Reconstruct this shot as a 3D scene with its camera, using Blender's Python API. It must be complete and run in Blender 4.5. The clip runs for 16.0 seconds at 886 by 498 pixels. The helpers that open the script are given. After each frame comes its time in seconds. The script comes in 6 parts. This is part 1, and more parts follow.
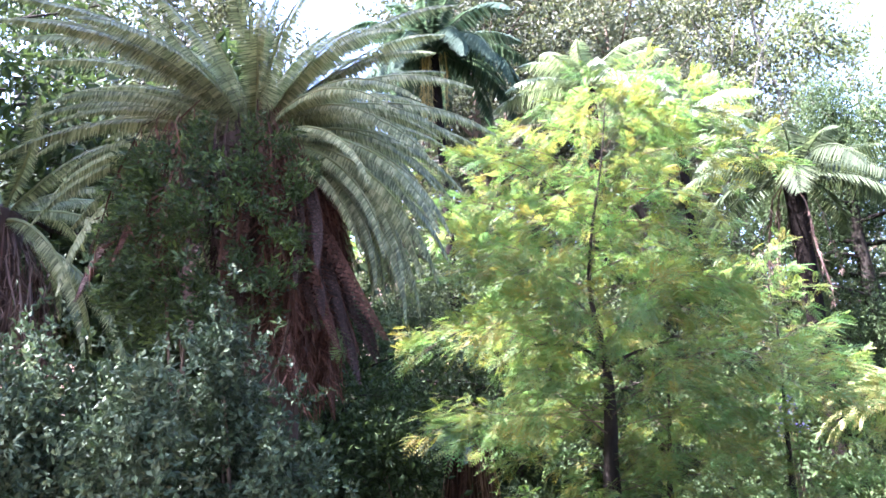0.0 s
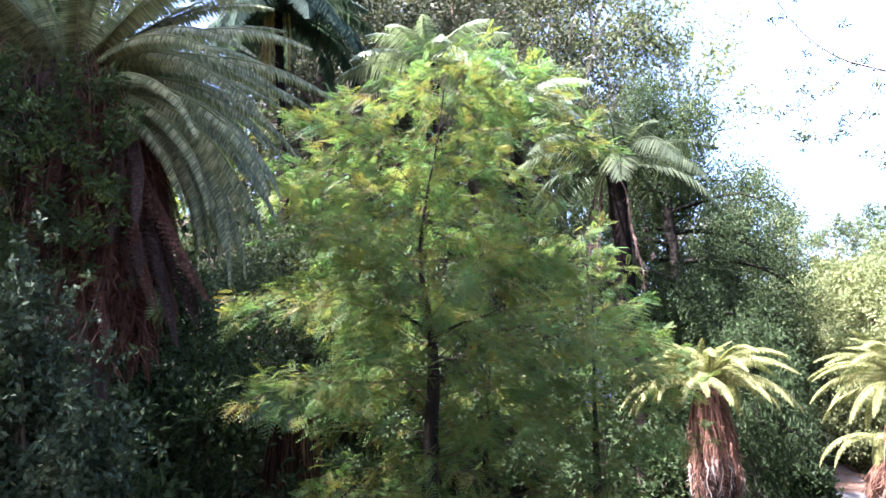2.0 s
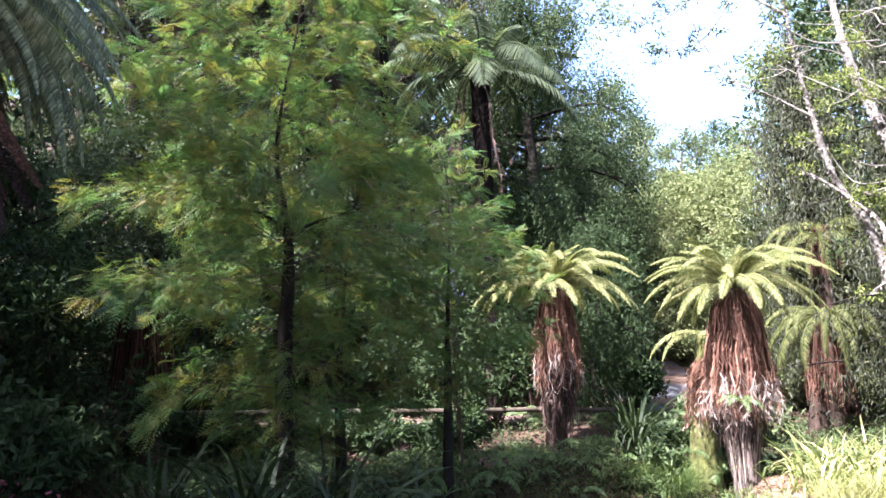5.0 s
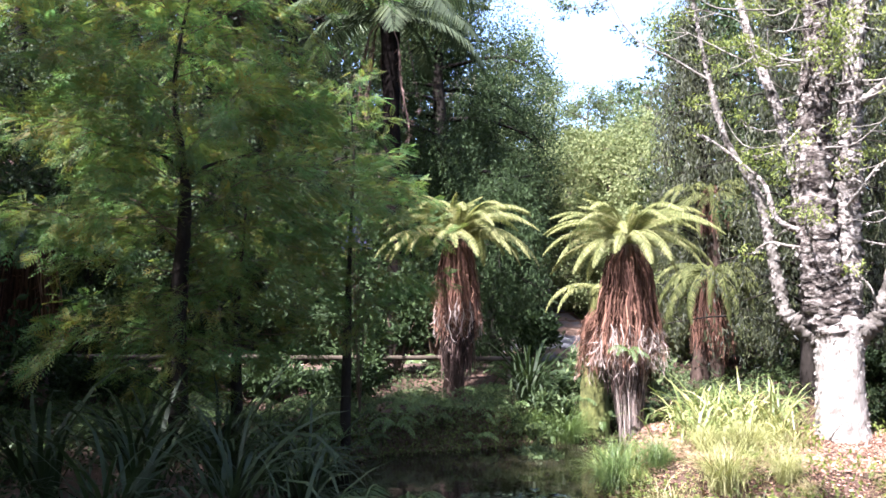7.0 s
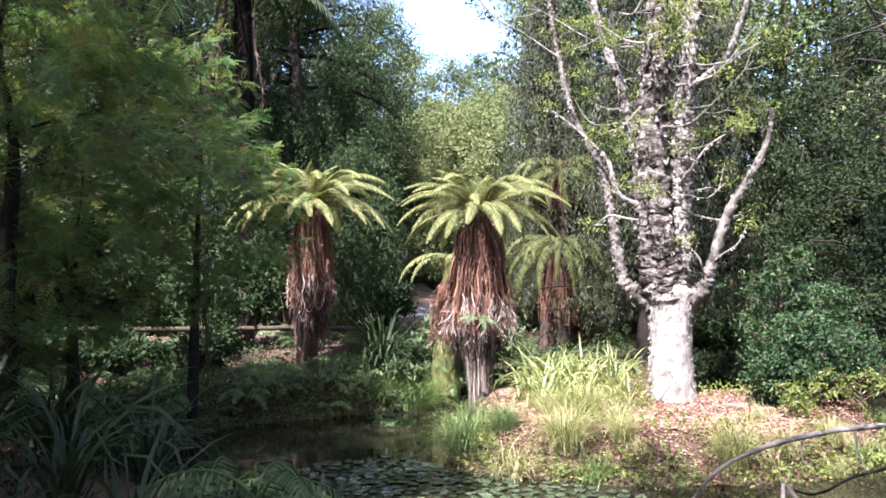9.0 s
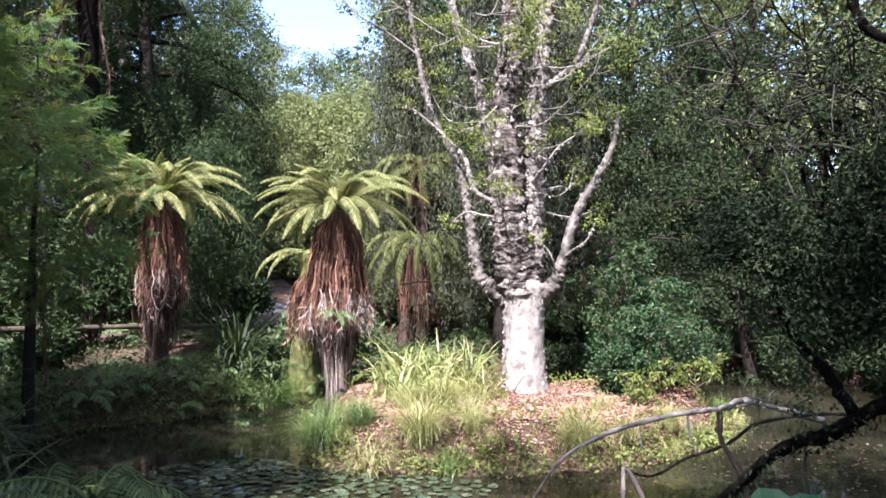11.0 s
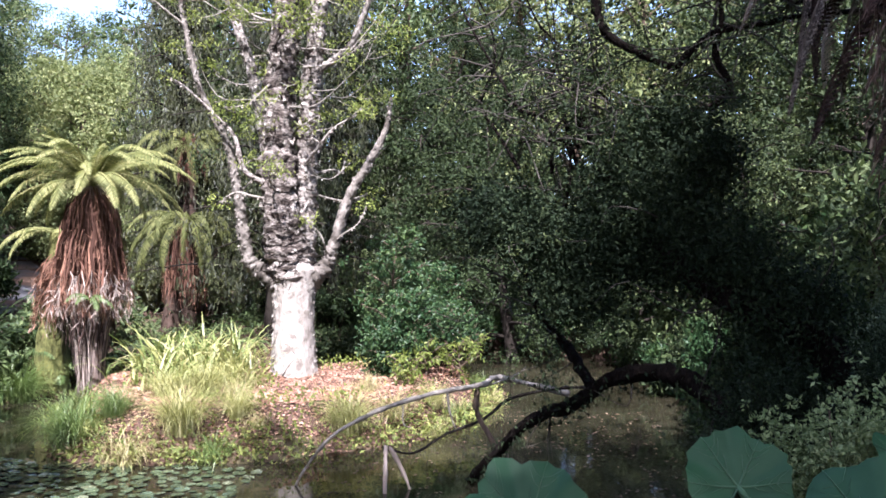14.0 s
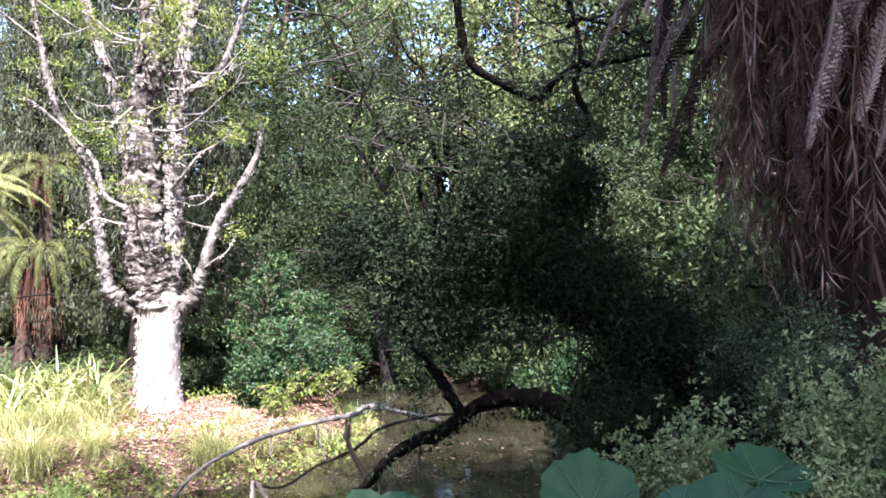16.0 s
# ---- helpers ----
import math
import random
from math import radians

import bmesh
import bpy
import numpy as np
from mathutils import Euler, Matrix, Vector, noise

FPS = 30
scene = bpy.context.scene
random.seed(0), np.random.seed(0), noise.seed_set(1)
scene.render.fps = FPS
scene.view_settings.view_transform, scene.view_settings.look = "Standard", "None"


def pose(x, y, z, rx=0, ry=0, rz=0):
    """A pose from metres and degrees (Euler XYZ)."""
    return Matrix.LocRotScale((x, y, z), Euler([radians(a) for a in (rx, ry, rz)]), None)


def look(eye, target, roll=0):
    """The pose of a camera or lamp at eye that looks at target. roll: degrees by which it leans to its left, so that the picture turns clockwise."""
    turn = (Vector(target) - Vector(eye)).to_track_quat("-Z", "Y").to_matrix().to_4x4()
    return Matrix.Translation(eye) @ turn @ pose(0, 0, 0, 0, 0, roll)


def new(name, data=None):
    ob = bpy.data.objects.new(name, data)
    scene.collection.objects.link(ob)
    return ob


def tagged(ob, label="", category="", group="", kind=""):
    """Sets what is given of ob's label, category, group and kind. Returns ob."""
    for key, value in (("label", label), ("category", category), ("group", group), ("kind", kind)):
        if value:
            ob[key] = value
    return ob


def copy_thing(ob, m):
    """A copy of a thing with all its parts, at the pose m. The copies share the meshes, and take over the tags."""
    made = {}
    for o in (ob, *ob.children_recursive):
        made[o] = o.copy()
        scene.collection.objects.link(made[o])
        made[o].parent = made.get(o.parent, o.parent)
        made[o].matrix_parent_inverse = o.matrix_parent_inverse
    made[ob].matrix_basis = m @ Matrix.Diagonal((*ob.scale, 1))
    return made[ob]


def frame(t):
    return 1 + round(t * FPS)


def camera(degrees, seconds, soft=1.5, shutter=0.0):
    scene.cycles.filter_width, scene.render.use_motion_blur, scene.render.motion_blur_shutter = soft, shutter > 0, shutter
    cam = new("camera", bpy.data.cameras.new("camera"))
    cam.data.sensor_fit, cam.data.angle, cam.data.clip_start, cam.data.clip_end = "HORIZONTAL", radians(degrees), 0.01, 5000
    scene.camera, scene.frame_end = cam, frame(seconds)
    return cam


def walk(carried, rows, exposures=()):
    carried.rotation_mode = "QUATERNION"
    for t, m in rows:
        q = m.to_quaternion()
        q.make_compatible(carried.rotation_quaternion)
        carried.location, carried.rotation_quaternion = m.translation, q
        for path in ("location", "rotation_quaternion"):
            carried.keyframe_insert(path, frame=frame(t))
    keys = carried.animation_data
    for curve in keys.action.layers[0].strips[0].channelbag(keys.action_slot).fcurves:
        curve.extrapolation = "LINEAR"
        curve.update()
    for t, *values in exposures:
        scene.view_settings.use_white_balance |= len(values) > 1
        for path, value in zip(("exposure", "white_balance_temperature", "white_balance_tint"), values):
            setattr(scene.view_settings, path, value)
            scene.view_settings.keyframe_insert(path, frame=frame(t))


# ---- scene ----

# camera: eye, yaw, pitch and roll, hand-held and turning to the right
cam = camera(57.03, 16.0, soft=1.68)


def aim(x, y, z, yaw, pitch, lean):
    a, b = radians(yaw), radians(pitch)
    way = Vector((-math.sin(a) * math.cos(b), math.cos(a) * math.cos(b), math.sin(b)))
    return look((x, y, z), Vector((x, y, z)) + way, lean)


PATH = [
    (0, 0.000, 0.000, 1.800, -0.01, 16.40, -1.23),
    (0.5, 0.010, -0.001, 1.791, -3.84, 16.75, -1.43),
    (1, 0.021, -0.002, 1.781, -7.49, 16.45, -1.48),
    (1.5, 0.031, -0.004, 1.773, -10.14, 15.42, -1.42),
    (2, 0.042, -0.006, 1.764, -11.80, 14.19, -1.36),
    (2.5, 0.053, -0.009, 1.756, -13.37, 13.05, -1.24),
    (3, 0.063, -0.012, 1.748, -15.13, 11.96, -1.15),
    (5.5, 0.117, -0.036, 1.714, -23.10, 6.18, -1.32),
    (6, 0.128, -0.042, 1.708, -25.04, 5.41, -0.88),
    (6.5, 0.139, -0.049, 1.702, -26.45, 4.45, -0.54),
    (7, 0.150, -0.056, 1.697, -27.80, 3.54, -0.31),
    (7.5, 0.162, -0.064, 1.692, -30.41, 2.76, 0.12),
    (8, 0.173, -0.072, 1.687, -33.18, 2.25, 0.03),
    (10.5, 0.229, -0.120, 1.668, -44.48, 1.04, -0.14),
    (11, 0.241, -0.131, 1.665, -47.29, 1.19, -0.17),
    (11.5, 0.253, -0.142, 1.663, -49.88, 1.28, -0.11),
    (12, 0.264, -0.154, 1.661, -52.86, 1.08, 0.01),
    (12.5, 0.276, -0.167, 1.659, -55.75, 0.57, -0.13),
    (13, 0.288, -0.179, 1.657, -58.08, 0.22, 0.30),
    (13.5, 0.299, -0.193, 1.656, -60.31, 0.10, 0.39),
    (14, 0.311, -0.207, 1.655, -62.68, 0.10, 0.44),
    (14.5, 0.323, -0.221, 1.655, -65.18, 0.60, 0.51),
    (15, 0.335, -0.236, 1.654, -67.32, 1.32, 0.13),
    (15.5, 0.347, -0.252, 1.654, -69.23, 1.91, 0.02),
    (16, 0.359, -0.267, 1.655, -71.12, 2.08, 0.11),
]
EXPOSURES = [(0.0, 4.5, 5600, 30), (1.5, 3.78, 5650, 29), (3.0, 3.3, 5700, 27), (7.0, 2.84, 5700, 23), (10.5, 2.38, 5700, 23), (13.0, 2.26, 5700, 23), (16.0, 2.92, 5700, 24)]
walk(cam, [(row[0], aim(*row[1:])) for row in PATH], EXPOSURES)

# world: hazy bright sky, one sun from behind and to the left
world = bpy.data.worlds.new("sky")
scene.world = world
world.use_nodes = True
wn = world.node_tree.nodes
sky = wn.new("ShaderNodeTexSky")
sky.sky_type, sky.sun_disc = "NISHITA", False
SUN_EL, SUN_AZ = 55.0, 248.0  # elevation; bearing clockwise from +y
sky.sun_elevation, sky.sun_rotation = radians(SUN_EL), radians(SUN_AZ)
sky.air_density, sky.dust_density = 1.0, 2.5
wn["Background"].inputs["Strength"].default_value = 0.108
world.node_tree.links.new(sky.outputs[0], wn["Background"].inputs["Color"])
sun = new("sun", bpy.data.lights.new("sun", "SUN"))
sun.data.energy, sun.data.angle, sun.data.color = 5.0, radians(0.6), (1.0, 0.95, 0.88)
_s = Vector((math.sin(radians(SUN_AZ)) * math.cos(radians(SUN_EL)), math.cos(radians(SUN_AZ)) * math.cos(radians(SUN_EL)), math.sin(radians(SUN_EL))))
sun.matrix_world = look(_s * 60, (0, 0, 0))

# ---- materials ----


def material(name):
    m = bpy.data.materials.new(name)
    m.use_nodes = True
    nt = m.node_tree
    return m, nt, nt.nodes["Principled BSDF"], nt.nodes["Material Output"]


def node(nt, kind, **values):
    n = nt.nodes.new(kind)
    for k, v in values.items():
        n.inputs[k].default_value = v
    return n


def ramp(nt, fac, stops):
    r = nt.nodes.new("ShaderNodeValToRGB")
    while len(r.color_ramp.elements) < len(stops):
        r.color_ramp.elements.new(0.5)
    for e, (p, c) in zip(r.color_ramp.elements, stops):
        e.position, e.color = p, (*c, 1)
    nt.links.new(fac, r.inputs["Fac"])
    return r.outputs["Color"]


def mixed(nt, kind, fac, a, b):
    n = nt.nodes.new("ShaderNodeMix")
    n.data_type, n.blend_type = "RGBA", kind
    if isinstance(fac, (int, float)):
        n.inputs[0].default_value = fac
    else:
        nt.links.new(fac, n.inputs[0])
    for s, v in ((6, a), (7, b)):
        if isinstance(v, tuple):
            n.inputs[s].default_value = (*v, 1)
        else:
            nt.links.new(v, n.inputs[s])
    return n.outputs[2]


def leaf_material(name, stops, rough=0.5, through_light=0.35, patch=1.2, spec=0.4, each=0.55, patchy=0.65):
    """Leaves: each one of its own shade, in larger patches of lighter and darker growth; some light comes through."""
    m, nt, p, out = material(name)
    geo = nt.nodes.new("ShaderNodeNewGeometry")
    info = nt.nodes.new("ShaderNodeObjectInfo")
    tex = nt.nodes.new("ShaderNodeTexCoord")
    n = node(nt, "ShaderNodeTexNoise", Scale=patch, Detail=3.0)
    nt.links.new(tex.outputs["Object"], n.inputs["Vector"])
    add = nt.nodes.new("ShaderNodeMath")
    add.operation = "MULTIPLY_ADD"
    add.inputs[1].default_value, add.inputs[2].default_value = each, 0.58 - each / 2 - patchy / 2
    nt.links.new(geo.outputs["Random Per Island"], add.inputs[0])
    add2 = nt.nodes.new("ShaderNodeMath")
    add2.operation = "MULTIPLY_ADD"
    add2.inputs[1].default_value = patchy
    nt.links.new(n.outputs["Fac"], add2.inputs[0])
    nt.links.new(add.outputs[0], add2.inputs[2])
    add3 = nt.nodes.new("ShaderNodeMath")
    add3.operation = "MULTIPLY_ADD"
    add3.inputs[1].default_value = 0.2
    nt.links.new(info.outputs["Random"], add3.inputs[0])
    nt.links.new(add2.outputs[0], add3.inputs[2])
    sub = nt.nodes.new("ShaderNodeMath")
    sub.operation = "SUBTRACT"
    sub.inputs[1].default_value = 0.18
    nt.links.new(add3.outputs[0], sub.inputs[0])
    col = ramp(nt, sub.outputs[0], stops)
    nt.links.new(col, p.inputs["Base Color"])
    p.inputs["Roughness"].default_value = rough
    p.inputs["Specular IOR Level"].default_value = spec
    tr = nt.nodes.new("ShaderNodeBsdfTranslucent")
    nt.links.new(mixed(nt, "MULTIPLY", 0.6, col, (1.2, 1.25, 0.7)), tr.inputs["Color"])
    mx = nt.nodes.new("ShaderNodeMixShader")
    mx.inputs[0].default_value = through_light
    nt.links.new(p.outputs[0], mx.inputs[1])
    nt.links.new(tr.outputs[0], mx.inputs[2])
    nt.links.new(mx.outputs[0], out.inputs["Surface"])
    return m


def rough_material(name, stops, scale=6.0, stretch=(1, 1, 1), bump=0.6, depth=0.02, rough=0.9, stain=None, fine=40.0, spec=0.15):
    """Bark, soil, dead fronds: two scales of noise, with relief."""
    m, nt, p, out = material(name)
    tex = nt.nodes.new("ShaderNodeTexCoord")
    mp = nt.nodes.new("ShaderNodeMapping")
    mp.inputs["Scale"].default_value = stretch
    nt.links.new(tex.outputs["Object"], mp.inputs["Vector"])
    n1 = node(nt, "ShaderNodeTexNoise", Scale=scale, Detail=8.0, Roughness=0.65)
    n2 = node(nt, "ShaderNodeTexNoise", Scale=fine, Detail=4.0)
    geo = nt.nodes.new("ShaderNodeNewGeometry")
    for n in (n1, n2):
        nt.links.new(mp.outputs[0], n.inputs["Vector"])
    a = nt.nodes.new("ShaderNodeMath")
    a.operation = "MULTIPLY_ADD"
    a.inputs[1].default_value = 0.3
    nt.links.new(geo.outputs["Random Per Island"], a.inputs[0])
    nt.links.new(n1.outputs["Fac"], a.inputs[2])
    b = nt.nodes.new("ShaderNodeMath")
    b.operation = "MULTIPLY_ADD"
    b.inputs[1].default_value = 0.35
    nt.links.new(n2.outputs["Fac"], b.inputs[0])
    nt.links.new(a.outputs[0], b.inputs[2])
    c = nt.nodes.new("ShaderNodeMath")
    c.operation = "SUBTRACT"
    c.inputs[1].default_value = 0.32
    nt.links.new(b.outputs[0], c.inputs[0])
    col = ramp(nt, c.outputs[0], stops)
    if stain:
        big = node(nt, "ShaderNodeTexNoise", Scale=stain[1], Detail=4.0)
        nt.links.new(tex.outputs["Object"], big.inputs["Vector"])
        k = nt.nodes.new("ShaderNodeMapRange")
        k.inputs["From Min"].default_value, k.inputs["From Max"].default_value = stain[2], stain[2] + 0.1
        nt.links.new(big.outputs["Fac"], k.inputs["Value"])
        col = mixed(nt, "MIX", k.outputs[0], col, stain[0])
    nt.links.new(col, p.inputs["Base Color"])
    p.inputs["Roughness"].default_value = rough
    p.inputs["Specular IOR Level"].default_value = spec
    bp = node(nt, "ShaderNodeBump", Strength=bump, Distance=depth)
    nt.links.new(b.outputs[0], bp.inputs["Height"])
    nt.links.new(bp.outputs[0], p.inputs["Normal"])
    return m


M = {}
# shrub ramp ends stand for shaded gaps and highlights on the leaves
M["leaf_shrub"] = leaf_material("small_shrub_leaf", [(0.0, (0.009, 0.018, 0.008)), (0.45, (0.036, 0.058, 0.028)), (0.75, (0.095, 0.125, 0.068)), (1.0, (0.20, 0.235, 0.14))], 0.55, 0.2, 5.0, 0.15, 0.5, 1.0)
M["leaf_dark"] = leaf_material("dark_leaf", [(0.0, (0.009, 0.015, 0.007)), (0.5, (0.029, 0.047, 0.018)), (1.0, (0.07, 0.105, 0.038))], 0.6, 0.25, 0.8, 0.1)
M["leaf_forest"] = leaf_material("forest_leaf", [(0.0, (0.015, 0.028, 0.012)), (0.5, (0.065, 0.095, 0.035)), (1.0, (0.19, 0.22, 0.095))], 0.6, 0.3, 0.5, 0.2)
# pale leaves for sunlit trees: sunlight put into the leaf colour
M["leaf_pale"] = leaf_material("pale_forest_leaf", [(0.0, (0.04, 0.055, 0.02)), (0.5, (0.15, 0.18, 0.07)), (1.0, (0.32, 0.33, 0.15))], 0.6, 0.35, 0.5, 0.2)
M["leaf_glossy"] = leaf_material("glossy_leaf", [(0.0, (0.010, 0.028, 0.010)), (0.5, (0.026, 0.055, 0.02)), (1.0, (0.08, 0.12, 0.036))], 0.5, 0.28, 2.0, 0.2)
M["leaf_gold"] = leaf_material("feathery_needle", [(0.0, (0.095, 0.07, 0.017)), (0.26, (0.152, 0.134, 0.03)), (0.45, (0.114, 0.147, 0.034)), (0.69, (0.077, 0.147, 0.042)), (1.0, (0.125, 0.24, 0.085))], 0.6, 0.54, 3.0, 0.3, 0.2, 1.7)
# lit and shaded fern copies: sun and shade put into the frond colour
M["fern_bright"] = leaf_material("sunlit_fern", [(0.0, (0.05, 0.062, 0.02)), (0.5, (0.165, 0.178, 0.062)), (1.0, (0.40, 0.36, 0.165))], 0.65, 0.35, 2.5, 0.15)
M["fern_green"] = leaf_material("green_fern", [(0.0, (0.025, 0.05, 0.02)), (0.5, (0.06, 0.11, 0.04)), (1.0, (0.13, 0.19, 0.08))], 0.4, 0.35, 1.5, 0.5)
M["fern_silver"] = leaf_material("blue_green_fern", [(0.0, (0.012, 0.024, 0.015)), (0.5, (0.032, 0.056, 0.037)), (1.0, (0.08, 0.107, 0.07))], 0.75, 0.4, 1.0, 0.1)
M["strap"] = leaf_material("strap_leaf", [(0.0, (0.008, 0.014, 0.005)), (0.55, (0.02, 0.032, 0.011)), (0.85, (0.055, 0.07, 0.028)), (1.0, (0.16, 0.17, 0.09))], 0.5, 0.25, 2.0, 0.15)
M["sedge"] = leaf_material("sedge_blade", [(0.0, (0.13, 0.12, 0.045)), (0.45, (0.23, 0.24, 0.08)), (0.75, (0.40, 0.37, 0.17)), (1.0, (0.56, 0.50, 0.30))], 0.45, 0.35, 2.5)
M["sedge_green"] = leaf_material("green_sedge_blade", [(0.0, (0.03, 0.05, 0.015)), (0.5, (0.09, 0.14, 0.035)), (1.0, (0.20, 0.25, 0.08))], 0.45, 0.3, 2.5)
M["lime"] = leaf_material("lime_leaf", [(0.0, (0.045, 0.066, 0.012)), (0.5, (0.12, 0.155, 0.032)), (1.0, (0.28, 0.30, 0.08))], 0.5, 0.4, 2.0, 0.25)
M["litter"] = leaf_material("fallen_leaf", [(0.0, (0.07, 0.036, 0.024)), (0.4, (0.27, 0.15, 0.10)), (0.7, (0.44, 0.27, 0.195)), (1.0, (0.58, 0.47, 0.37))], 0.7, 0.15, 3.0, 0.3)
M["pad"] = leaf_material("lily_pad", [(0.0, (0.012, 0.02, 0.01)), (0.5, (0.055, 0.075, 0.04)), (1.0, (0.17, 0.175, 0.11))], 0.2, 0.05, 3.0, 0.8)
M["giant"] = leaf_material("giant_leaf", [(0.0, (0.009, 0.038, 0.015)), (0.5, (0.017, 0.062, 0.024)), (1.0, (0.034, 0.09, 0.036))], 0.55, 0.25, 6.0, 0.25)
M["vein"] = leaf_material("leaf_vein", [(0.0, (0.025, 0.075, 0.03)), (1.0, (0.05, 0.11, 0.045))], 0.5, 0.1, 6.0)
M["flower_pink"] = leaf_material("pink_petal", [(0.0, (0.35, 0.06, 0.12)), (1.0, (0.7, 0.22, 0.32))], 0.5, 0.3, 4.0)
M["flower_blue"] = leaf_material("lilac_petal", [(0.0, (0.09, 0.085, 0.2)), (1.0, (0.2, 0.19, 0.38))], 0.5, 0.3, 4.0)
M["dead_frond"] = leaf_material("dead_frond", [(0.0, (0.035, 0.018, 0.012)), (0.4, (0.12, 0.06, 0.04)), (0.75, (0.24, 0.13, 0.085)), (1.0, (0.42, 0.30, 0.22))], 0.85, 0.12, 3.0, 0.15)
M["dead_dark"] = leaf_material("weathered_dead_frond", [(0.0, (0.02, 0.012, 0.01)), (0.45, (0.08, 0.05, 0.04)), (0.75, (0.19, 0.13, 0.105)), (1.0, (0.40, 0.32, 0.28))], 0.85, 0.12, 2.0, 0.15)
M["dead_pale"] = leaf_material("bleached_dead_frond", [(0.0, (0.16, 0.12, 0.10)), (1.0, (0.48, 0.40, 0.34))], 0.85, 0.15, 3.0, 0.15)
M["fern_trunk"] = rough_material("fibrous_trunk", [(0.2, (0.012, 0.008, 0.006)), (0.6, (0.05, 0.033, 0.024)), (1.0, (0.14, 0.10, 0.08))], 14, (1, 1, 0.35), 1.0, 0.03)
M["fern_root"] = rough_material("grey_root_mantle", [(0.2, (0.05, 0.035, 0.03)), (0.6, (0.20, 0.155, 0.13)), (1.0, (0.42, 0.36, 0.31))], 16, (1, 1, 0.2), 1.0, 0.03)
M["bark_dark"] = rough_material("dark_bark", [(0.2, (0.006, 0.005, 0.004)), (0.65, (0.024, 0.02, 0.016)), (1.0, (0.08, 0.07, 0.055))], 9, (1, 1, 0.4), 0.9, 0.02, 0.9, None, 40.0, 0.06)
M["bark_brown"] = rough_material("brown_bark", [(0.1, (0.03, 0.022, 0.015)), (0.6, (0.09, 0.065, 0.045)), (1.0, (0.2, 0.16, 0.12))], 8, (1, 1, 0.3), 0.9, 0.02)
M["bark_pale"] = rough_material("pale_flaking_bark", [(0.2, (0.09, 0.075, 0.062)), (0.42, (0.20, 0.18, 0.152)), (0.62, (0.275, 0.252, 0.218)), (1.0, (0.36, 0.335, 0.295))], 9, (1, 1, 0.55), 0.8, 0.035, 0.9, ((0.13, 0.112, 0.093), 8.0, 0.56), 34.0)
M["bark_limb"] = rough_material("lichened_limb_bark", [(0.2, (0.05, 0.042, 0.035)), (0.42, (0.14, 0.125, 0.105)), (0.62, (0.22, 0.20, 0.172)), (1.0, (0.33, 0.305, 0.268))], 9, (1, 1, 0.9), 0.9, 0.035, 0.9, ((0.06, 0.052, 0.042), 4.0, 0.52), 34.0)
M["bark_flake"] = rough_material("shaggy_bark", [(0.3, (0.02, 0.015, 0.012)), (0.43, (0.085, 0.07, 0.058)), (0.56, (0.24, 0.215, 0.185)), (1.0, (0.44, 0.41, 0.36))], 8, (1, 1, 2.2), 1.0, 0.05, 0.9, ((0.03, 0.023, 0.019), 5.0, 0.61), 24.0)
# grey bark for the leaning tree's twigs: light on them put into the colour
M["bark_twig"] = rough_material("lichened_twig_bark", [(0.1, (0.01, 0.009, 0.007)), (0.6, (0.035, 0.031, 0.025)), (1.0, (0.12, 0.108, 0.088))], 4, (1, 1, 1), 0.8, 0.01)
M["bark_grey"] = rough_material("grey_twig_bark", [(0.1, (0.06, 0.055, 0.045)), (0.6, (0.2, 0.18, 0.15)), (1.0, (0.45, 0.42, 0.36))], 10, (1, 1, 1), 0.8, 0.01)
M["soil"] = rough_material("leafy_soil", [(0.1, (0.02, 0.013, 0.009)), (0.5, (0.07, 0.043, 0.03)), (1.0, (0.19, 0.125, 0.09))], 1.6, (1, 1, 1), 1.0, 0.05, 0.95, ((0.035, 0.05, 0.015), 0.5, 0.58), 18.0)
M["path"] = rough_material("grey_asphalt", [(0.1, (0.03, 0.03, 0.032)), (0.5, (0.06, 0.06, 0.063)), (1.0, (0.12, 0.118, 0.118))], 2.0, (1, 1, 1), 0.4, 0.01, 0.85, ((0.10, 0.065, 0.045), 0.9, 0.5), 60.0)
# black trunk bark, darkened further: shade is put into the colour
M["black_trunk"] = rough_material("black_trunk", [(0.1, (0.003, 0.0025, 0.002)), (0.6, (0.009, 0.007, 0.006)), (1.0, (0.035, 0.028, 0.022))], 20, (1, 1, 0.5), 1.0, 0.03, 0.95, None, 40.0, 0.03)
M["rail"] = rough_material("weathered_log", [(0.1, (0.02, 0.015, 0.01)), (0.5, (0.055, 0.043, 0.03)), (1.0, (0.13, 0.11, 0.08))], 8, (1, 1, 1), 0.7, 0.01)


def water_material():
    m, nt, p, out = material("pond_water")
    tex = nt.nodes.new("ShaderNodeTexCoord")
    n = node(nt, "ShaderNodeTexNoise", Scale=0.9, Detail=4.0)
    nt.links.new(tex.outputs["Object"], n.inputs["Vector"])
    nt.links.new(ramp(nt, n.outputs["Fac"], [(0.35, (0.008, 0.007, 0.004)), (0.65, (0.024, 0.022, 0.013))]), p.inputs["Base Color"])
    p.inputs["Roughness"].default_value = 0.02
    p.inputs["IOR"].default_value = 1.33
    w = node(nt, "ShaderNodeTexNoise", Scale=5.0, Detail=3.0)
    nt.links.new(tex.outputs["Object"], w.inputs["Vector"])
    bp = node(nt, "ShaderNodeBump", Strength=0.08, Distance=0.03)
    nt.links.new(w.outputs["Fac"], bp.inputs["Height"])
    nt.links.new(bp.outputs[0], p.inputs["Normal"])
    return m


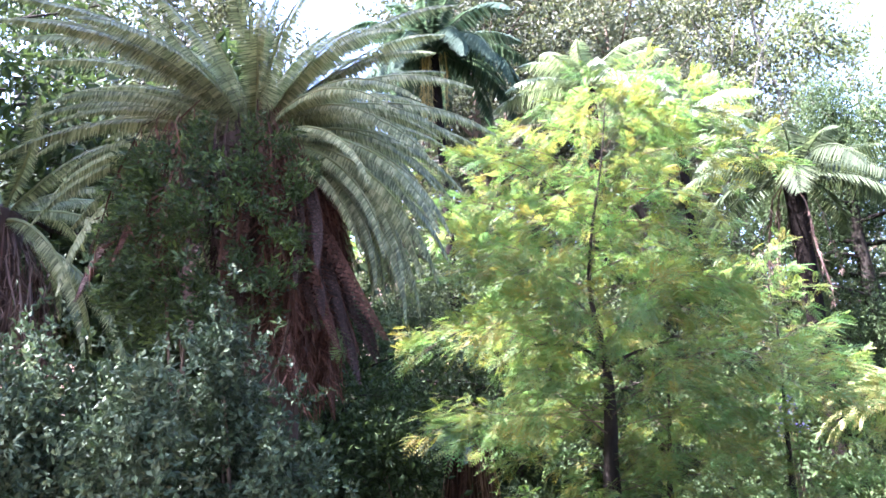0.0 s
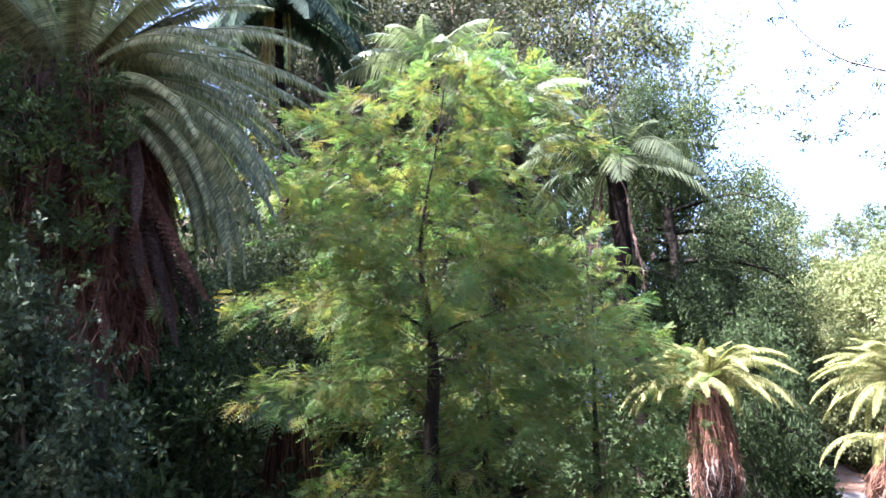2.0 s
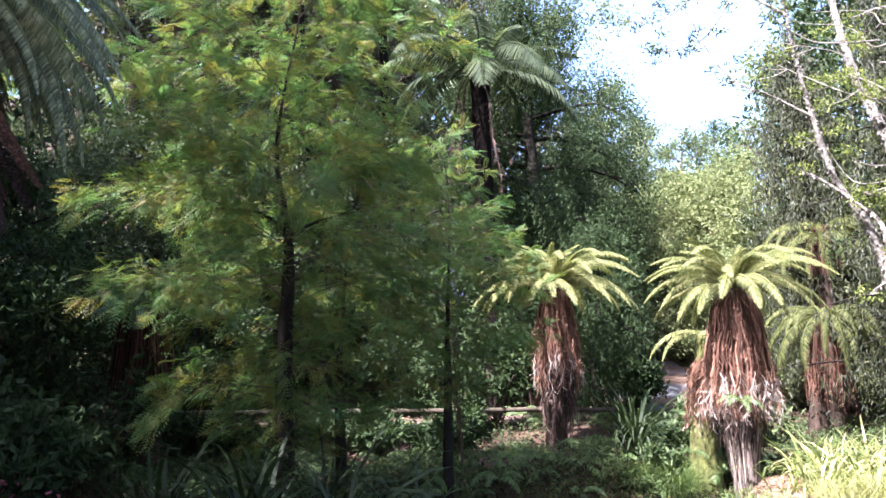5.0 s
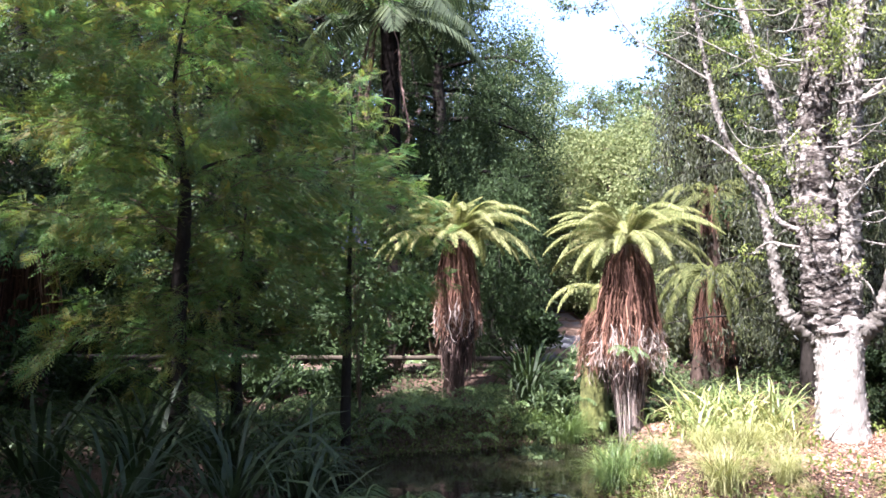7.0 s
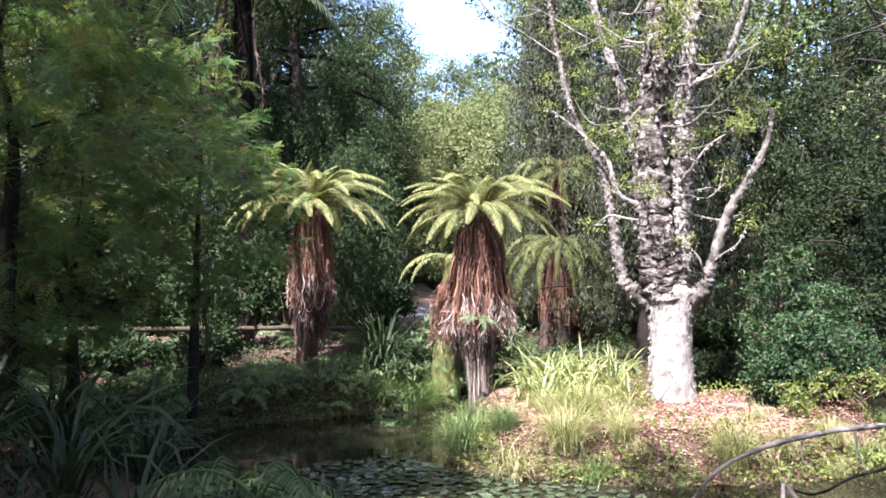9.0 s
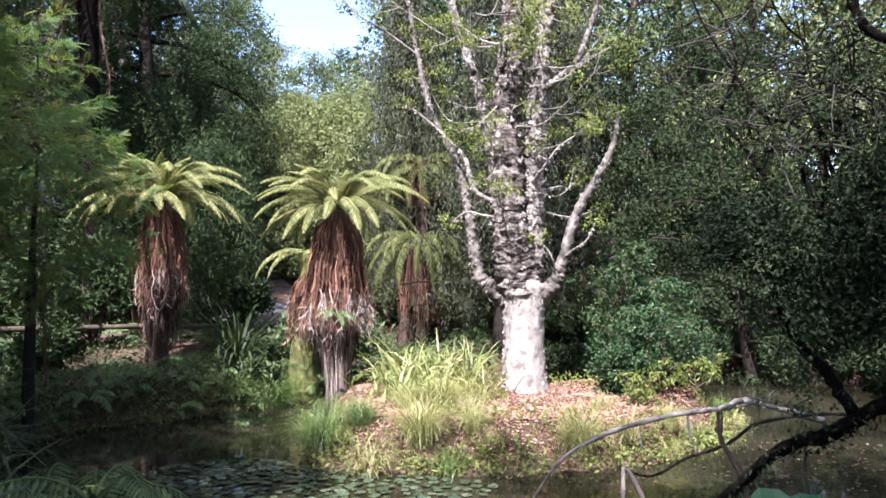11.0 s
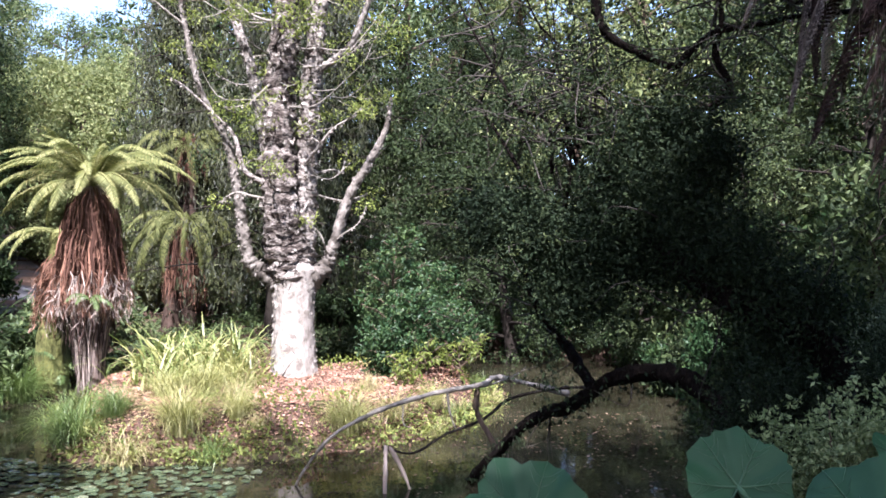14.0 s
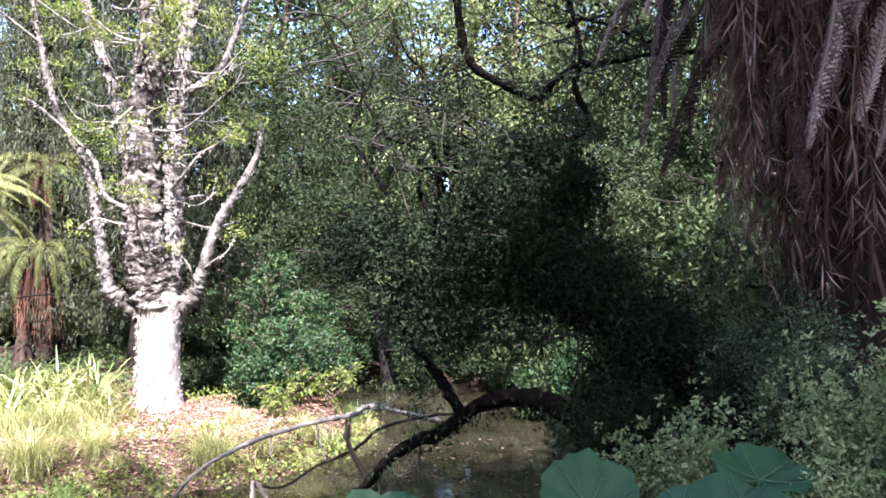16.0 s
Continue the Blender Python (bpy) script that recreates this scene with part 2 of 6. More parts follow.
M["water"] = water_material()
# darker copy of the litter: the bank's shade put into the leaf colour
M["litter_shaded"] = leaf_material("old_fallen_leaf", [(0.0, (0.02, 0.013, 0.008)), (0.45, (0.065, 0.043, 0.027)), (0.75, (0.14, 0.095, 0.06)), (1.0, (0.32, 0.25, 0.17))], 0.75, 0.1, 3.0, 0.25)
M["straw"] = leaf_material("straw_sedge_blade", [(0.0, (0.12, 0.095, 0.04)), (0.4, (0.25, 0.21, 0.10)), (0.7, (0.30, 0.30, 0.12)), (1.0, (0.55, 0.47, 0.30))], 0.5, 0.3, 2.0)
M["dead_rust"] = leaf_material("rusty_dead_frond", [(0.0, (0.014, 0.007, 0.005)), (0.5, (0.062, 0.03, 0.02)), (0.8, (0.135, 0.07, 0.048)), (1.0, (0.25, 0.16, 0.12))], 0.85, 0.12, 2.0, 0.15)
M["leaf_hill"] = leaf_material("hillside_leaf", [(0.0, (0.01, 0.014, 0.008)), (0.5, (0.042, 0.052, 0.026)), (0.8, (0.085, 0.092, 0.05)), (1.0, (0.17, 0.165, 0.10))], 0.6, 0.3, 0.6, 0.2, 0.6, 1.0)
M["mossy"] = rough_material("mossy_trunk", [(0.2, (0.02, 0.018, 0.01)), (0.5, (0.10, 0.105, 0.035)), (1.0, (0.30, 0.30, 0.10))], 9, (1, 1, 0.5), 1.0, 0.03)
# darkest dead-frond copy: shade put into the colour, used also for black fringes
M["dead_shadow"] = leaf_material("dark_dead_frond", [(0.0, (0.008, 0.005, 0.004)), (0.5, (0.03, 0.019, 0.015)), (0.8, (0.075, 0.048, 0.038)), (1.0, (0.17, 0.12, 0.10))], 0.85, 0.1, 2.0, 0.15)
M["dead_grey"] = leaf_material("grey_dead_frond", [(0.0, (0.014, 0.010, 0.008)), (0.45, (0.08, 0.063, 0.05)), (0.75, (0.22, 0.185, 0.15)), (1.0, (0.46, 0.41, 0.35))], 0.85, 0.1, 2.0, 0.15)
M["footpath"] = rough_material("leaf_littered_path", [(0.1, (0.03, 0.02, 0.015)), (0.5, (0.085, 0.058, 0.043)), (1.0, (0.19, 0.14, 0.11))], 3.0, (1, 1, 1), 0.8, 0.03, 0.9, None, 30.0)
# near-black leaves: deep shade put into the leaf colour
M["leaf_black_shade"] = leaf_material("creeper_leaf", [(0.0, (0.004, 0.007, 0.004)), (0.6, (0.012, 0.02, 0.01)), (1.0, (0.04, 0.055, 0.025))], 0.6, 0.15, 2.0, 0.05)
M["fern_mint"] = leaf_material("pale_mint_fern", [(0.0, (0.016, 0.024, 0.013)), (0.5, (0.046, 0.062, 0.032)), (1.0, (0.11, 0.13, 0.07))], 0.7, 0.4, 1.0, 0.1)
M["fern_big"] = leaf_material("olive_fern", [(0.0, (0.045, 0.058, 0.025)), (0.5, (0.17, 0.205, 0.095)), (1.0, (0.42, 0.43, 0.24))], 0.55, 0.35, 1.6, 0.3, 0.75, 0.65)
M["leaf_grey"] = leaf_material("pale_edged_leaf", [(0.0, (0.03, 0.052, 0.018)), (0.5, (0.15, 0.205, 0.085)), (1.0, (0.42, 0.48, 0.25))], 0.5, 0.3, 2.5, 0.25)
M["leaf_climb"] = leaf_material("climber_leaf", [(0.0, (0.012, 0.024, 0.009)), (0.6, (0.05, 0.085, 0.025)), (1.0, (0.17, 0.24, 0.06))], 0.45, 0.25, 4.0, 0.25, 0.5, 1.2)
M["fern_low"] = leaf_material("ground_fern_leaf", [(0.0, (0.05, 0.08, 0.025)), (0.5, (0.11, 0.17, 0.05)), (1.0, (0.22, 0.28, 0.09))], 0.45, 0.35, 2.0)
M["fern_gold"] = leaf_material("yellowing_frond", [(0.0, (0.12, 0.09, 0.03)), (1.0, (0.36, 0.28, 0.10))], 0.6, 0.4, 2.0)

# ---- mesh tools ----


class Soup:
    """Collects faces of three and four corners and makes one mesh of them."""

    def __init__(self):
        self.v, self.q, self.t, self.n = [], [], [], 0

    def add(self, v, q=None, t=None):
        v = np.asarray(v, float).reshape(-1, 3)
        if q is not None and len(q):
            self.q.append(np.asarray(q, int).reshape(-1, 4) + self.n)
        if t is not None and len(t):
            self.t.append(np.asarray(t, int).reshape(-1, 3) + self.n)
        self.v.append(v)
        self.n += len(v)

    def mesh(self, name, mat, smooth=False):
        me = bpy.data.meshes.new(name)
        v = np.concatenate(self.v)
        q = np.concatenate(self.q) if self.q else np.zeros((0, 4), int)
        t = np.concatenate(self.t) if self.t else np.zeros((0, 3), int)
        me.vertices.add(len(v))
        me.vertices.foreach_set("co", v.astype(np.float32).ravel())
        me.loops.add(q.size + t.size)
        me.loops.foreach_set("vertex_index", np.concatenate([q.ravel(), t.ravel()]).astype(np.int32))
        me.polygons.add(len(q) + len(t))
        starts = np.concatenate([np.arange(len(q)) * 4, q.size + np.arange(len(t)) * 3])
        me.polygons.foreach_set("loop_start", starts.astype(np.int32))
        me.polygons.foreach_set("use_smooth", np.full(len(q) + len(t), smooth))
        me.update(calc_edges=True)
        me.materials.append(mat)
        return me


def unit(v):
    return v / np.maximum(np.linalg.norm(v, axis=-1, keepdims=True), 1e-9)


def smooth_line(pts, steps=4):
    """Catmull-Rom through the points."""
    p = np.asarray(pts, float)
    p = np.vstack([2 * p[0] - p[1], p, 2 * p[-1] - p[-2]])
    out = []
    for i in range(1, len(p) - 2):
        for s in np.arange(steps) / steps:
            a, b, c, d = p[i - 1], p[i], p[i + 1], p[i + 2]
            out.append(0.5 * (2 * b + (c - a) * s + (2 * a - 5 * b + 4 * c - d) * s**2 + (3 * b - a - 3 * c + d) * s**3))
    out.append(p[-2])
    return np.array(out)


def tube(soup, pts, r0, r1=None, sides=7, steps=4, rough=0.0, rng=None, radii=None, rings=0.0):
    """A tapered round limb along the points, closed at its end."""
    p = smooth_line(pts, steps) if steps > 1 else np.asarray(pts, float)
    n = len(p)
    r = np.interp(np.linspace(0, 1, n), np.linspace(0, 1, len(radii)), radii) if radii is not None else np.linspace(r0, r0 if r1 is None else r1, n)
    tan = unit(np.gradient(p, axis=0))
    ref = np.array([0, 0, 1.0]) if abs(tan[0][2]) < 0.8 else np.array([1.0, 0, 0])
    a = unit(np.cross(tan, ref))
    b = np.cross(tan, a)
    th = np.arange(sides) * 2 * np.pi / sides
    rr = np.repeat(r[:, None], sides, 1)
    if rough and rng is not None:
        rr = rr * (1 + rough * rng.standard_normal(rr.shape) + rings * rng.standard_normal((n, 1)))
    v = p[:, None] + rr[..., None] * (np.cos(th)[None, :, None] * a[:, None] + np.sin(th)[None, :, None] * b[:, None])
    i = np.arange(n - 1)[:, None] * sides
    j = np.arange(sides)[None]
    k = (j + 1) % sides
    q = np.stack([i + j, i + k, i + sides + k, i + sides + j], -1).reshape(-1, 4)
    tip = np.stack([(n - 1) * sides + np.arange(sides), (n - 1) * sides + (np.arange(sides) + 1) % sides, np.full(sides, n * sides)], -1)
    soup.add(np.vstack([v.reshape(-1, 3), p[-1] + tan[-1] * r[-1] * 0.5]), q, tip)
    return p


def leaves(soup, c, length, width, rng, bias=(0, 0, 0), flat=0.0, fold=0.15, way=None):
    """One small folded leaf at each place."""
    c = np.asarray(c, float)
    n = len(c)
    d = unit(rng.standard_normal((n, 3)) + np.asarray(bias)) if way is None else unit(way)
    ref = unit(rng.standard_normal((n, 3)) * (1 - flat) + np.array([0, 0, 1.0]) * flat)
    s = unit(np.cross(d, ref))
    up = np.cross(s, d)
    L = (length * rng.uniform(0.65, 1.3, n))[:, None]
    W = (width * rng.uniform(0.7, 1.25, n))[:, None]
    v = np.stack([c, c + d * L * 0.5 + s * W * 0.5 + up * W * fold, c + d * L - up * L * 0.08, c + d * L * 0.5 - s * W * 0.5 + up * W * fold], 1)
    soup.add(v, np.arange(n * 4).reshape(-1, 4))


def ribbon(soup, p, side, w):
    """A strip along p, with half-widths w."""
    v = np.stack([p - side * w[:, None], p + side * w[:, None]], 1).reshape(-1, 3)
    i = np.arange(len(p) - 1)[:, None] * 2
    soup.add(v, i + np.array([0, 1, 3, 2]))


def empty(name, at=(0, 0, 0)):
    ob = new(name)
    ob.empty_display_size = 0.2
    ob.location = at
    return ob


def child(name, me, parent, m=None, label=""):
    ob = new(name, me)
    ob.parent = parent
    if m is not None:
        ob.matrix_basis = m
    if label:
        ob["label"] = label
    return ob


def alone(name, me, at, label, category, group="", kind="", m=None):
    ob = new(name, me)
    ob.matrix_basis = m if m is not None else Matrix.Translation(at)
    return tagged(ob, label, category, group, kind)

# ---- land and water ----
WATER = -0.30
POND = np.array([(2.3, 8.9), (4.2, 9.8), (5.6, 9.7), (7.4, 9.4), (9.0, 8.9), (11.5, 8.0), (14.5, 6.2), (15.3, 4.8), (14.5, 3.2), (11.5, 1.6),
                 (8.0, 0.6), (5.6, 0.0), (4.4, 0.7), (3.3, 2.4), (2.8, 4.2), (2.6, 6.2)])
ISLE = np.array([(6.3, 7.4), (5.75, 6.7), (5.5, 6.25), (5.6, 5.7), (6.0, 5.1), (6.7, 4.3), (7.9, 3.9), (9.4, 3.9), (10.6, 4.4), (11.2, 5.2), (10.4, 6.1), (9.0, 6.9), (7.7, 8.2), (6.9, 8.15)])
TRACK = smooth_line([(-14, 17.5, 0.9), (-6, 15.9, 0.75), (-1, 15.0, 0.6), (4, 13.9, 0.5), (7.5, 13.1, 0.5), (9.3, 13.4, 0.62), (10.8, 15.0, 0.9), (12.2, 18.5, 1.6), (12.5, 24, 2.6)], 8)


def reach(poly, x, y):
    """Distance to the outline, negative inside."""
    p = np.stack([x, y], -1)
    best = np.full(x.shape, 1e9)
    inside = np.zeros(x.shape, bool)
    for a, b in zip(poly, np.roll(poly, -1, 0)):
        ab = b - a
        s = np.clip(((p - a) @ ab) / (ab @ ab), 0, 1)
        best = np.minimum(best, np.linalg.norm(p - a - s[..., None] * ab, axis=-1))
        hit = ((a[1] > y) != (b[1] > y)) & (x < (b[0] - a[0]) * (y - a[1]) / (b[1] - a[1] + 1e-12) + a[0])
        inside ^= hit
    return np.where(inside, -best, best)


def step(v, a, b):
    s = np.clip((v - a) / (b - a), 0, 1)
    return s * s * (3 - 2 * s)


def wave(x, y, f, k):
    return np.sin(x * f + 1.7 * k + 0.8 * np.sin(y * f * 0.7 + k)) * np.cos(y * f * 1.1 - 0.9 * k + 0.6 * np.sin(x * f * 0.6))


def height(x, y):
    x, y = np.asarray(x, float), np.asarray(y, float)
    wob = 0.12 * wave(x, y, 2.3, 1.0) + 0.06 * wave(x, y, 5.1, 2.0)
    d = reach(POND, x, y) + wob
    e = reach(ISLE, x, y) + wob
    bank = WATER + 0.36 * step(d, -0.03, 0.30) + 0.045 * np.clip(d, 0, 9)
    deep = WATER - 0.5 * step(-d, 0.0, 1.0)
    z = np.where(d > 0, bank, deep)
    isle = WATER + 0.42 * step(-e, -0.04, 0.55) - 0.5 * step(e, 0, 0.8)
    z = np.maximum(z, np.where(d < 0.3, isle, -9))
    back = np.clip(y - 15.5 - 0.75 * np.clip(x - 5, 0, 60), 0, 60)
    z = z + step(back, 0, 6) * back * 0.40
    z = z + 0.28 * np.clip(x - 18, 0, 40) * step(6 - y, -6, 4) + 0.20 * np.clip(-x - 7, 0, 40)
    z = z + 0.05 * wave(x, y, 1.1, 3.0) * step(np.abs(d), 0.2, 1.0) + 0.015 * wave(x, y, 7.0, 4.0)
    near = np.full(x.shape, 1e9)
    tz = np.zeros(x.shape)
    for p in TRACK[::2]:
        q = np.hypot(x - p[0], y - p[1])
        tz = np.where(q < near, p[2], tz)
        near = np.minimum(near, q)
    s = step(near, 1.9, 0.95)
    return z * (1 - s) + (tz - 0.02) * s


def lay(x, y):
    return float(height(np.array([x]), np.array([y]))[0])


def sheet(name, xs, ys, mat, label, category):
    X, Y = np.meshgrid(xs, ys)
    v = np.stack([X, Y, height(X, Y)], -1).reshape(-1, 3)
    i = np.arange(len(ys) - 1)[:, None] * len(xs) + np.arange(len(xs) - 1)[None]
    s = Soup()
    s.add(v, np.stack([i, i + 1, i + 1 + len(xs), i + len(xs)], -1).reshape(-1, 4))
    return tagged(new(name, s.mesh(name, mat, True)), label, category, kind="structure")


sheet("ground", np.concatenate([np.linspace(-300, -14, 24), np.arange(-13.8, 20, 0.14), np.linspace(20.4, 300, 24)]),
      np.concatenate([np.linspace(-300, -9, 24), np.arange(-8.8, 20, 0.14), np.linspace(20.4, 300, 24)]), M["soil"],
      "brown leaf-strewn soil sloping down to the pond", "ground")

s = Soup()
ring = np.array([(x + (x - POND[:, 0].mean()) * 0.08, y + (y - POND[:, 1].mean()) * 0.08, WATER) for x, y in POND])
s.add(np.vstack([ring, [[POND[:, 0].mean(), POND[:, 1].mean(), WATER]]]), None, [(i, (i + 1) % len(ring), len(ring)) for i in range(len(ring))])
tagged(new("water", s.mesh("water", M["water"])), "dark still pond water with brown reflections", "pond", kind="structure")

s = Soup()
mid = TRACK[:, :2]
nrm = np.stack([-np.gradient(mid[:, 1]), np.gradient(mid[:, 0])], -1)
nrm = nrm / np.linalg.norm(nrm, axis=1)[:, None]
cross = np.linspace(-0.85, 0.85, 7)
g = mid[:, None] + cross[None, :, None] * nrm[:, None]
z = TRACK[:, 2][:, None] + 0.03 - 0.03 * (cross[None] / 0.85) ** 2
i = np.arange(len(mid) - 1)[:, None] * 7 + np.arange(6)[None]
s.add(np.concatenate([g, np.broadcast_to(z[..., None], g.shape[:2] + (1,))], -1).reshape(-1, 3), np.stack([i, i + 1, i + 8, i + 7], -1).reshape(-1, 4))
tagged(new("pavement", s.mesh("pavement", M["footpath"], True)), "brown footpath covered in fallen leaves", "path", kind="structure")
s = Soup()
k = int(np.argmax(mid[:, 0] > 8.2))
v = np.concatenate([g, np.broadcast_to(z[..., None], g.shape[:2] + (1,)) + 0.012], -1)[k:]
i = np.arange(len(v) - 1)[:, None] * 7 + np.arange(6)[None]
s.add(v.reshape(-1, 3), np.stack([i, i + 1, i + 8, i + 7], -1).reshape(-1, 4))
tagged(new("road", s.mesh("road", M["path"], True)), "grey asphalt path rising away between the bushes", "path", kind="structure")


# ---- plants: the kinds ----


def clump_points(rng, centres, radius, count, squash=0.7):
    c = np.asarray(centres, float)
    n = len(c) * count
    d = unit(rng.standard_normal((n, 3))) * rng.uniform(0, 1, (n, 1)) ** 0.45
    r = np.repeat(np.broadcast_to(radius, (len(c),)), count)[:, None]
    return np.repeat(c, count, 0) + d * r * np.array([1, 1, squash])


def broadleaf(name, seed, tall, r, spread, base, limbs, leaf, per, clump, bark, foliage, up=0.5, lean=(0, 0), subs=4, droop=0.0, flat=0.2, squash=0.7, rounded=True, tip_only=False):
    """A tree: a tapered trunk with limbs and twigs, and a crown of leaves in clumps at the twigs. Built at the origin."""
    rng = np.random.default_rng(seed)
    root = empty(name)
    wood, crown = Soup(), Soup()
    k = 7
    h = np.linspace(0, 1, k)
    sway = np.cumsum(rng.standard_normal((k, 2)) * 0.02 * tall, 0)
    sway -= sway[0]
    line = np.stack([sway[:, 0] + lean[0] * h**1.5, sway[:, 1] + lean[1] * h**1.5, h * tall], -1)
    line[0, 2] = -0.25
    trunk = tube(wood, line, r, r * 0.12, 8, 4, 0.05, rng, [r * 1.5, r * 1.05, r * 0.9, r * 0.75, r * 0.55, r * 0.3, r * 0.1])
    ends, sizes = [], []
    for j in range(limbs):
        f = base + (0.98 - base) * (j + rng.uniform(0, 1)) / limbs
        o = np.array([np.interp(f, np.linspace(0, 1, len(trunk)), trunk[:, a]) for a in range(3)])
        g = (f - base) / (1 - base)
        reach_out = spread * (np.sin(np.pi * (0.12 + 0.82 * g)) ** 0.7 if rounded else 1.05 - 0.85 * g) * rng.uniform(0.7, 1.1)
        az = j * 2.4 + rng.uniform(-0.5, 0.5)
        d = np.array([math.cos(az), math.sin(az), 0])
        pts = [o + d * reach_out * q + np.array([0, 0, reach_out * (up * q - droop * q * q)]) + rng.standard_normal(3) * 0.05 * reach_out * q for q in (0, 0.35, 0.7, 1.0)]
        rr = max(0.012, r * 0.45 * (1 - 0.7 * f))
        limb = tube(wood, pts, rr, rr * 0.2, 4, 2)
        for q in range(subs):
            o2 = limb[int((0.3 + 0.65 * q / max(1, subs - 1)) * (len(limb) - 1))]
            d2 = unit(d * 0.6 + rng.standard_normal(3) * np.array([0.9, 0.9, 0.5]) + np.array([0, 0, 0.25 * up]))
            l2 = reach_out * rng.uniform(0.22, 0.45)
            tw = tube(wood, [o2, o2 + d2 * l2 * 0.5, o2 + d2 * l2 - np.array([0, 0, droop * l2])], rr * 0.35, 0.005, 3, 1)
            ends += [tw[-1]] if tip_only else [tw[-1], tw[len(tw) // 2]]
            sizes += [clump * rng.uniform(0.6, 1.25)] * (1 if tip_only else 2)
    ends.append(trunk[-1])
    sizes.append(clump)
    leaves(crown, clump_points(rng, ends, np.array(sizes), per, squash), leaf[0], leaf[1], rng, (0, 0, -0.3 - droop), flat)
    child("trunk", wood.mesh("trunk", bark, True), root)
    child("crown", crown.mesh("crown", foliage), root)
    return root


def frond_mesh(name, long, wide, pairs, rise, fall, mat, detail=0, hang=0.25, seed=0, stalk=0.08, sweep=0.35, fill=0.29):
    """A fern frond along +x that leaves at `rise` and ends at `fall` degrees, with two rows of pinnae."""
    rng = np.random.default_rng(seed)
    s = np.linspace(0, 1, 13)
    el = np.radians(rise + (fall - rise) * s**1.1)
    p = np.stack([np.cumsum(np.cos(el)), 0.02 * np.sin(s * 5 + seed) * 12, np.cumsum(np.sin(el))], -1) * long / 13
    p -= p[0]
    soup = Soup()
    tube(soup, p, 0.012 * long / 1.5 + 0.004, 0.002, 4, 1)
    f = np.linspace(stalk, 0.995, pairs)
    o = np.stack([np.interp(f, s, p[:, a]) for a in range(3)], -1)
    tan = unit(np.stack([np.interp(f, s, np.gradient(p[:, a])) for a in range(3)], -1))
    up = unit(np.cross(tan, np.array([0, 1.0, 0])))
    up = np.where(up[:, 2:] < 0, -up, up)
    w = wide * (np.sin(np.pi * np.clip(0.10 + 0.9 * f, 0, 1)) ** 0.6 * 0.9 + 0.05) * np.where(f < 0.2, 0.55 + 2.2 * f, 1)
    gap = long / pairs
    for sd in (-1, 1):
        d = unit(np.array([0, sd, 0]) + tan * (sweep + 0.5 * f[:, None] ** 2) - up * hang + rng.standard_normal((pairs, 3)) * 0.06 - np.array([0, 0, hang * 0.6]))
        wl = (w * rng.uniform(0.9, 1.06, pairs))[:, None]
        acr = unit(tan - d * (tan * d).sum(1, keepdims=True))
        if detail == 0:
            hw = gap * fill
            tipd = np.array([0, 0, -0.18]) * wl
            v = np.stack([o, o + d * wl * 0.3 + acr * hw, o + d * wl + tipd, o + d * wl * 0.3 - acr * hw], 1)
            soup.add(v, np.arange(pairs * 4).reshape(-1, 4))
        else:
            k = detail
            g = np.linspace(0.04, 0.96, k)
            a = o[:, None] + d[:, None] * (wl * g)[..., None] + np.array([0, 0, -0.2]) * (wl * g**2)[..., None]
            ll = (gap * 0.58 * (np.sin(np.pi * (0.2 + 0.8 * g)) ** 0.7 + 0.08))[None, :, None]
            lw = (wl / k * 0.6)[..., None]
            for s2 in (-1, 1):
                dl = unit(s2 * acr[:, None] + d[:, None] * 0.35 - np.array([0, 0, 0.12]))
                v = np.stack([a - d[:, None] * lw, a + dl * ll * 0.55 - d[:, None] * lw * 0.7, a + dl * ll, a + d[:, None] * lw], 2).reshape(-1, 3)
                soup.add(v, np.arange(len(v)).reshape(-1, 4))
    return soup.mesh(name, mat)


def skirt_mesh(rng, top, drop, r_top, r_low, count, mat, width=0.03, ragged=0.35, lean=(0, 0), pinnae=0, bulge=0.0, name="skirt", arc=(0, 360)):
    """Dead fronds hanging round a trunk from the height `top`."""
    soup = Soup()
    for j in range(count):
        az = radians(rng.uniform(*arc))
        l = drop * (1 - ragged * rng.uniform(0, 1) ** 1.5)
        s = np.linspace(0, 1, 8)
        zt = top + rng.uniform(-0.35, 0.12) * drop * 0.4
        r = (r_top + (r_low - r_top) * s**0.42 + bulge * np.sin(np.pi * s)) * rng.uniform(0.62, 1.18)
        a = az + rng.uniform(-0.25, 0.25) * s + 0.05 * np.sin(s * 9 + j)
        fall = (zt - l * s)
        p = np.stack([np.cos(a) * r + lean[0] * s, np.sin(a) * r + lean[1] * s, fall], -1) + rng.standard_normal((8, 3)) * 0.006
        side = np.stack([-np.sin(a), np.cos(a), 0 * a], -1)
        side = unit(side + 0.5 * rng.standard_normal(3) + 0.15 * rng.standard_normal((8, 3)))
        w = width * rng.uniform(0.4, 1.2) * (0.35 + np.sin(np.pi * np.clip(s * 0.9 + 0.08, 0, 1)))
        w[-1] *= 0.2
        ribbon(soup, p, side, w)
        if pinnae:
            f = np.sort(rng.uniform(0.15, 1, pinnae))
            o = np.stack([np.interp(f, s, p[:, q]) for q in range(3)], -1)
            way = np.array([0, 0, -1.0]) + rng.standard_normal((pinnae, 3)) * 0.35 + np.sign(rng.standard_normal((pinnae, 1))) * side[0] * 0.5
            leaves(soup, o, 0.14, 0.010, rng, way=way)
    return soup.mesh(name, mat)


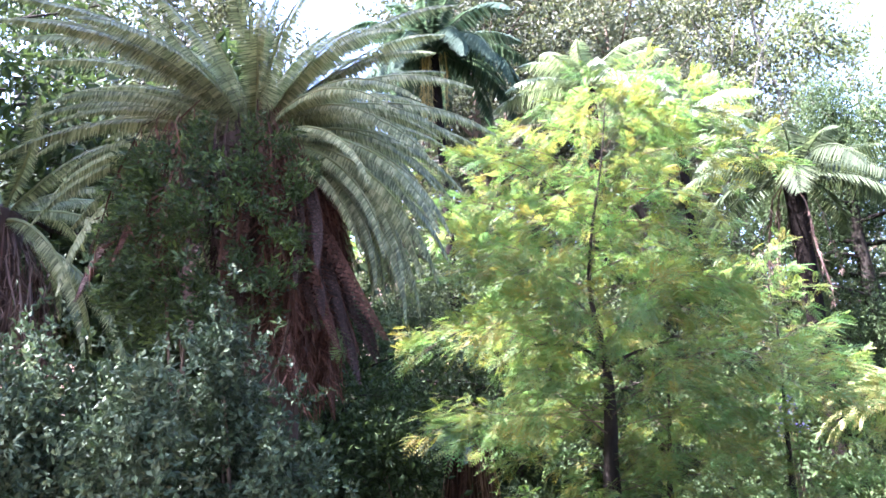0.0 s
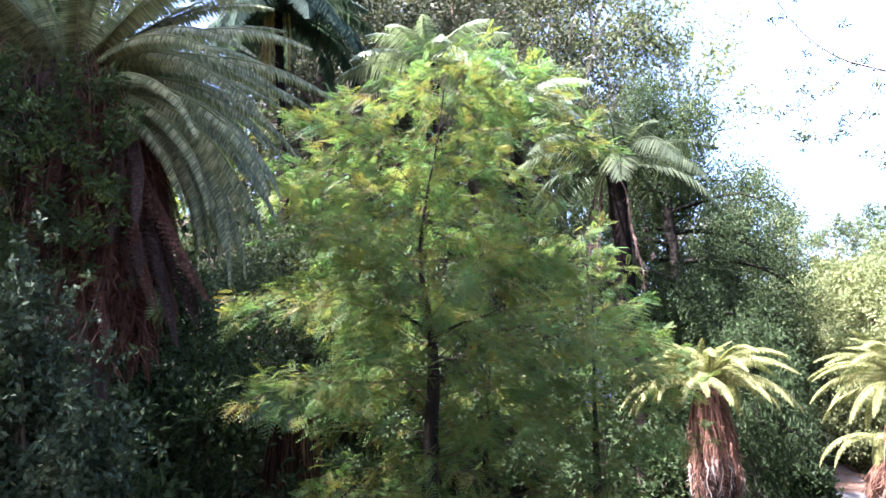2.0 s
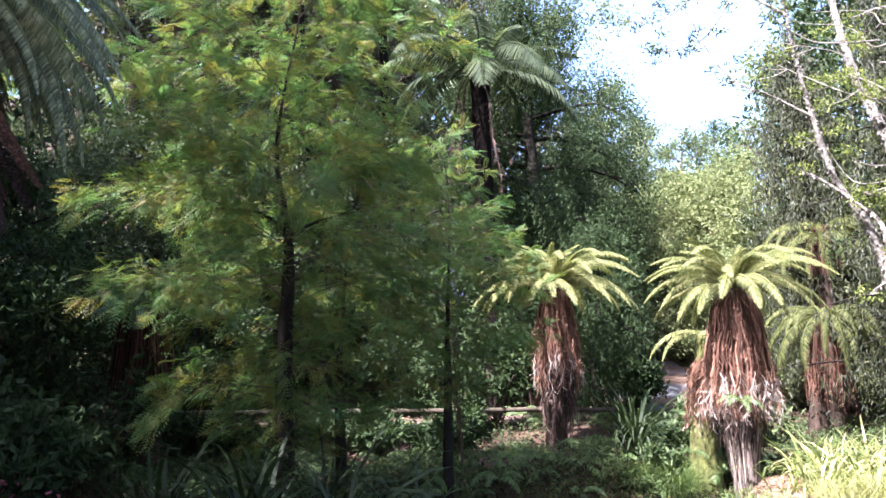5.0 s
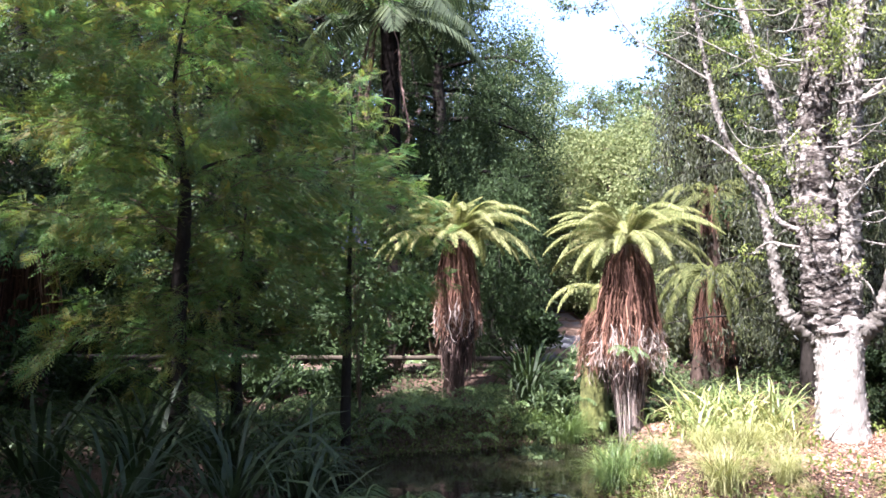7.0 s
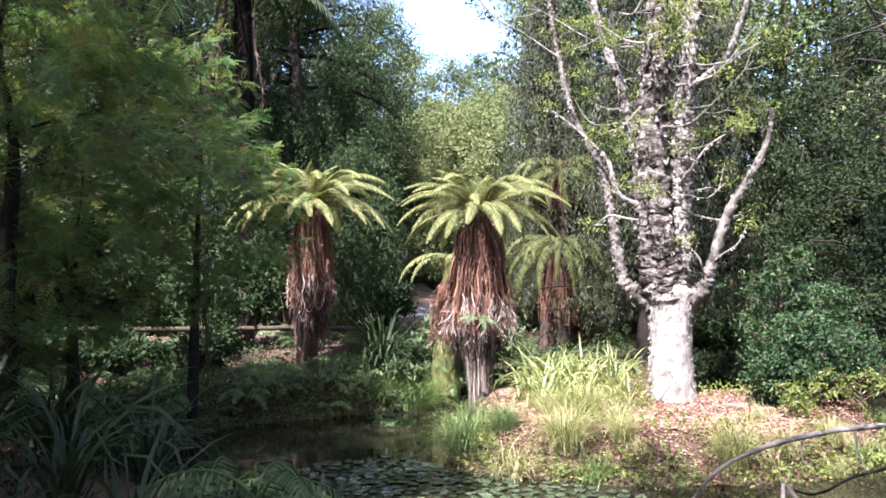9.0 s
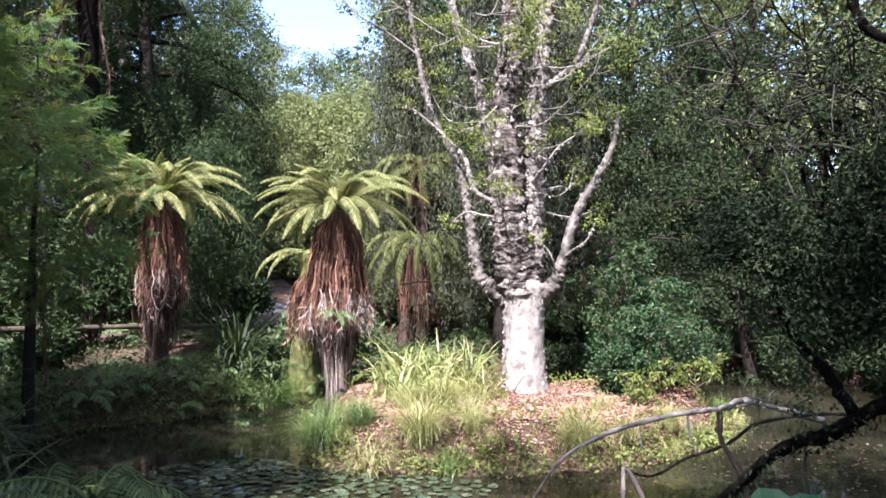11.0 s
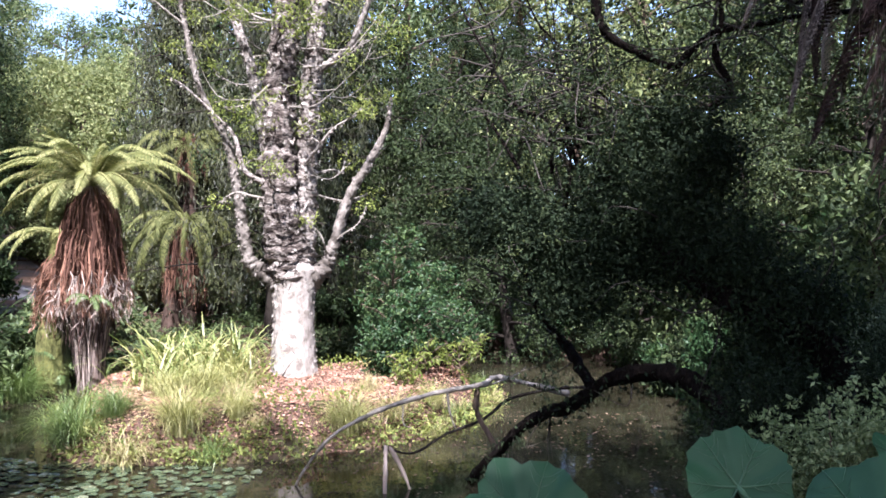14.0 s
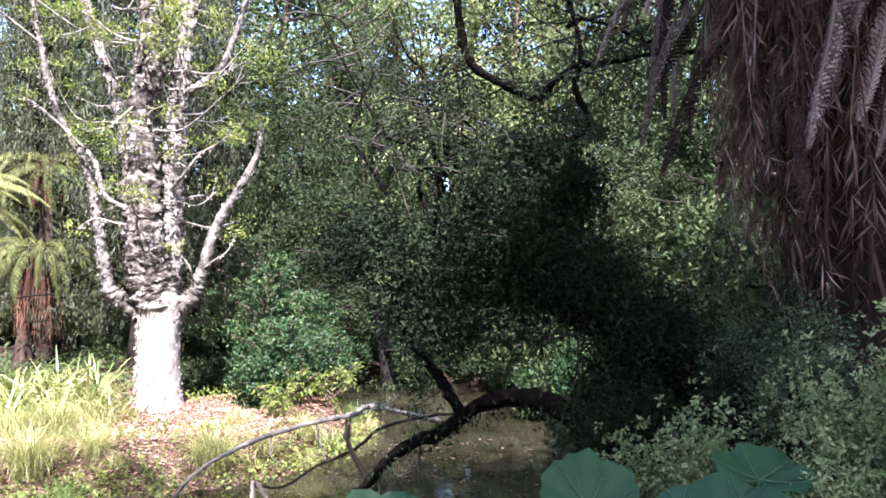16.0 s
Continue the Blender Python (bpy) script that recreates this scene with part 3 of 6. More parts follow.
def tree_fern(base, top, r, fronds, skirt=None, trunk_mat=None, label="", seed=0, roots=None, name="tree_fern", category="tree fern", group="tree ferns"):
    """Trunk from base to top; fronds: rows of (mesh list, count, first azimuth, tilt low, tilt high, scale)."""
    rng = np.random.default_rng(seed)
    b, t = np.array(base, float), np.array(top, float)
    root = empty(name, base)
    w = Soup()
    up = t - b
    side = np.array([up[1], -up[0], 0]) * 0.15
    radii = r if isinstance(r, (list, tuple)) else [r * 1.25, r, r * 0.9, r * 0.9, r]
    tube(w, [np.array([0, 0, -0.2]), up * 0.33 + side * 0.5, up * 0.66 + side * 0.4, up], 0, 0, 12, 6, 0.07, rng, radii)
    child("trunk", w.mesh("trunk", trunk_mat or M["fern_trunk"], True), root)
    for meshes, count, az0, lo, hi, sc, *arc in fronds:
        for j in range(count):
            az = az0 + (arc[0] if arc else 360) / count * (j + rng.uniform(-0.33, 0.33))
            k = sc * rng.uniform(0.85, 1.12)
            m = Matrix.Translation(Vector(up) - Vector((0, 0, rng.uniform(0, 0.08)))) @ pose(0, 0, 0, rng.uniform(-14, 14), rng.uniform(lo, hi), az) @ Matrix.Diagonal((k, k, k, 1))
            child("frond", meshes[rng.integers(len(meshes))], root, m)
    for sk in skirt or ():
        me = skirt_mesh(rng, **sk)
        child(me.name.split(".")[0], me, root, Matrix.Translation((up[0], up[1], 0)))
    return tagged(root, label, category, group)


def strap_clump(seed, blades, long, width, mat, arch=0.8, upright=0.5, name="blades", spread=0.06):
    """Arching strap leaves out of one base."""
    rng = np.random.default_rng(seed)
    soup = Soup()
    for j in range(blades):
        az = rng.uniform(0, 2 * math.pi)
        l = long * rng.uniform(0.55, 1.1)
        s = np.linspace(0, 1, 7)
        e0 = math.radians(90 - 45 * (1 - upright) * rng.uniform(0.2, 1.6))
        el = e0 - arch * rng.uniform(0.4, 1.5) * s**1.6 * 1.9
        st = l / 6
        hor = np.concatenate([[0], np.cumsum(np.cos(el[:-1]) * st)])
        ver = np.concatenate([[0], np.cumsum(np.sin(el[:-1]) * st)])
        d = np.array([math.cos(az), math.sin(az)])
        o = rng.standard_normal(2) * spread
        p = np.stack([o[0] + d[0] * hor, o[1] + d[1] * hor, ver - 0.05], -1)
        sd = unit(np.stack([np.full(7, -d[1]), np.full(7, d[0]), 0.3 * np.sin(s * 3 + j)], -1))
        ribbon(soup, p, sd, width * rng.uniform(0.6, 1.2) * np.array([0.7, 0.95, 1, 0.95, 0.8, 0.5, 0.06]) * 0.5)
    return soup.mesh(name, mat)


def shrub(name, seed, at, radii, count, leaf, mat, bark, label, category="shrub", twigs=24, lobes=9, kind="", group="", hollow=0.55, rosette=0):
    """A bush: stems out of the ground and a leafy shell of uneven lobes."""
    rng = np.random.default_rng(seed)
    root = empty(name, at)
    R = np.array(radii, float)
    wood, crown = Soup(), Soup()
    mid = np.array([0, 0, R[2]])
    cen = mid + unit(rng.standard_normal((lobes, 3)) + np.array([0, 0, 0.2])) * rng.uniform(0.3, 0.95, (lobes, 1)) * R
    cen[:, 2] = np.maximum(cen[:, 2], R[2] * 0.3)
    lr = rng.uniform(0.25, 0.55, lobes)
    ends = []
    for j in range(twigs):
        c = cen[j % lobes] + rng.standard_normal(3) * R * 0.12
        q = tube(wood, [np.array([0, 0, -0.1]) + rng.standard_normal(3) * np.array([0.1, 0.1, 0]) * R[0], c * np.array([0.5, 0.5, 0.55]) + rng.standard_normal(3) * 0.06 * R, c], 0.018 * R[2] + 0.004, 0.003, 5, 3)
        ends.append(q[-1])
    w = rng.choice(lobes, count, p=lr**2 / (lr**2).sum())
    d = unit(rng.standard_normal((count, 3)))
    rad = np.clip(np.abs(hollow + 0.30 * rng.standard_normal(count)), 0, 1.15) * (1 + 0.3 * np.sin(d[:, 0] * 9 + w) * np.cos(d[:, 2] * 8 + w * 2))
    c = cen[w] + d * (rad * lr[w])[:, None] * R
    if rosette:
        c = np.repeat(c[::rosette], rosette, 0)[:count] + rng.standard_normal((count, 3)) * leaf[0] * 0.35
    c[:, 2] = np.abs(c[:, 2])
    leaves(crown, c, leaf[0], leaf[1], rng, way=unit(d * 0.6 + rng.standard_normal((count, 3)) * 0.8 + np.array([0, 0, 0.15])))
    child("twig_tangle", wood.mesh("twig_tangle", bark, True), root)["kind"] = "stuff"
    child("foliage", crown.mesh("foliage", mat), root)
    return tagged(root, label, category, group, kind)

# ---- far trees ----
# darker leaf copy: shade of the gaps between trees put into the colour
M["leaf_deep_shade"] = leaf_material("deep_green_leaf", [(0.0, (0.006, 0.010, 0.005)), (0.5, (0.019, 0.03, 0.012)), (1.0, (0.05, 0.072, 0.026))], 0.6, 0.25, 0.8, 0.1)
# understorey leaves darkened, shade among the trees put into the ramp
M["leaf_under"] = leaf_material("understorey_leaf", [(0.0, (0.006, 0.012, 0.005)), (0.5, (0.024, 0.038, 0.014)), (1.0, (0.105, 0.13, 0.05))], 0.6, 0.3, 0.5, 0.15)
forest = [
    broadleaf("forest_tree", 11, 11.5, 0.22, 3.0, 0.25, 26, (0.175, 0.08), 52, 0.75, M["bark_brown"], M["leaf_forest"]),
    broadleaf("forest_tree", 12, 12.5, 0.2, 2.6, 0.3, 26, (0.165, 0.072), 52, 0.7, M["bark_brown"], M["leaf_pale"], up=0.9),
    broadleaf("forest_tree", 13, 10.0, 0.24, 3.4, 0.2, 26, (0.185, 0.088), 50, 0.85, M["bark_dark"], M["leaf_dark"]),
    broadleaf("forest_tree", 14, 13.0, 0.09, 2.0, 0.35, 22, (0.16, 0.06), 45, 0.6, M["bark_grey"], M["leaf_pale"], up=1.2),
]
forest += [
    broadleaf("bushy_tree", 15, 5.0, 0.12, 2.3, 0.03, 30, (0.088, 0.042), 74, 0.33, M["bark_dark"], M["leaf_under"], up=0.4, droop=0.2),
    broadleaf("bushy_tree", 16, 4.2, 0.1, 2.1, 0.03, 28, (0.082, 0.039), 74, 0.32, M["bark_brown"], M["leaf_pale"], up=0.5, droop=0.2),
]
forest.append(broadleaf("bushy_tree", 17, 5.4, 0.12, 2.2, 0.03, 30, (0.088, 0.041), 76, 0.33, M["bark_dark"], M["leaf_deep_shade"], up=0.3, droop=0.35, squash=1.0))
forest += [
    broadleaf("forest_tree", 18, 12.0, 0.22, 3.0, 0.15, 30, (0.17, 0.08), 60, 0.75, M["bark_brown"], M["leaf_hill"], up=0.6),
    broadleaf("forest_tree", 19, 12.5, 0.16, 2.7, 0.2, 30, (0.16, 0.07), 56, 0.7, M["bark_grey"], M["leaf_hill"], up=0.9),
]
FOREST_LABEL = ["tall green broadleaf tree on the wooded hillside", "tall slender tree, sunlight put into its pale foliage", "broad dark-leaved tree in the forest", "thin wispy tree with sparse pale leaves", "bushy green tree leafy to the ground", "bushy pale-green tree leafy to the ground", "bushy tree leafy to the ground, gap shade in its colour", "dull grey-green hillside tree with dense crown", "slender grey-green hillside tree with upswept limbs"]
for ob, text in zip(forest, FOREST_LABEL):
    tagged(ob, text, "tree", "forest trees")
placed = [0] * 9


def plant_tree(kind, bearing, far, scale=1.0, turn=0.0, sink=0.0):
    a = radians(bearing)
    x, y = math.sin(a) * far, math.cos(a) * far
    m = pose(x, y, lay(x, y) - sink, 0, 0, turn) @ Matrix.Diagonal((scale, scale, scale, 1))
    if placed[kind] == 0:
        forest[kind].matrix_basis = m
    else:
        c = copy_thing(forest[kind], m)
        c.matrix_basis = m
    placed[kind] += 1


rng = np.random.default_rng(5)
# wooded hillside ahead
for bearing, far, kind, sc in [(-3, 25, 7, 1.1), (1.5, 27, 7, 1.25), (5, 23, 7, 1.1), (8, 28, 8, 1.4), (11, 24, 7, 1.15), (14, 29, 8, 1.4), (16, 23, 7, 1.1),
                               (19, 27, 8, 1.2), (21, 22, 7, 0.9), (23.5, 30, 3, 1.6), (26, 27, 3, 1.35), (28, 30, 3, 1.3), (29, 32, 0, 0.95), (31, 24, 2, 0.62), (-20, 24, 2, 1.1), (-30, 25, 2, 1.2),
                               (2, 34, 8, 1.5), (5, 35, 7, 1.5), (10, 34, 8, 1.5), (15, 36, 7, 1.45), (19, 35, 8, 1.3)]:
    plant_tree(kind, bearing, far, sc, rng.uniform(0, 360))
# the dip with the open sky
for bearing, far, kind, sc in [(33, 42, 1, 0.95), (35.5, 34, 1, 0.66), (37, 50, 0, 1.0), (38.5, 38, 1, 0.7), (40.5, 46, 0, 0.95), (42, 36, 1, 0.72), (44, 40, 0, 1.0), (34.5, 56, 0, 1.05), (39, 60, 0, 1.2), (46, 32, 1, 0.9), (36.5, 29, 1, 0.5), (40, 28, 1, 0.5)]:
    plant_tree(kind, bearing, far, sc, rng.uniform(0, 360))
# across the pond and to the right
for bearing, far, kind, sc in [(49, 25, 0, 0.9), (52, 20, 2, 0.9), (56, 23, 2, 1.1), (60, 20, 0, 0.9), (65, 24, 1, 1.0), (69, 21, 1, 0.8), (74, 23, 0, 1.0), (78, 20, 1, 0.75), (83, 22, 1, 0.9), (88, 18, 0, 0.8),
                               (94, 20, 0, 0.9), (100, 18, 2, 0.9), (66, 30, 0, 1.2), (80, 30, 0, 1.2)]:
    plant_tree(kind, bearing, far, sc, rng.uniform(0, 360))
# leafy understorey that closes the view below the crowns
# dark kinds stand for shaded gaps, pale ones for sunlit growth
for bearing, far, kind, sc in [(47, 20, 4, 0.9), (50, 17.5, 5, 0.8), (54, 17.0, 6, 1.0), (57.5, 18.5, 6, 1.1), (60, 16.8, 4, 0.7), (62.5, 18.0, 6, 1.15), (66, 17.0, 4, 0.75), (66, 19.5, 6, 1.2), (70, 17.5, 6, 0.9), (73, 18.0, 5, 1.35), (78, 17.5, 5, 1.35), (82, 17, 4, 1.3), (86, 15.5, 4, 1.2),
                               (91, 14.5, 4, 1.1), (97, 12.5, 4, 1.0), (104, 11.5, 4, 1.0), (90, 16, 4, 0.9), (-10, 19, 4, 0.9), (-5, 20.5, 4, 1.0), (0, 20, 4, 1.0), (4, 21, 4, 1.2), (9, 20, 4, 1.2), (13, 21, 4, 1.1), (17, 19.0, 4, 1.25), (21, 19.5, 4, 1.0), (25, 20.5, 4, 1.15), (29, 20, 4, 0.9),
                               (-18, 18, 4, 0.8), (-9, 14.5, 4, 0.7), (6, 17, 4, 1.25), (1, 18, 4, 1.2), (-4, 16.5, 4, 1.0), (11, 17.5, 4, 1.1), (69, 15.2, 6, 0.9), (77, 14.5, 4, 0.75), (83, 13.0, 4, 0.7), (33, 23, 4, 0.8), (37, 22, 5, 0.7), (39, 25, 4, 0.9), (41.5, 24, 5, 0.9), (44, 21, 5, 0.9), (42, 19, 5, 0.8)]:
    plant_tree(kind, bearing, far, sc, rng.uniform(0, 360))
# thin left stand, then unseen trees added to shade and enclose the near bank
for bearing, far, kind, sc in [(-21, 11, 6, 0.7), (-15.5, 13.5, 6, 0.7), (-25, 12, 6, 0.7), (-17, 17, 8, 0.95), (-21, 14, 8, 0.85), (-38, 13, 2, 0.9), (-75, 15, 2, 1.1),
                               (-110, 14, 0, 1.1), (-160, 18, 0, 1.0), (150, 18, 2, 1.0)]:
    plant_tree(kind, bearing, far, sc, rng.uniform(0, 360))

# wide trees added overhead, out of view, to block sun around the camera
t = broadleaf("shade_tree", 25, 13.5, 0.32, 4.2, 0.55, 30, (0.2, 0.09), 150, 0.8, M["bark_dark"], M["leaf_dark"], up=0.25)
t.location = (-3.3, -3.6, lay(-3.3, -3.6))
tagged(t, "unseen spreading tree added to shade the near bank", "tree")
t = broadleaf("shade_tree", 26, 13.0, 0.3, 3.9, 0.5, 30, (0.2, 0.09), 110, 0.75, M["bark_dark"], M["leaf_dark"], up=0.25)
t.location = (-6.4, 2.9, lay(-6.4, 2.9))
tagged(t, "spreading tree added to shade the water lilies", "tree")
# more trees added to hold sun and sky light off the banks
for k, (x, y, h, w) in enumerate([(-6.0, 5.8, 8.0, 2.1), (-3.5, 10.4, 6.4, 2.4), (3.4, -5.0, 12.0, 3.9), (6.6, -5.4, 11.0, 3.6)]):
    t = broadleaf("shade_tree", 27 + k, h, 0.28, w, 0.42, 28, (0.2, 0.09), 120, 0.75, M["bark_dark"], M["leaf_dark"], up=0.25)
    t.location = (x, y, lay(x, y))
    tagged(t, "spreading dark tree added to block light from the bank", "tree", "shade trees")
# large dark tree and lighter ones behind the path
t = broadleaf("evergreen_tree", 21, 9.2, 0.25, 2.6, 0.08, 34, (0.075, 0.03), 400, 0.6, M["bark_dark"], M["leaf_dark"], up=0.3, droop=0.5, squash=1.3)
t.location = (9.1, 16.0, lay(9.1, 16.0))
tagged(t, "tall dense dark evergreen with drooping sprays", "tree")
t = broadleaf("evergreen_tree", 22, 5.6, 0.2, 2.2, 0.05, 26, (0.095, 0.04), 190, 0.55, M["bark_dark"], M["leaf_forest"], up=0.3, droop=0.4, squash=1.2)
t.location = (11.0, 18.2, lay(11.0, 18.2))
tagged(t, "mid-green bushy evergreen beside the path", "tree")
t = broadleaf("evergreen_tree", 23, 5.2, 0.16, 2.0, 0.05, 24, (0.105, 0.045), 180, 0.6, M["bark_brown"], M["leaf_pale"], up=0.5, squash=0.8)
t.location = (13.6, 17.0, lay(13.6, 17.0))
tagged(t, "yellow-green bushy tree beyond the ferns, sunlight in its colour", "tree")
t = broadleaf("evergreen_tree", 24, 3.4, 0.09, 1.0, 0.05, 22, (0.14, 0.022), 80, 0.34, M["bark_dark"], M["leaf_dark"], up=0.2, droop=0.7, squash=1.4)
t.location = (7.95, 12.65, lay(7.95, 12.65))
tagged(t, "small dark tree with narrow hanging leaves", "tree")
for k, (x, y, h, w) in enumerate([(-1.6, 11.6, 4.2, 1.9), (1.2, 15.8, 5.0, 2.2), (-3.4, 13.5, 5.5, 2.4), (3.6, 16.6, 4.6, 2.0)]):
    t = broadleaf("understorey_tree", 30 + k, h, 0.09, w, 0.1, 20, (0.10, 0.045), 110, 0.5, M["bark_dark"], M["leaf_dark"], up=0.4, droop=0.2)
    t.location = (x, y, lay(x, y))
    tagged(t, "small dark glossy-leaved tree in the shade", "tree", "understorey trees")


def weeping_conifer(at, tall, spread, seed):
    """A dark conifer with long hanging strands."""
    rng = np.random.default_rng(seed)
    root = empty("weeping_conifer", at)
    wood, crown, bole = Soup(), Soup(), Soup()
    tube(bole, [(0, 0, -0.2), (0.1, 0, tall * 0.4), (0, 0.1, tall)], 0.22, 0.03, 9, 6, 0.05, rng)
    pts, ways = [], []
    for j in range(60):
        z = tall * (0.1 + 0.88 * (j + rng.uniform(0, 1)) / 60)
        az = j * 2.4
        r = spread * (1.05 - 0.8 * z / tall) * rng.uniform(0.7, 1.1)
        d = np.array([math.cos(az), math.sin(az), 0])
        q = tube(wood, [np.array([0, 0, z]), np.array([0, 0, z + 0.25]) + d * r * 0.5, np.array([0, 0, z + 0.1]) + d * r], 0.03, 0.006, 4, 3)
        for _ in range(26):
            o = q[rng.integers(2, len(q))] + rng.standard_normal(3) * 0.14
            l = rng.uniform(0.3, 1.1)
            f = np.sort(rng.uniform(0, 1, 16))[:, None]
            pts.append(o + np.array([0, 0, -1]) * l * f + rng.standard_normal((16, 3)) * 0.03 + np.array([0.05, 0.03, 0]) * np.sin(4 * f))
            ways.append(np.array([0, 0, -1.0]) + rng.standard_normal((16, 3)) * 0.4)
    leaves(crown, np.concatenate(pts), 0.12, 0.025, rng, way=np.concatenate(ways))
    child("trunk", bole.mesh("trunk", M["bark_dark"], True), root)
    child("bough_tangle", wood.mesh("bough_tangle", M["bark_dark"], True), root)["kind"] = "stuff"
    child("crown", crown.mesh("crown", M["leaf_weeping"]), root)
    return tagged(root, "dark conifer with long hanging olive-green strands", "tree")


M["leaf_weeping"] = leaf_material("hanging_needle", [(0.0, (0.01, 0.012, 0.006)), (0.5, (0.028, 0.034, 0.014)), (1.0, (0.08, 0.085, 0.03))], 0.55, 0.25, 0.8)
weeping_conifer((11.6, 8.9, lay(11.6, 8.9)), 8.5, 2.3, 41)
weeping_conifer((14.2, 9.5, lay(14.2, 9.5)), 9.0, 2.4, 42)
weeping_conifer((12.4, 12.0, lay(12.4, 12.0)), 7.5, 1.8, 43)

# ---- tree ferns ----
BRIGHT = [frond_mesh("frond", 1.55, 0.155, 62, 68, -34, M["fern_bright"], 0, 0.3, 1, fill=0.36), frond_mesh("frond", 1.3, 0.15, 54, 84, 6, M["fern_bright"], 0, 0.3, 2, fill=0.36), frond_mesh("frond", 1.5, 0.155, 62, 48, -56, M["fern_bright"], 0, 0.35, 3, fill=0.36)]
# muted frond copy for the drooping ferns, weaker light put into the colour
M["fern_less_lit"] = leaf_material("olive_drooping_fern", [(0.0, (0.03, 0.036, 0.01)), (0.5, (0.085, 0.098, 0.03)), (1.0, (0.21, 0.21, 0.08))], 0.65, 0.4, 2.5, 0.15)
DROOP = [frond_mesh("frond", 1.6, 0.16, 44, 30, -82, M["fern_less_lit"], 0, 0.6, 13, fill=0.3), frond_mesh("frond", 1.5, 0.15, 44, 56, -76, M["fern_less_lit"], 0, 0.6, 14, fill=0.3)]
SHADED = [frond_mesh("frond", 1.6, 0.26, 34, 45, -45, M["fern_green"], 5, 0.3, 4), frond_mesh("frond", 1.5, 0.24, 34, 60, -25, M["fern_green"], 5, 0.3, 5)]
BIG = [frond_mesh("frond", 1.95, 0.125, 120, 50, -20, M["fern_big"], 0, 0.55, 6, fill=0.5), frond_mesh("frond", 1.5, 0.12, 96, 72, 20, M["fern_big"], 0, 0.5, 7, fill=0.5), frond_mesh("frond", 2.05, 0.125, 124, 30, -52, M["fern_big"], 0, 0.7, 8, fill=0.5), frond_mesh("frond", 2.1, 0.12, 124, 10, -70, M["fern_big"], 0, 0.8, 9, fill=0.5)]
TALL = [frond_mesh("frond", 3.1, 0.5, 52, 36, -66, M["fern_silver"], 0, 0.45, 9, fill=0.75), frond_mesh("frond", 3.0, 0.48, 52, 56, -48, M["fern_silver"], 0, 0.45, 10, fill=0.75)]
PALE = [frond_mesh("frond", 2.6, 0.52, 40, 40, -48, M["fern_mint"], 0, 0.35, 11, fill=0.4), frond_mesh("frond", 2.4, 0.5, 38, 55, -35, M["fern_mint"], 0, 0.35, 12, fill=0.4)]

tree_fern((6.25, 11.2, lay(6.25, 11.2)), (6.31, 11.15, 2.66), [0.17, 0.16, 0.14, 0.14, 0.16],
          [(BRIGHT[2:], 20, 0, -2, 14, 1.02), (BRIGHT[:1], 22, 12, -8, 10, 1.02), (BRIGHT[1:2], 12, 5, -10, 12, 0.85)],
          [dict(top=2.5, drop=1.15, r_top=0.10, r_low=0.31, count=430, mat=M["dead_rust"], width=0.010, ragged=0.45), dict(top=2.15, drop=1.15, r_top=0.20, r_low=0.33, count=330, mat=M["dead_frond"], width=0.009, ragged=0.35, pinnae=10),
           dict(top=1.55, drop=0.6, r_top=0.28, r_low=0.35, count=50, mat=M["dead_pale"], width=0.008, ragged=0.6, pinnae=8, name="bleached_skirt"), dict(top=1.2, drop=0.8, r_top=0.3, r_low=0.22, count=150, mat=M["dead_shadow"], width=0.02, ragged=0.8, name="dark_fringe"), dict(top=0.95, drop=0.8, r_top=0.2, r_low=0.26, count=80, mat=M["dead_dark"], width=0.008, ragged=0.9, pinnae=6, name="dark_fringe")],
          label="tree fern with bright arching fronds above a brown dead skirt", seed=51)
tree_fern((7.06, 7.98, lay(7.06, 7.98)), (7.04, 8.0, 2.38), [0.10, 0.16, 0.2, 0.17, 0.13],
          [(BRIGHT[2:], 18, 0, -2, 14, 0.88), (BRIGHT[:1], 20, 14, -8, 10, 0.9), (BRIGHT[1:2], 11, 5, -10, 12, 0.78)],
          [dict(top=2.5, drop=1.05, r_top=0.14, r_low=0.34, count=380, mat=M["dead_rust"], width=0.009, ragged=0.5), dict(top=2.1, drop=1.0, r_top=0.18, r_low=0.40, count=380, mat=M["dead_frond"], width=0.008, ragged=0.4, pinnae=10),
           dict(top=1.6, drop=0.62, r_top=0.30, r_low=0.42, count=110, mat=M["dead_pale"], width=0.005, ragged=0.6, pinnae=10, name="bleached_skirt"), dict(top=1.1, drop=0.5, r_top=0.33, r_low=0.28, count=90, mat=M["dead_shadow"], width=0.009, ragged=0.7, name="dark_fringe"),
           dict(top=1.1, drop=1.25, r_top=0.24, r_low=0.10, count=260, mat=M["dead_pale"], width=0.008, ragged=0.5, name="root_mantle"), dict(top=1.0, drop=1.1, r_top=0.26, r_low=0.13, count=90, mat=M["dead_grey"], width=0.008, ragged=0.5, name="root_mantle")],
          M["fern_root"], "tree fern with a red-brown skirt and a grey shaggy root mantle", 52)
B2X, B2Y = 7.62, 9.45
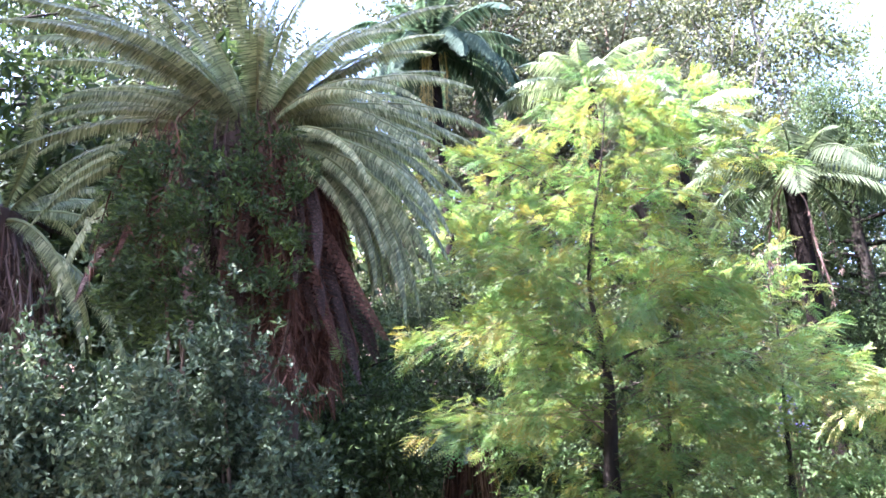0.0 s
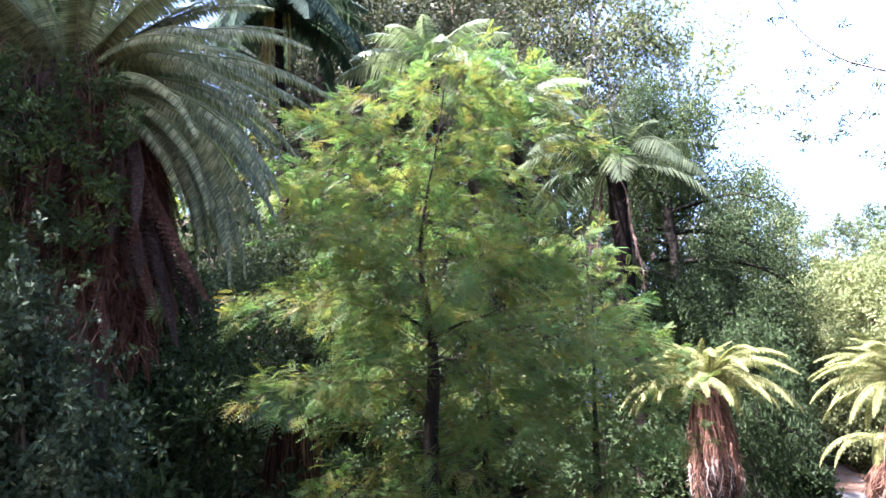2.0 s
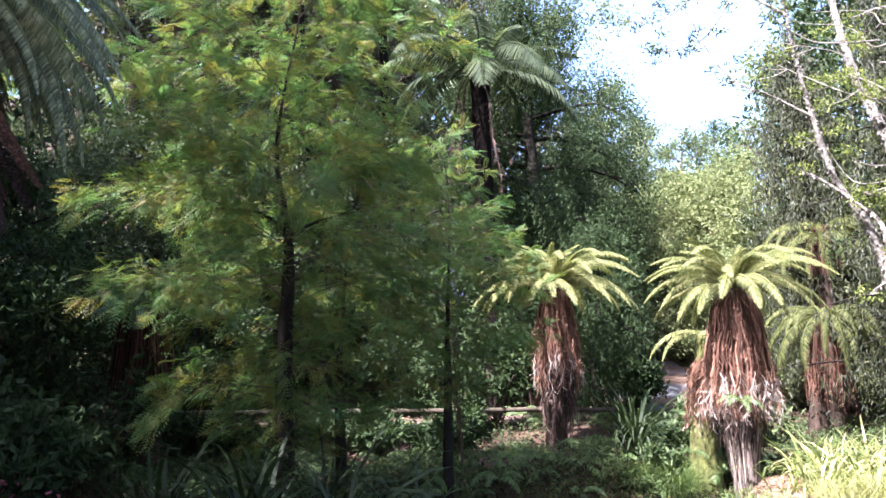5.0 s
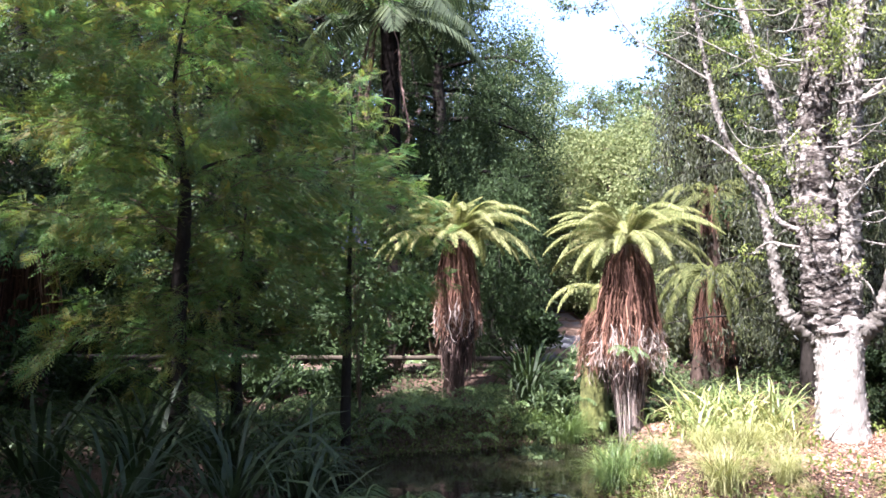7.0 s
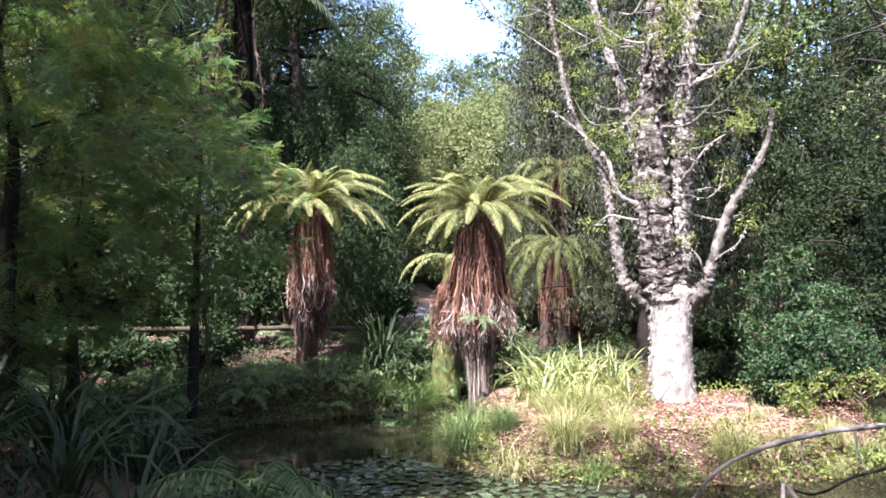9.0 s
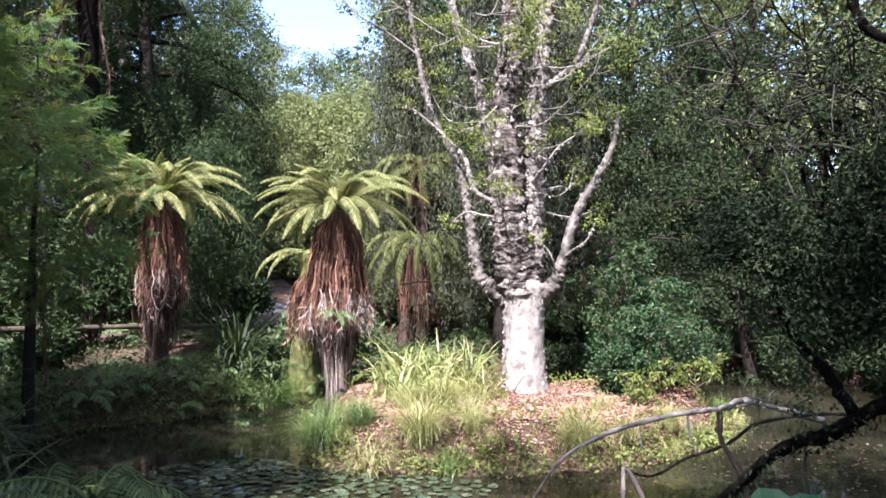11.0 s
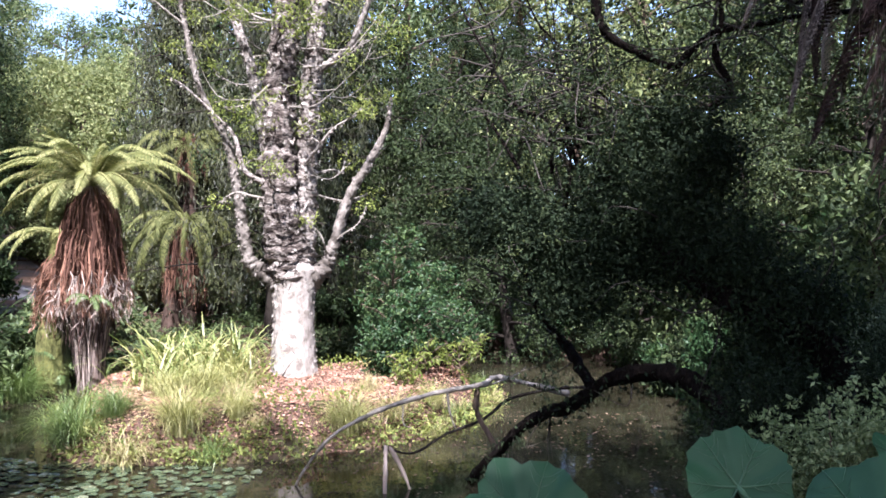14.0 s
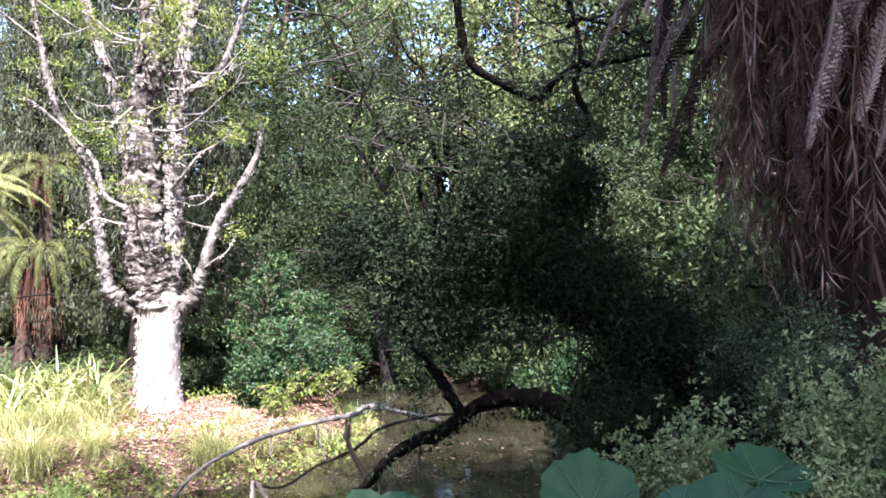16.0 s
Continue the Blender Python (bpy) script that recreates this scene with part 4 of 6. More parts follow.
tree_fern((B2X, B2Y, lay(B2X, B2Y)), (7.38, 8.95, 1.85), [0.24, 0.19, 0.16, 0.15, 0.14],
          [(BRIGHT[2:], 6, 0, 6, 24, 0.65)],
          [dict(top=1.75, drop=0.85, r_top=0.12, r_low=0.24, count=220, mat=M["dead_frond"], width=0.009, ragged=0.6, lean=(0.12, 0.3), pinnae=8), dict(top=1.5, drop=0.8, r_top=0.18, r_low=0.26, count=40, mat=M["dead_pale"], width=0.008, ragged=0.7, lean=(0.16, 0.36), pinnae=8, name="bleached_skirt")], M["mossy"], "leaning tree fern with a dead skirt and mossy trunk", 53)
tree_fern((10.75, 10.55, lay(10.75, 10.55)), (10.95, 10.4, 2.15), 0.15,
          [(DROOP[:1], 16, 0, 6, 26, 0.95), (DROOP[1:], 12, 20, -4, 14, 0.85)],
          [dict(top=1.95, drop=1.35, r_top=0.1, r_low=0.30, count=300, mat=M["dead_rust"], width=0.010), dict(top=1.5, drop=1.05, r_top=0.2, r_low=0.34, count=120, mat=M["dead_frond"], width=0.009, ragged=0.6, pinnae=8, name="bleached_skirt")], label="smaller tree fern with drooping fronds and dead skirt", seed=54)
tree_fern((11.9, 11.2, lay(11.9, 11.2)), (11.9, 11.2, 3.7), 0.14,
          [(DROOP[:1], 16, 0, 10, 30, 1.0), (DROOP[1:], 14, 20, -4, 14, 0.95)],
          [dict(top=3.6, drop=0.9, r_top=0.12, r_low=0.28, count=260, mat=M["dead_rust"], width=0.011)], label="taller tree fern with a short red-brown skirt", seed=55)
tree_fern((0.47, 12.26, lay(0.47, 12.26)), (0.35, 12.28, 2.5), 0.16,
          [(SHADED, 11, 0, 4, 20, 1.0), (SHADED[:1], 8, 20, -8, 8, 0.95)],
          [dict(top=2.3, drop=1.3, r_top=0.14, r_low=0.38, count=360, mat=M["dead_rust"], width=0.012), dict(top=2.2, drop=1.2, r_top=0.2, r_low=0.40, count=60, mat=M["dead_frond"], width=0.011, pinnae=8)], label="tree fern with brown skirt, shade put into its grey-green fronds", seed=56)
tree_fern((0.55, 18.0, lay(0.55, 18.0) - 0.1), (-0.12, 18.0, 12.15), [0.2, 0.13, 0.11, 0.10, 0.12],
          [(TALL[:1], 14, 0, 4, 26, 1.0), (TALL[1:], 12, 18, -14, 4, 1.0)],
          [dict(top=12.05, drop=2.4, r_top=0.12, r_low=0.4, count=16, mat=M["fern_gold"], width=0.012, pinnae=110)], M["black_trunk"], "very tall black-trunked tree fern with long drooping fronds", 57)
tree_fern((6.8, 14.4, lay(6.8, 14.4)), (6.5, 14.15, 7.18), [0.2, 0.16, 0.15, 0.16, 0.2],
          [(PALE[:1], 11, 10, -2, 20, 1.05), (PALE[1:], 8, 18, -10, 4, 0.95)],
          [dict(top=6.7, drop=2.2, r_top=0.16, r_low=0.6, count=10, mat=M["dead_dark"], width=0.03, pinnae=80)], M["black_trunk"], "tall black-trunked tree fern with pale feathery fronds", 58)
# lighter copy of the mint fern: sunlight put into the leaf colour
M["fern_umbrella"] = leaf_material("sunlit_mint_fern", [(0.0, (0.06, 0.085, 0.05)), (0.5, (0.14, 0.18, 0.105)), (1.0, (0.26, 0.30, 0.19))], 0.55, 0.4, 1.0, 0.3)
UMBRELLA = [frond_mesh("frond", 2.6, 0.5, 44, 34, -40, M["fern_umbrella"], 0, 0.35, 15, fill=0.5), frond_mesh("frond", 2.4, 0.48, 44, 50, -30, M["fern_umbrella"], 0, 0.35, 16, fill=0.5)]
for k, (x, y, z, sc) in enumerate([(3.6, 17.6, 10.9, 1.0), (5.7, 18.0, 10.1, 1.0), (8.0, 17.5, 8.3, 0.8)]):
    tree_fern((x + 0.3, y, lay(x + 0.3, y)), (x, y, z), [0.16, 0.11, 0.1, 0.1, 0.11], [(UMBRELLA, 14, 9 * k, 4, 24, sc), (UMBRELLA[1:], 8, 18, -12, 2, sc)], None, M["black_trunk"], "tree fern with pale umbrella of fronds, sunlight in their colour", 60 + k)
# the big one on the left with its load of dead fronds and climbers
BF = (-1.28, 5.1)
big = tree_fern((BF[0] + 0.33, BF[1], lay(*BF)), (BF[0], BF[1], 4.1), [0.2, 0.17, 0.19, 0.24, 0.2],
                [(BIG[3:], 44, -38, -12, 16, 0.80, 245), (BIG[2:3], 42, -40, -14, 14, 0.84, 260), (BIG[:1], 36, -50, -12, 12, 0.9, 290), (BIG[1:2], 26, 9, -12, 14, 0.84), (BIG[3:], 14, -25, 4, 22, 0.82, 60)],
                # the darkest strips stand for shade in the trunk's hollow
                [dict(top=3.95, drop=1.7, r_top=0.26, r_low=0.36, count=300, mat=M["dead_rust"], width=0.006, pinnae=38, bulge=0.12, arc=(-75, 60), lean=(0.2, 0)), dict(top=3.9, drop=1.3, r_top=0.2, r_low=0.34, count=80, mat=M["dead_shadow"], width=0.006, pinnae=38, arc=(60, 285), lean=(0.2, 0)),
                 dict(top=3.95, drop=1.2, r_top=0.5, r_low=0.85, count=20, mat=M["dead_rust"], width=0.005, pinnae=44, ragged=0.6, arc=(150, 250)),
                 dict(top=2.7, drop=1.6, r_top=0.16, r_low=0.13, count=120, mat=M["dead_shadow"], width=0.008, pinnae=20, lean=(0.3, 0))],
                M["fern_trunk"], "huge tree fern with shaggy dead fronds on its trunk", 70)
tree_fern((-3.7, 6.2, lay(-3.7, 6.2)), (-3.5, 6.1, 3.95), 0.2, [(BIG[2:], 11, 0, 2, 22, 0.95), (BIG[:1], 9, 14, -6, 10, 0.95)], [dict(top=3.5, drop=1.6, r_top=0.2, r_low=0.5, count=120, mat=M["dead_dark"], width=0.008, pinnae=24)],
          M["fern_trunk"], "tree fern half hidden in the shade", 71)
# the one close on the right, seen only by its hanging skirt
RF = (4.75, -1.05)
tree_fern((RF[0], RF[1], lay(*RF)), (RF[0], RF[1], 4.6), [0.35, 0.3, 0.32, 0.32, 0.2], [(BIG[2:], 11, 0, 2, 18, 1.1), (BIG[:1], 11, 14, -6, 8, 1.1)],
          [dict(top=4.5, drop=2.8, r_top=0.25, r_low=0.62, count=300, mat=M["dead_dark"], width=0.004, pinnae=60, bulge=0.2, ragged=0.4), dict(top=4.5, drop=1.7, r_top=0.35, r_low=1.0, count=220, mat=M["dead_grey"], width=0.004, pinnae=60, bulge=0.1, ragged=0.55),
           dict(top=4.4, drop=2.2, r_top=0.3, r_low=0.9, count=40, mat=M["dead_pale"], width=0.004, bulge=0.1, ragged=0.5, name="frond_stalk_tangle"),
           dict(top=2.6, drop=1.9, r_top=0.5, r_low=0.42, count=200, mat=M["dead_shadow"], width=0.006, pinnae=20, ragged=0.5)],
          M["fern_trunk"], "tree fern close by with a thick curtain of dead fronds", 72)

# whole dead fronds that hang in the curtains
DEAD = [frond_mesh("dead_frond", 1.25, 0.12, 30, -62, -86, M["dead_dark"], 5, 0.9, 21, 0.1, 0.6), frond_mesh("dead_frond", 1.1, 0.11, 28, -55, -90, M["dead_pale"], 5, 0.9, 22, 0.1, 0.6), frond_mesh("dead_frond", 1.3, 0.10, 30, -70, -84, M["dead_frond"], 5, 0.9, 23, 0.1, 0.6), frond_mesh("dead_frond", 1.25, 0.12, 30, -62, -86, M["dead_shadow"], 5, 0.9, 24, 0.1, 0.6), frond_mesh("dead_frond", 1.25, 0.11, 30, -66, -88, M["dead_grey"], 5, 0.9, 25, 0.1, 0.6)]
rng = np.random.default_rng(73)
fern_right = [o for o in scene.objects if o.name.startswith("tree_fern") and abs(o.location.x - RF[0]) < 0.01 and abs(o.location.y - RF[1]) < 0.01][0]
DEAD.append(frond_mesh("dead_frond", 1.25, 0.11, 30, -66, -88, M["dead_rust"], 5, 0.9, 26, 0.1, 0.6))
for host, n, r0, r1, z0, z1, mix, arc in ((fern_right, 170, 0.35, 1.12, 1.6, 0, (4, 4, 0, 3, 3, 4, 1), (0, 360)), (big, 44, 0.2, 0.38, 3.3, 3.95, (5, 5, 3, 3), (-75, 30)), (big, 9, 0.3, 0.75, 3.6, 3.9, (5, 5, 0), (170, 285))):
    for j in range(n):
        a = radians(rng.uniform(*arc))
        r = rng.uniform(r0, r1)
        k = rng.uniform(0.6, 1.1)
        child("dead_frond", DEAD[mix[rng.integers(len(mix))]], host, pose(math.cos(a) * r - (0.25 if host == big else 0), math.sin(a) * r, (rng.uniform(z0, z1) if z1 else z0 + (r - 0.35) * 1.0 + rng.uniform(0, 1.3) + 1.2 * k) - host.location.z, rng.uniform(-20, 20), rng.uniform(-15, 10), math.degrees(a)) @ Matrix.Diagonal((k, k, k, 1)))

# ---- the feathery tree by the pond ----


def sprig_block(soup, o, d, n, long, pairs=7):
    """Flat feathery sprigs at the places o, along d, with the normals n."""
    d = unit(d)
    s = unit(np.cross(n, d))
    n = np.cross(d, s)
    f = np.linspace(0.1, 1.0, pairs)
    for sd in (-1, 1):
        for q in f:
            l = long * 0.30 * (math.sin(math.pi * (0.15 + 0.8 * q)) + 0.12)
            a = o + d * (long * q)[:, None] - np.array([0, 0, 1]) * (0.22 * long * q * q)[:, None]
            w = unit(s * sd + d * 0.8 - n * 0.2)
            hw = d * (long * 0.052)[:, None]
            v = np.stack([a, a + w * l[:, None] * 0.5 - hw, a + w * l[:, None], a + w * l[:, None] * 0.5 + hw], 1)
            soup.add(v, np.arange(len(o) * 4).reshape(-1, 4))


def feathery_tree(name, at, spine, r, profile, branches, seed, label, stems=(), full=1.0):
    """A conifer with layers of level branches that carry flat feathery sprays, drooping at their tips. spine: the stem's points; profile: rows of (height, reach)."""
    rng = np.random.default_rng(seed)
    root = empty(name, at)
    wood, fine, crown = Soup(), Soup(), Soup()
    o = np.array(at)
    line = tube(wood, np.array(spine) - o, r, 0.01, 8, 6, 0.04, rng, [r, r * 0.75, r * 0.4, r * 0.2, r * 0.12, r * 0.05])
    for st in stems:
        tube(wood, np.array(st[0]) - o, st[1], 0.012, 6, 5, 0.04, rng)
    hz, hr = np.array(profile).T
    O, D, N = [], [], []
    for j in range(branches):
        z = hz[0] + (hz[-1] - hz[0]) * (j + rng.uniform(0, 1)) / branches
        c = np.array([np.interp(z - o[2], line[:, 2], line[:, 0]), np.interp(z - o[2], line[:, 2], line[:, 1]), z - o[2]])
        reach_out = np.interp(z, hz, hr) * rng.choice([rng.uniform(0.4, 0.7), rng.uniform(0.75, 1.15)])
        az = j * 2.399 + rng.uniform(-0.4, 0.4)
        d = np.array([math.cos(az), math.sin(az), 0])
        e = np.array([-d[1], d[0], 0])
        lift = rng.uniform(-0.02, 0.26)
        bow = e * rng.uniform(-0.25, 0.25) * reach_out + np.array([0, 0, rng.uniform(-0.07, 0.05) * reach_out])
        pts = [c, c + d * reach_out * 0.4 + bow + np.array([0, 0, reach_out * lift]), c + d * reach_out * 0.75 + bow + np.array([0, 0, reach_out * lift * 1.1]), c + d * reach_out + np.array([0, 0, reach_out * (lift - 0.16)])]
        limb = tube(fine, pts, 0.004 + 0.0012 * reach_out, 0.0015, 5, 6)
        roll = rng.normal(0, 0.35)
        for q in range(max(4, int(reach_out * 9 * full))):
            f = 0.12 + 0.88 * (q + rng.uniform(0, 1)) / max(4, int(reach_out * 9 * full))
            b = limb[min(len(limb) - 1, int(f * (len(limb) - 1)))]
            sd = 1 if q % 2 else -1
            tw = unit(d * rng.uniform(0.7, 1.0) + sd * e * rng.uniform(0.5, 1.0) * (1.15 - f) ** 0.5 + np.array([0, 0, sd * roll + rng.uniform(-0.3, 0.34)]))
            l = (0.22 + reach_out * 0.2) * rng.uniform(0.6, 1.2) * (1.15 - 0.6 * f)
            tip = b + tw * l - np.array([0, 0, 0.16 * l])
            tube(fine, [b, b + tw * l * 0.55, tip], 0.002, 0.001, 3, 1)
            k = max(4, int(l / 0.046))
            g = ((np.arange(k) + rng.uniform(0, 1, k)) / k)[:, None]
            side = unit(np.cross(np.array([0, 0, 1.0]), tw)) * np.where(np.arange(k) % 2, 1, -1)[:, None]
            O.append(b + (tip - b) * (0.08 + 0.92 * g) + rng.standard_normal((k, 3)) * np.array([0.02, 0.02, 0.035]))
            D.append(tw + side * rng.uniform(0.5, 1.1, (k, 1)) * (1.1 - g) + rng.standard_normal((k, 3)) * 0.22 - np.array([0, 0, 0.2]))
            N.append(np.array([0, -0.15, 1.0]) - sd * e * roll + rng.standard_normal((k, 3)) * 0.34)
            O.append(np.repeat(tip[None], 4, 0) - tw * rng.uniform(0, 0.12, (4, 1)) + rng.standard_normal((4, 3)) * 0.02)
            D.append(tw * 0.6 + rng.standard_normal((4, 3)) * 0.5 - np.array([0, 0, 0.1]))
            N.append(np.array([0, -0.2, 0.8]) + rng.standard_normal((4, 3)) * 0.4)
    O = np.concatenate(O)
    sprig_block(crown, O, np.concatenate(D), np.concatenate(N), rng.uniform(0.11, 0.22, len(O)))
    child("trunk", wood.mesh("trunk", M["bark_dark"], True), root)
    child("twig_tangle", fine.mesh("twig_tangle", M["bark_brown"], True), root)["kind"] = "stuff"
    child("crown", crown.mesh("crown", M["leaf_gold"]), root)
    return tagged(root, label, "tree")


g0 = lay(1.68, 8.6)
feathery_tree("feathery_conifer", (1.68, 8.6, g0), [(1.68, 8.6, g0 - 0.2), (1.66, 8.65, 1.5), (1.72, 8.68, 2.6), (1.70, 8.70, 3.13), (1.58, 8.6, 3.8), (1.62, 8.5, 4.4), (1.8, 8.52, 5.3), (1.92, 8.56, 6.15)], 0.11,
              [(0.7, 0.6), (1.3, 1.3), (1.8, 2.0), (2.3, 2.45), (2.8, 2.6), (3.3, 2.4), (4.3, 2.05), (5.0, 1.75), (5.6, 1.3), (6.0, 0.8), (6.2, 0.35)], 98, 81, "feathery green-gold conifer with layered level branches over the bank",
              [([(1.70, 8.70, 3.0), (2.0, 8.76, 3.15), (2.3, 8.8, 3.26), (2.55, 8.82, 3.36)], 0.024), ([(1.70, 8.70, 3.05), (1.45, 8.66, 3.22), (1.2, 8.62, 3.24), (0.95, 8.6, 3.25)], 0.018)])
g1, g2 = lay(2.43, 9.17), lay(3.86, 9.23)
feathery_tree("feathery_conifer", (2.43, 9.2, g1), [(2.43, 9.2, g1 - 0.2), (2.4, 9.25, 1.4), (2.5, 9.3, 2.6), (2.6, 9.4, 4.2)], 0.09, [(0.9, 0.7), (1.7, 1.2), (2.4, 1.3), (3.4, 1.0), (4.3, 0.3)], 26, 82, "slim feathery conifer growing beside the larger one")
feathery_tree("feathery_conifer", (3.9, 9.75, g2), [(3.9, 9.75, g2 - 0.2), (3.92, 9.72, 1.2), (3.95, 9.7, 2.4), (4.0, 9.7, 3.6), (3.95, 9.8, 4.6)], 0.085, [(1.2, 0.8), (2.0, 1.2), (3.0, 1.25), (3.9, 0.8), (4.6, 0.3)], 38, 83, "slim feathery conifer with a dark stem at the water")

# ---- the pale-barked tree on the island ----


def pale_tree():
    rng = np.random.default_rng(91)
    x, y = 8.50, 6.10
    g = lay(x, y)
    root = empty("pale_barked_tree", (x, y, g))
    o = np.array([x, y, g])
    bole = Soup()
    tube(bole, np.array([(8.50, 6.10, g - 0.2), (8.50, 6.10, 0.2), (8.52, 6.12, 0.6), (8.55, 6.14, 1.0), (8.57, 6.16, 1.2), (8.58, 6.17, 1.36), (8.57, 6.19, 1.46), (8.56, 6.25, 1.56)]) - o, 0, 0, 26, 5, 0.035, rng, [0.36, 0.275, 0.25, 0.245, 0.262, 0.28, 0.225, 0.10])
    # loose plates of bark on the bole
    k = 900
    a, zz = rng.uniform(0, 2 * math.pi, k), rng.uniform(0.15, 1.42, k)
    out = np.stack([np.cos(a), np.sin(a), 0 * a], -1)
    rr = np.interp(zz, [0.2, 0.6, 1.0, 1.2, 1.36, 1.5], [0.28, 0.252, 0.247, 0.268, 0.285, 0.25])
    leaves(bole, np.column_stack([8.50 + 0.06 * zz, 6.10 + 0.06 * zz, zz]) - o + out * rr[:, None], 0.06, 0.03, rng, fold=0.1, way=out * 0.06 + np.array([0, 0, -0.9]) + rng.standard_normal((k, 3)) * 0.22)
    child("trunk", bole.mesh("trunk", M["bark_pale"], True), root)

    def limb(pts, r0, r1, mat, sides=10, rough=0.15, name="limb", radii=None):
        s = Soup()
        p = tube(s, np.array(pts) - o, r0, r1, sides, 16, rough, rng, radii, 0.07 if r0 > 0.1 else 0.04)
        # curling flakes of bark
        k = int(len(p) * r0 * 40)
        i = rng.integers(0, len(p) - 1, k)
        a = rng.uniform(0, 2 * math.pi, k)
        rr = np.linspace(r0, r1, len(p))[i]
        out = np.stack([np.cos(a), np.sin(a), 0 * a], -1)
        leaves(s, p[i] + out * (rr * 0.95)[:, None], 0.075 if r0 > 0.1 else 0.04, 0.06 if r0 > 0.1 else 0.03, rng, way=out * 0.25 + np.array([0, 0, -0.9]) + rng.standard_normal((k, 3)) * 0.25)
        child(name, s.mesh(name, mat, True), root)
        return p + o

    tips = []
    P, F = M["bark_limb"], M["bark_flake"]
    limb([(8.55, 6.2, 1.3), (8.50, 6.27, 1.9), (8.47, 6.35, 2.85), (8.48, 6.33, 3.72), (8.50, 6.28, 4.44), (8.52, 6.25, 5.30), (8.52, 6.24, 6.74), (8.53, 6.22, 8.33)], 0.27, 0.06, F, 18, 0.14)
    limb([(8.66, 6.13, 1.2), (8.71, 6.15, 1.6), (8.73, 6.13, 2.50), (8.76, 6.07, 3.59), (8.79, 6.01, 4.47), (8.84, 5.93, 5.34), (8.85, 5.90, 6.36), (8.9, 5.85, 7.4)], 0.19, 0.04, F, 14, 0.14)
    limb([(8.62, 6.50, 1.55), (8.80, 6.77, 2.76), (8.69, 6.94, 3.89), (8.57, 7.12, 4.57), (8.46, 7.28, 5.25), (8.38, 7.42, 6.23)], 0.10, 0.035, F, 10, 0.10)
    tips.append(limb([(8.55, 6.22, 1.15), (8.40, 6.47, 1.33), (8.29, 6.64, 1.50), (8.25, 6.71, 1.84), (8.21, 6.77, 2.34), (8.13, 6.89, 2.99), (7.95, 7.17, 3.64), (7.85, 7.33, 4.43), (7.78, 7.43, 5.15), (7.7, 7.5, 6.0)], 0.10, 0.018, P, 12, 0.20, "limb", [0.17, 0.11, 0.08, 0.066, 0.056, 0.046, 0.036, 0.027, 0.019, 0.012]))
    tips.append(limb([(8.62, 6.08, 1.2), (8.78, 5.86, 1.42), (8.84, 5.76, 1.70), (8.94, 5.60, 2.32), (9.06, 5.41, 2.71), (9.18, 5.21, 3.18), (9.21, 5.15, 3.6)], 0.09, 0.012, P, 12, 0.20, "limb", [0.18, 0.10, 0.072, 0.06, 0.05, 0.034, 0.014]))
    tips.append(limb([(8.74, 5.99, 3.90), (8.91, 5.62, 4.19), (9.00, 5.49, 4.51), (9.07, 5.36, 4.95), (9.15, 5.23, 5.52)], 0.05, 0.025, P))
    small = [
        ([(8.45, 6.32, 2.40), (8.10, 6.56, 2.61), (8.03, 6.68, 3.04), (7.87, 6.92, 3.35), (7.70, 7.19, 3.64), (7.62, 7.33, 3.74)], 0.04),
        ([(8.62, 6.05, 2.72), (8.55, 5.84, 2.87), (8.66, 5.66, 3.15), (8.83, 5.38, 3.36)], 0.024),
        ([(8.43, 6.33, 2.26), (8.16, 6.47, 2.30), (8.06, 6.63, 2.35), (7.99, 6.74, 2.30), (7.94, 6.83, 2.22)], 0.022),
        ([(8.42, 6.30, 3.85), (8.21, 6.38, 3.61), (8.10, 6.56, 3.43), (7.95, 6.80, 3.39)], 0.02),
        ([(8.42, 6.22, 4.6), (8.18, 6.23, 4.44), (8.05, 6.44, 4.51), (7.94, 6.62, 4.67), (7.85, 6.77, 4.77)], 0.024),
        ([(8.80, 5.84, 1.6), (8.63, 5.75, 1.72), (8.59, 5.78, 1.84), (8.51, 5.91, 2.02)], 0.012),
        ([(8.84, 5.74, 1.78), (8.84, 5.56, 1.88), (8.92, 5.44, 1.99), (8.98, 5.36, 2.2)], 0.01),
        ([(8.45, 6.36, 2.75), (8.24, 6.54, 2.77), (8.18, 6.63, 2.70)], 0.014),
        ([(8.21, 6.77, 2.34), (8.3, 6.6, 2.55), (8.34, 6.5, 2.8)], 0.014),
        ([(8.74, 6.1, 3.0), (8.78, 6.02, 3.3), (8.76, 6.04, 3.6)], 0.014),
    ]
    small += [
        ([(7.85, 7.33, 4.43), (7.45, 7.55, 4.72), (7.1, 7.7, 4.9), (6.85, 7.85, 5.25), (6.55, 8.0, 6.0)], 0.016),
        ([(7.7, 7.5, 5.8), (7.2, 7.7, 6.1), (6.7, 7.9, 6.35), (6.35, 8.05, 6.75), (6.0, 8.1, 7.3)], 0.018),
        ([(6.85, 7.85, 6.3), (6.5, 8.0, 5.9), (6.2, 8.15, 5.75), (5.95, 8.3, 5.8)], 0.010),
        ([(7.1, 7.75, 6.0), (6.9, 8.0, 5.6), (6.6, 8.2, 5.45), (6.4, 8.4, 5.5)], 0.010),
    ]
    outer = len(small)
    for j in range(34):
        z = rng.uniform(1.9, 5.6)
        az = rng.uniform(0, 2 * math.pi)
        c = np.array([8.48, 6.33, z]) if j % 2 else np.array([8.75, 6.08, z])
        d = np.array([math.cos(az), math.sin(az), 0])
        l = rng.uniform(0.25, 0.75)
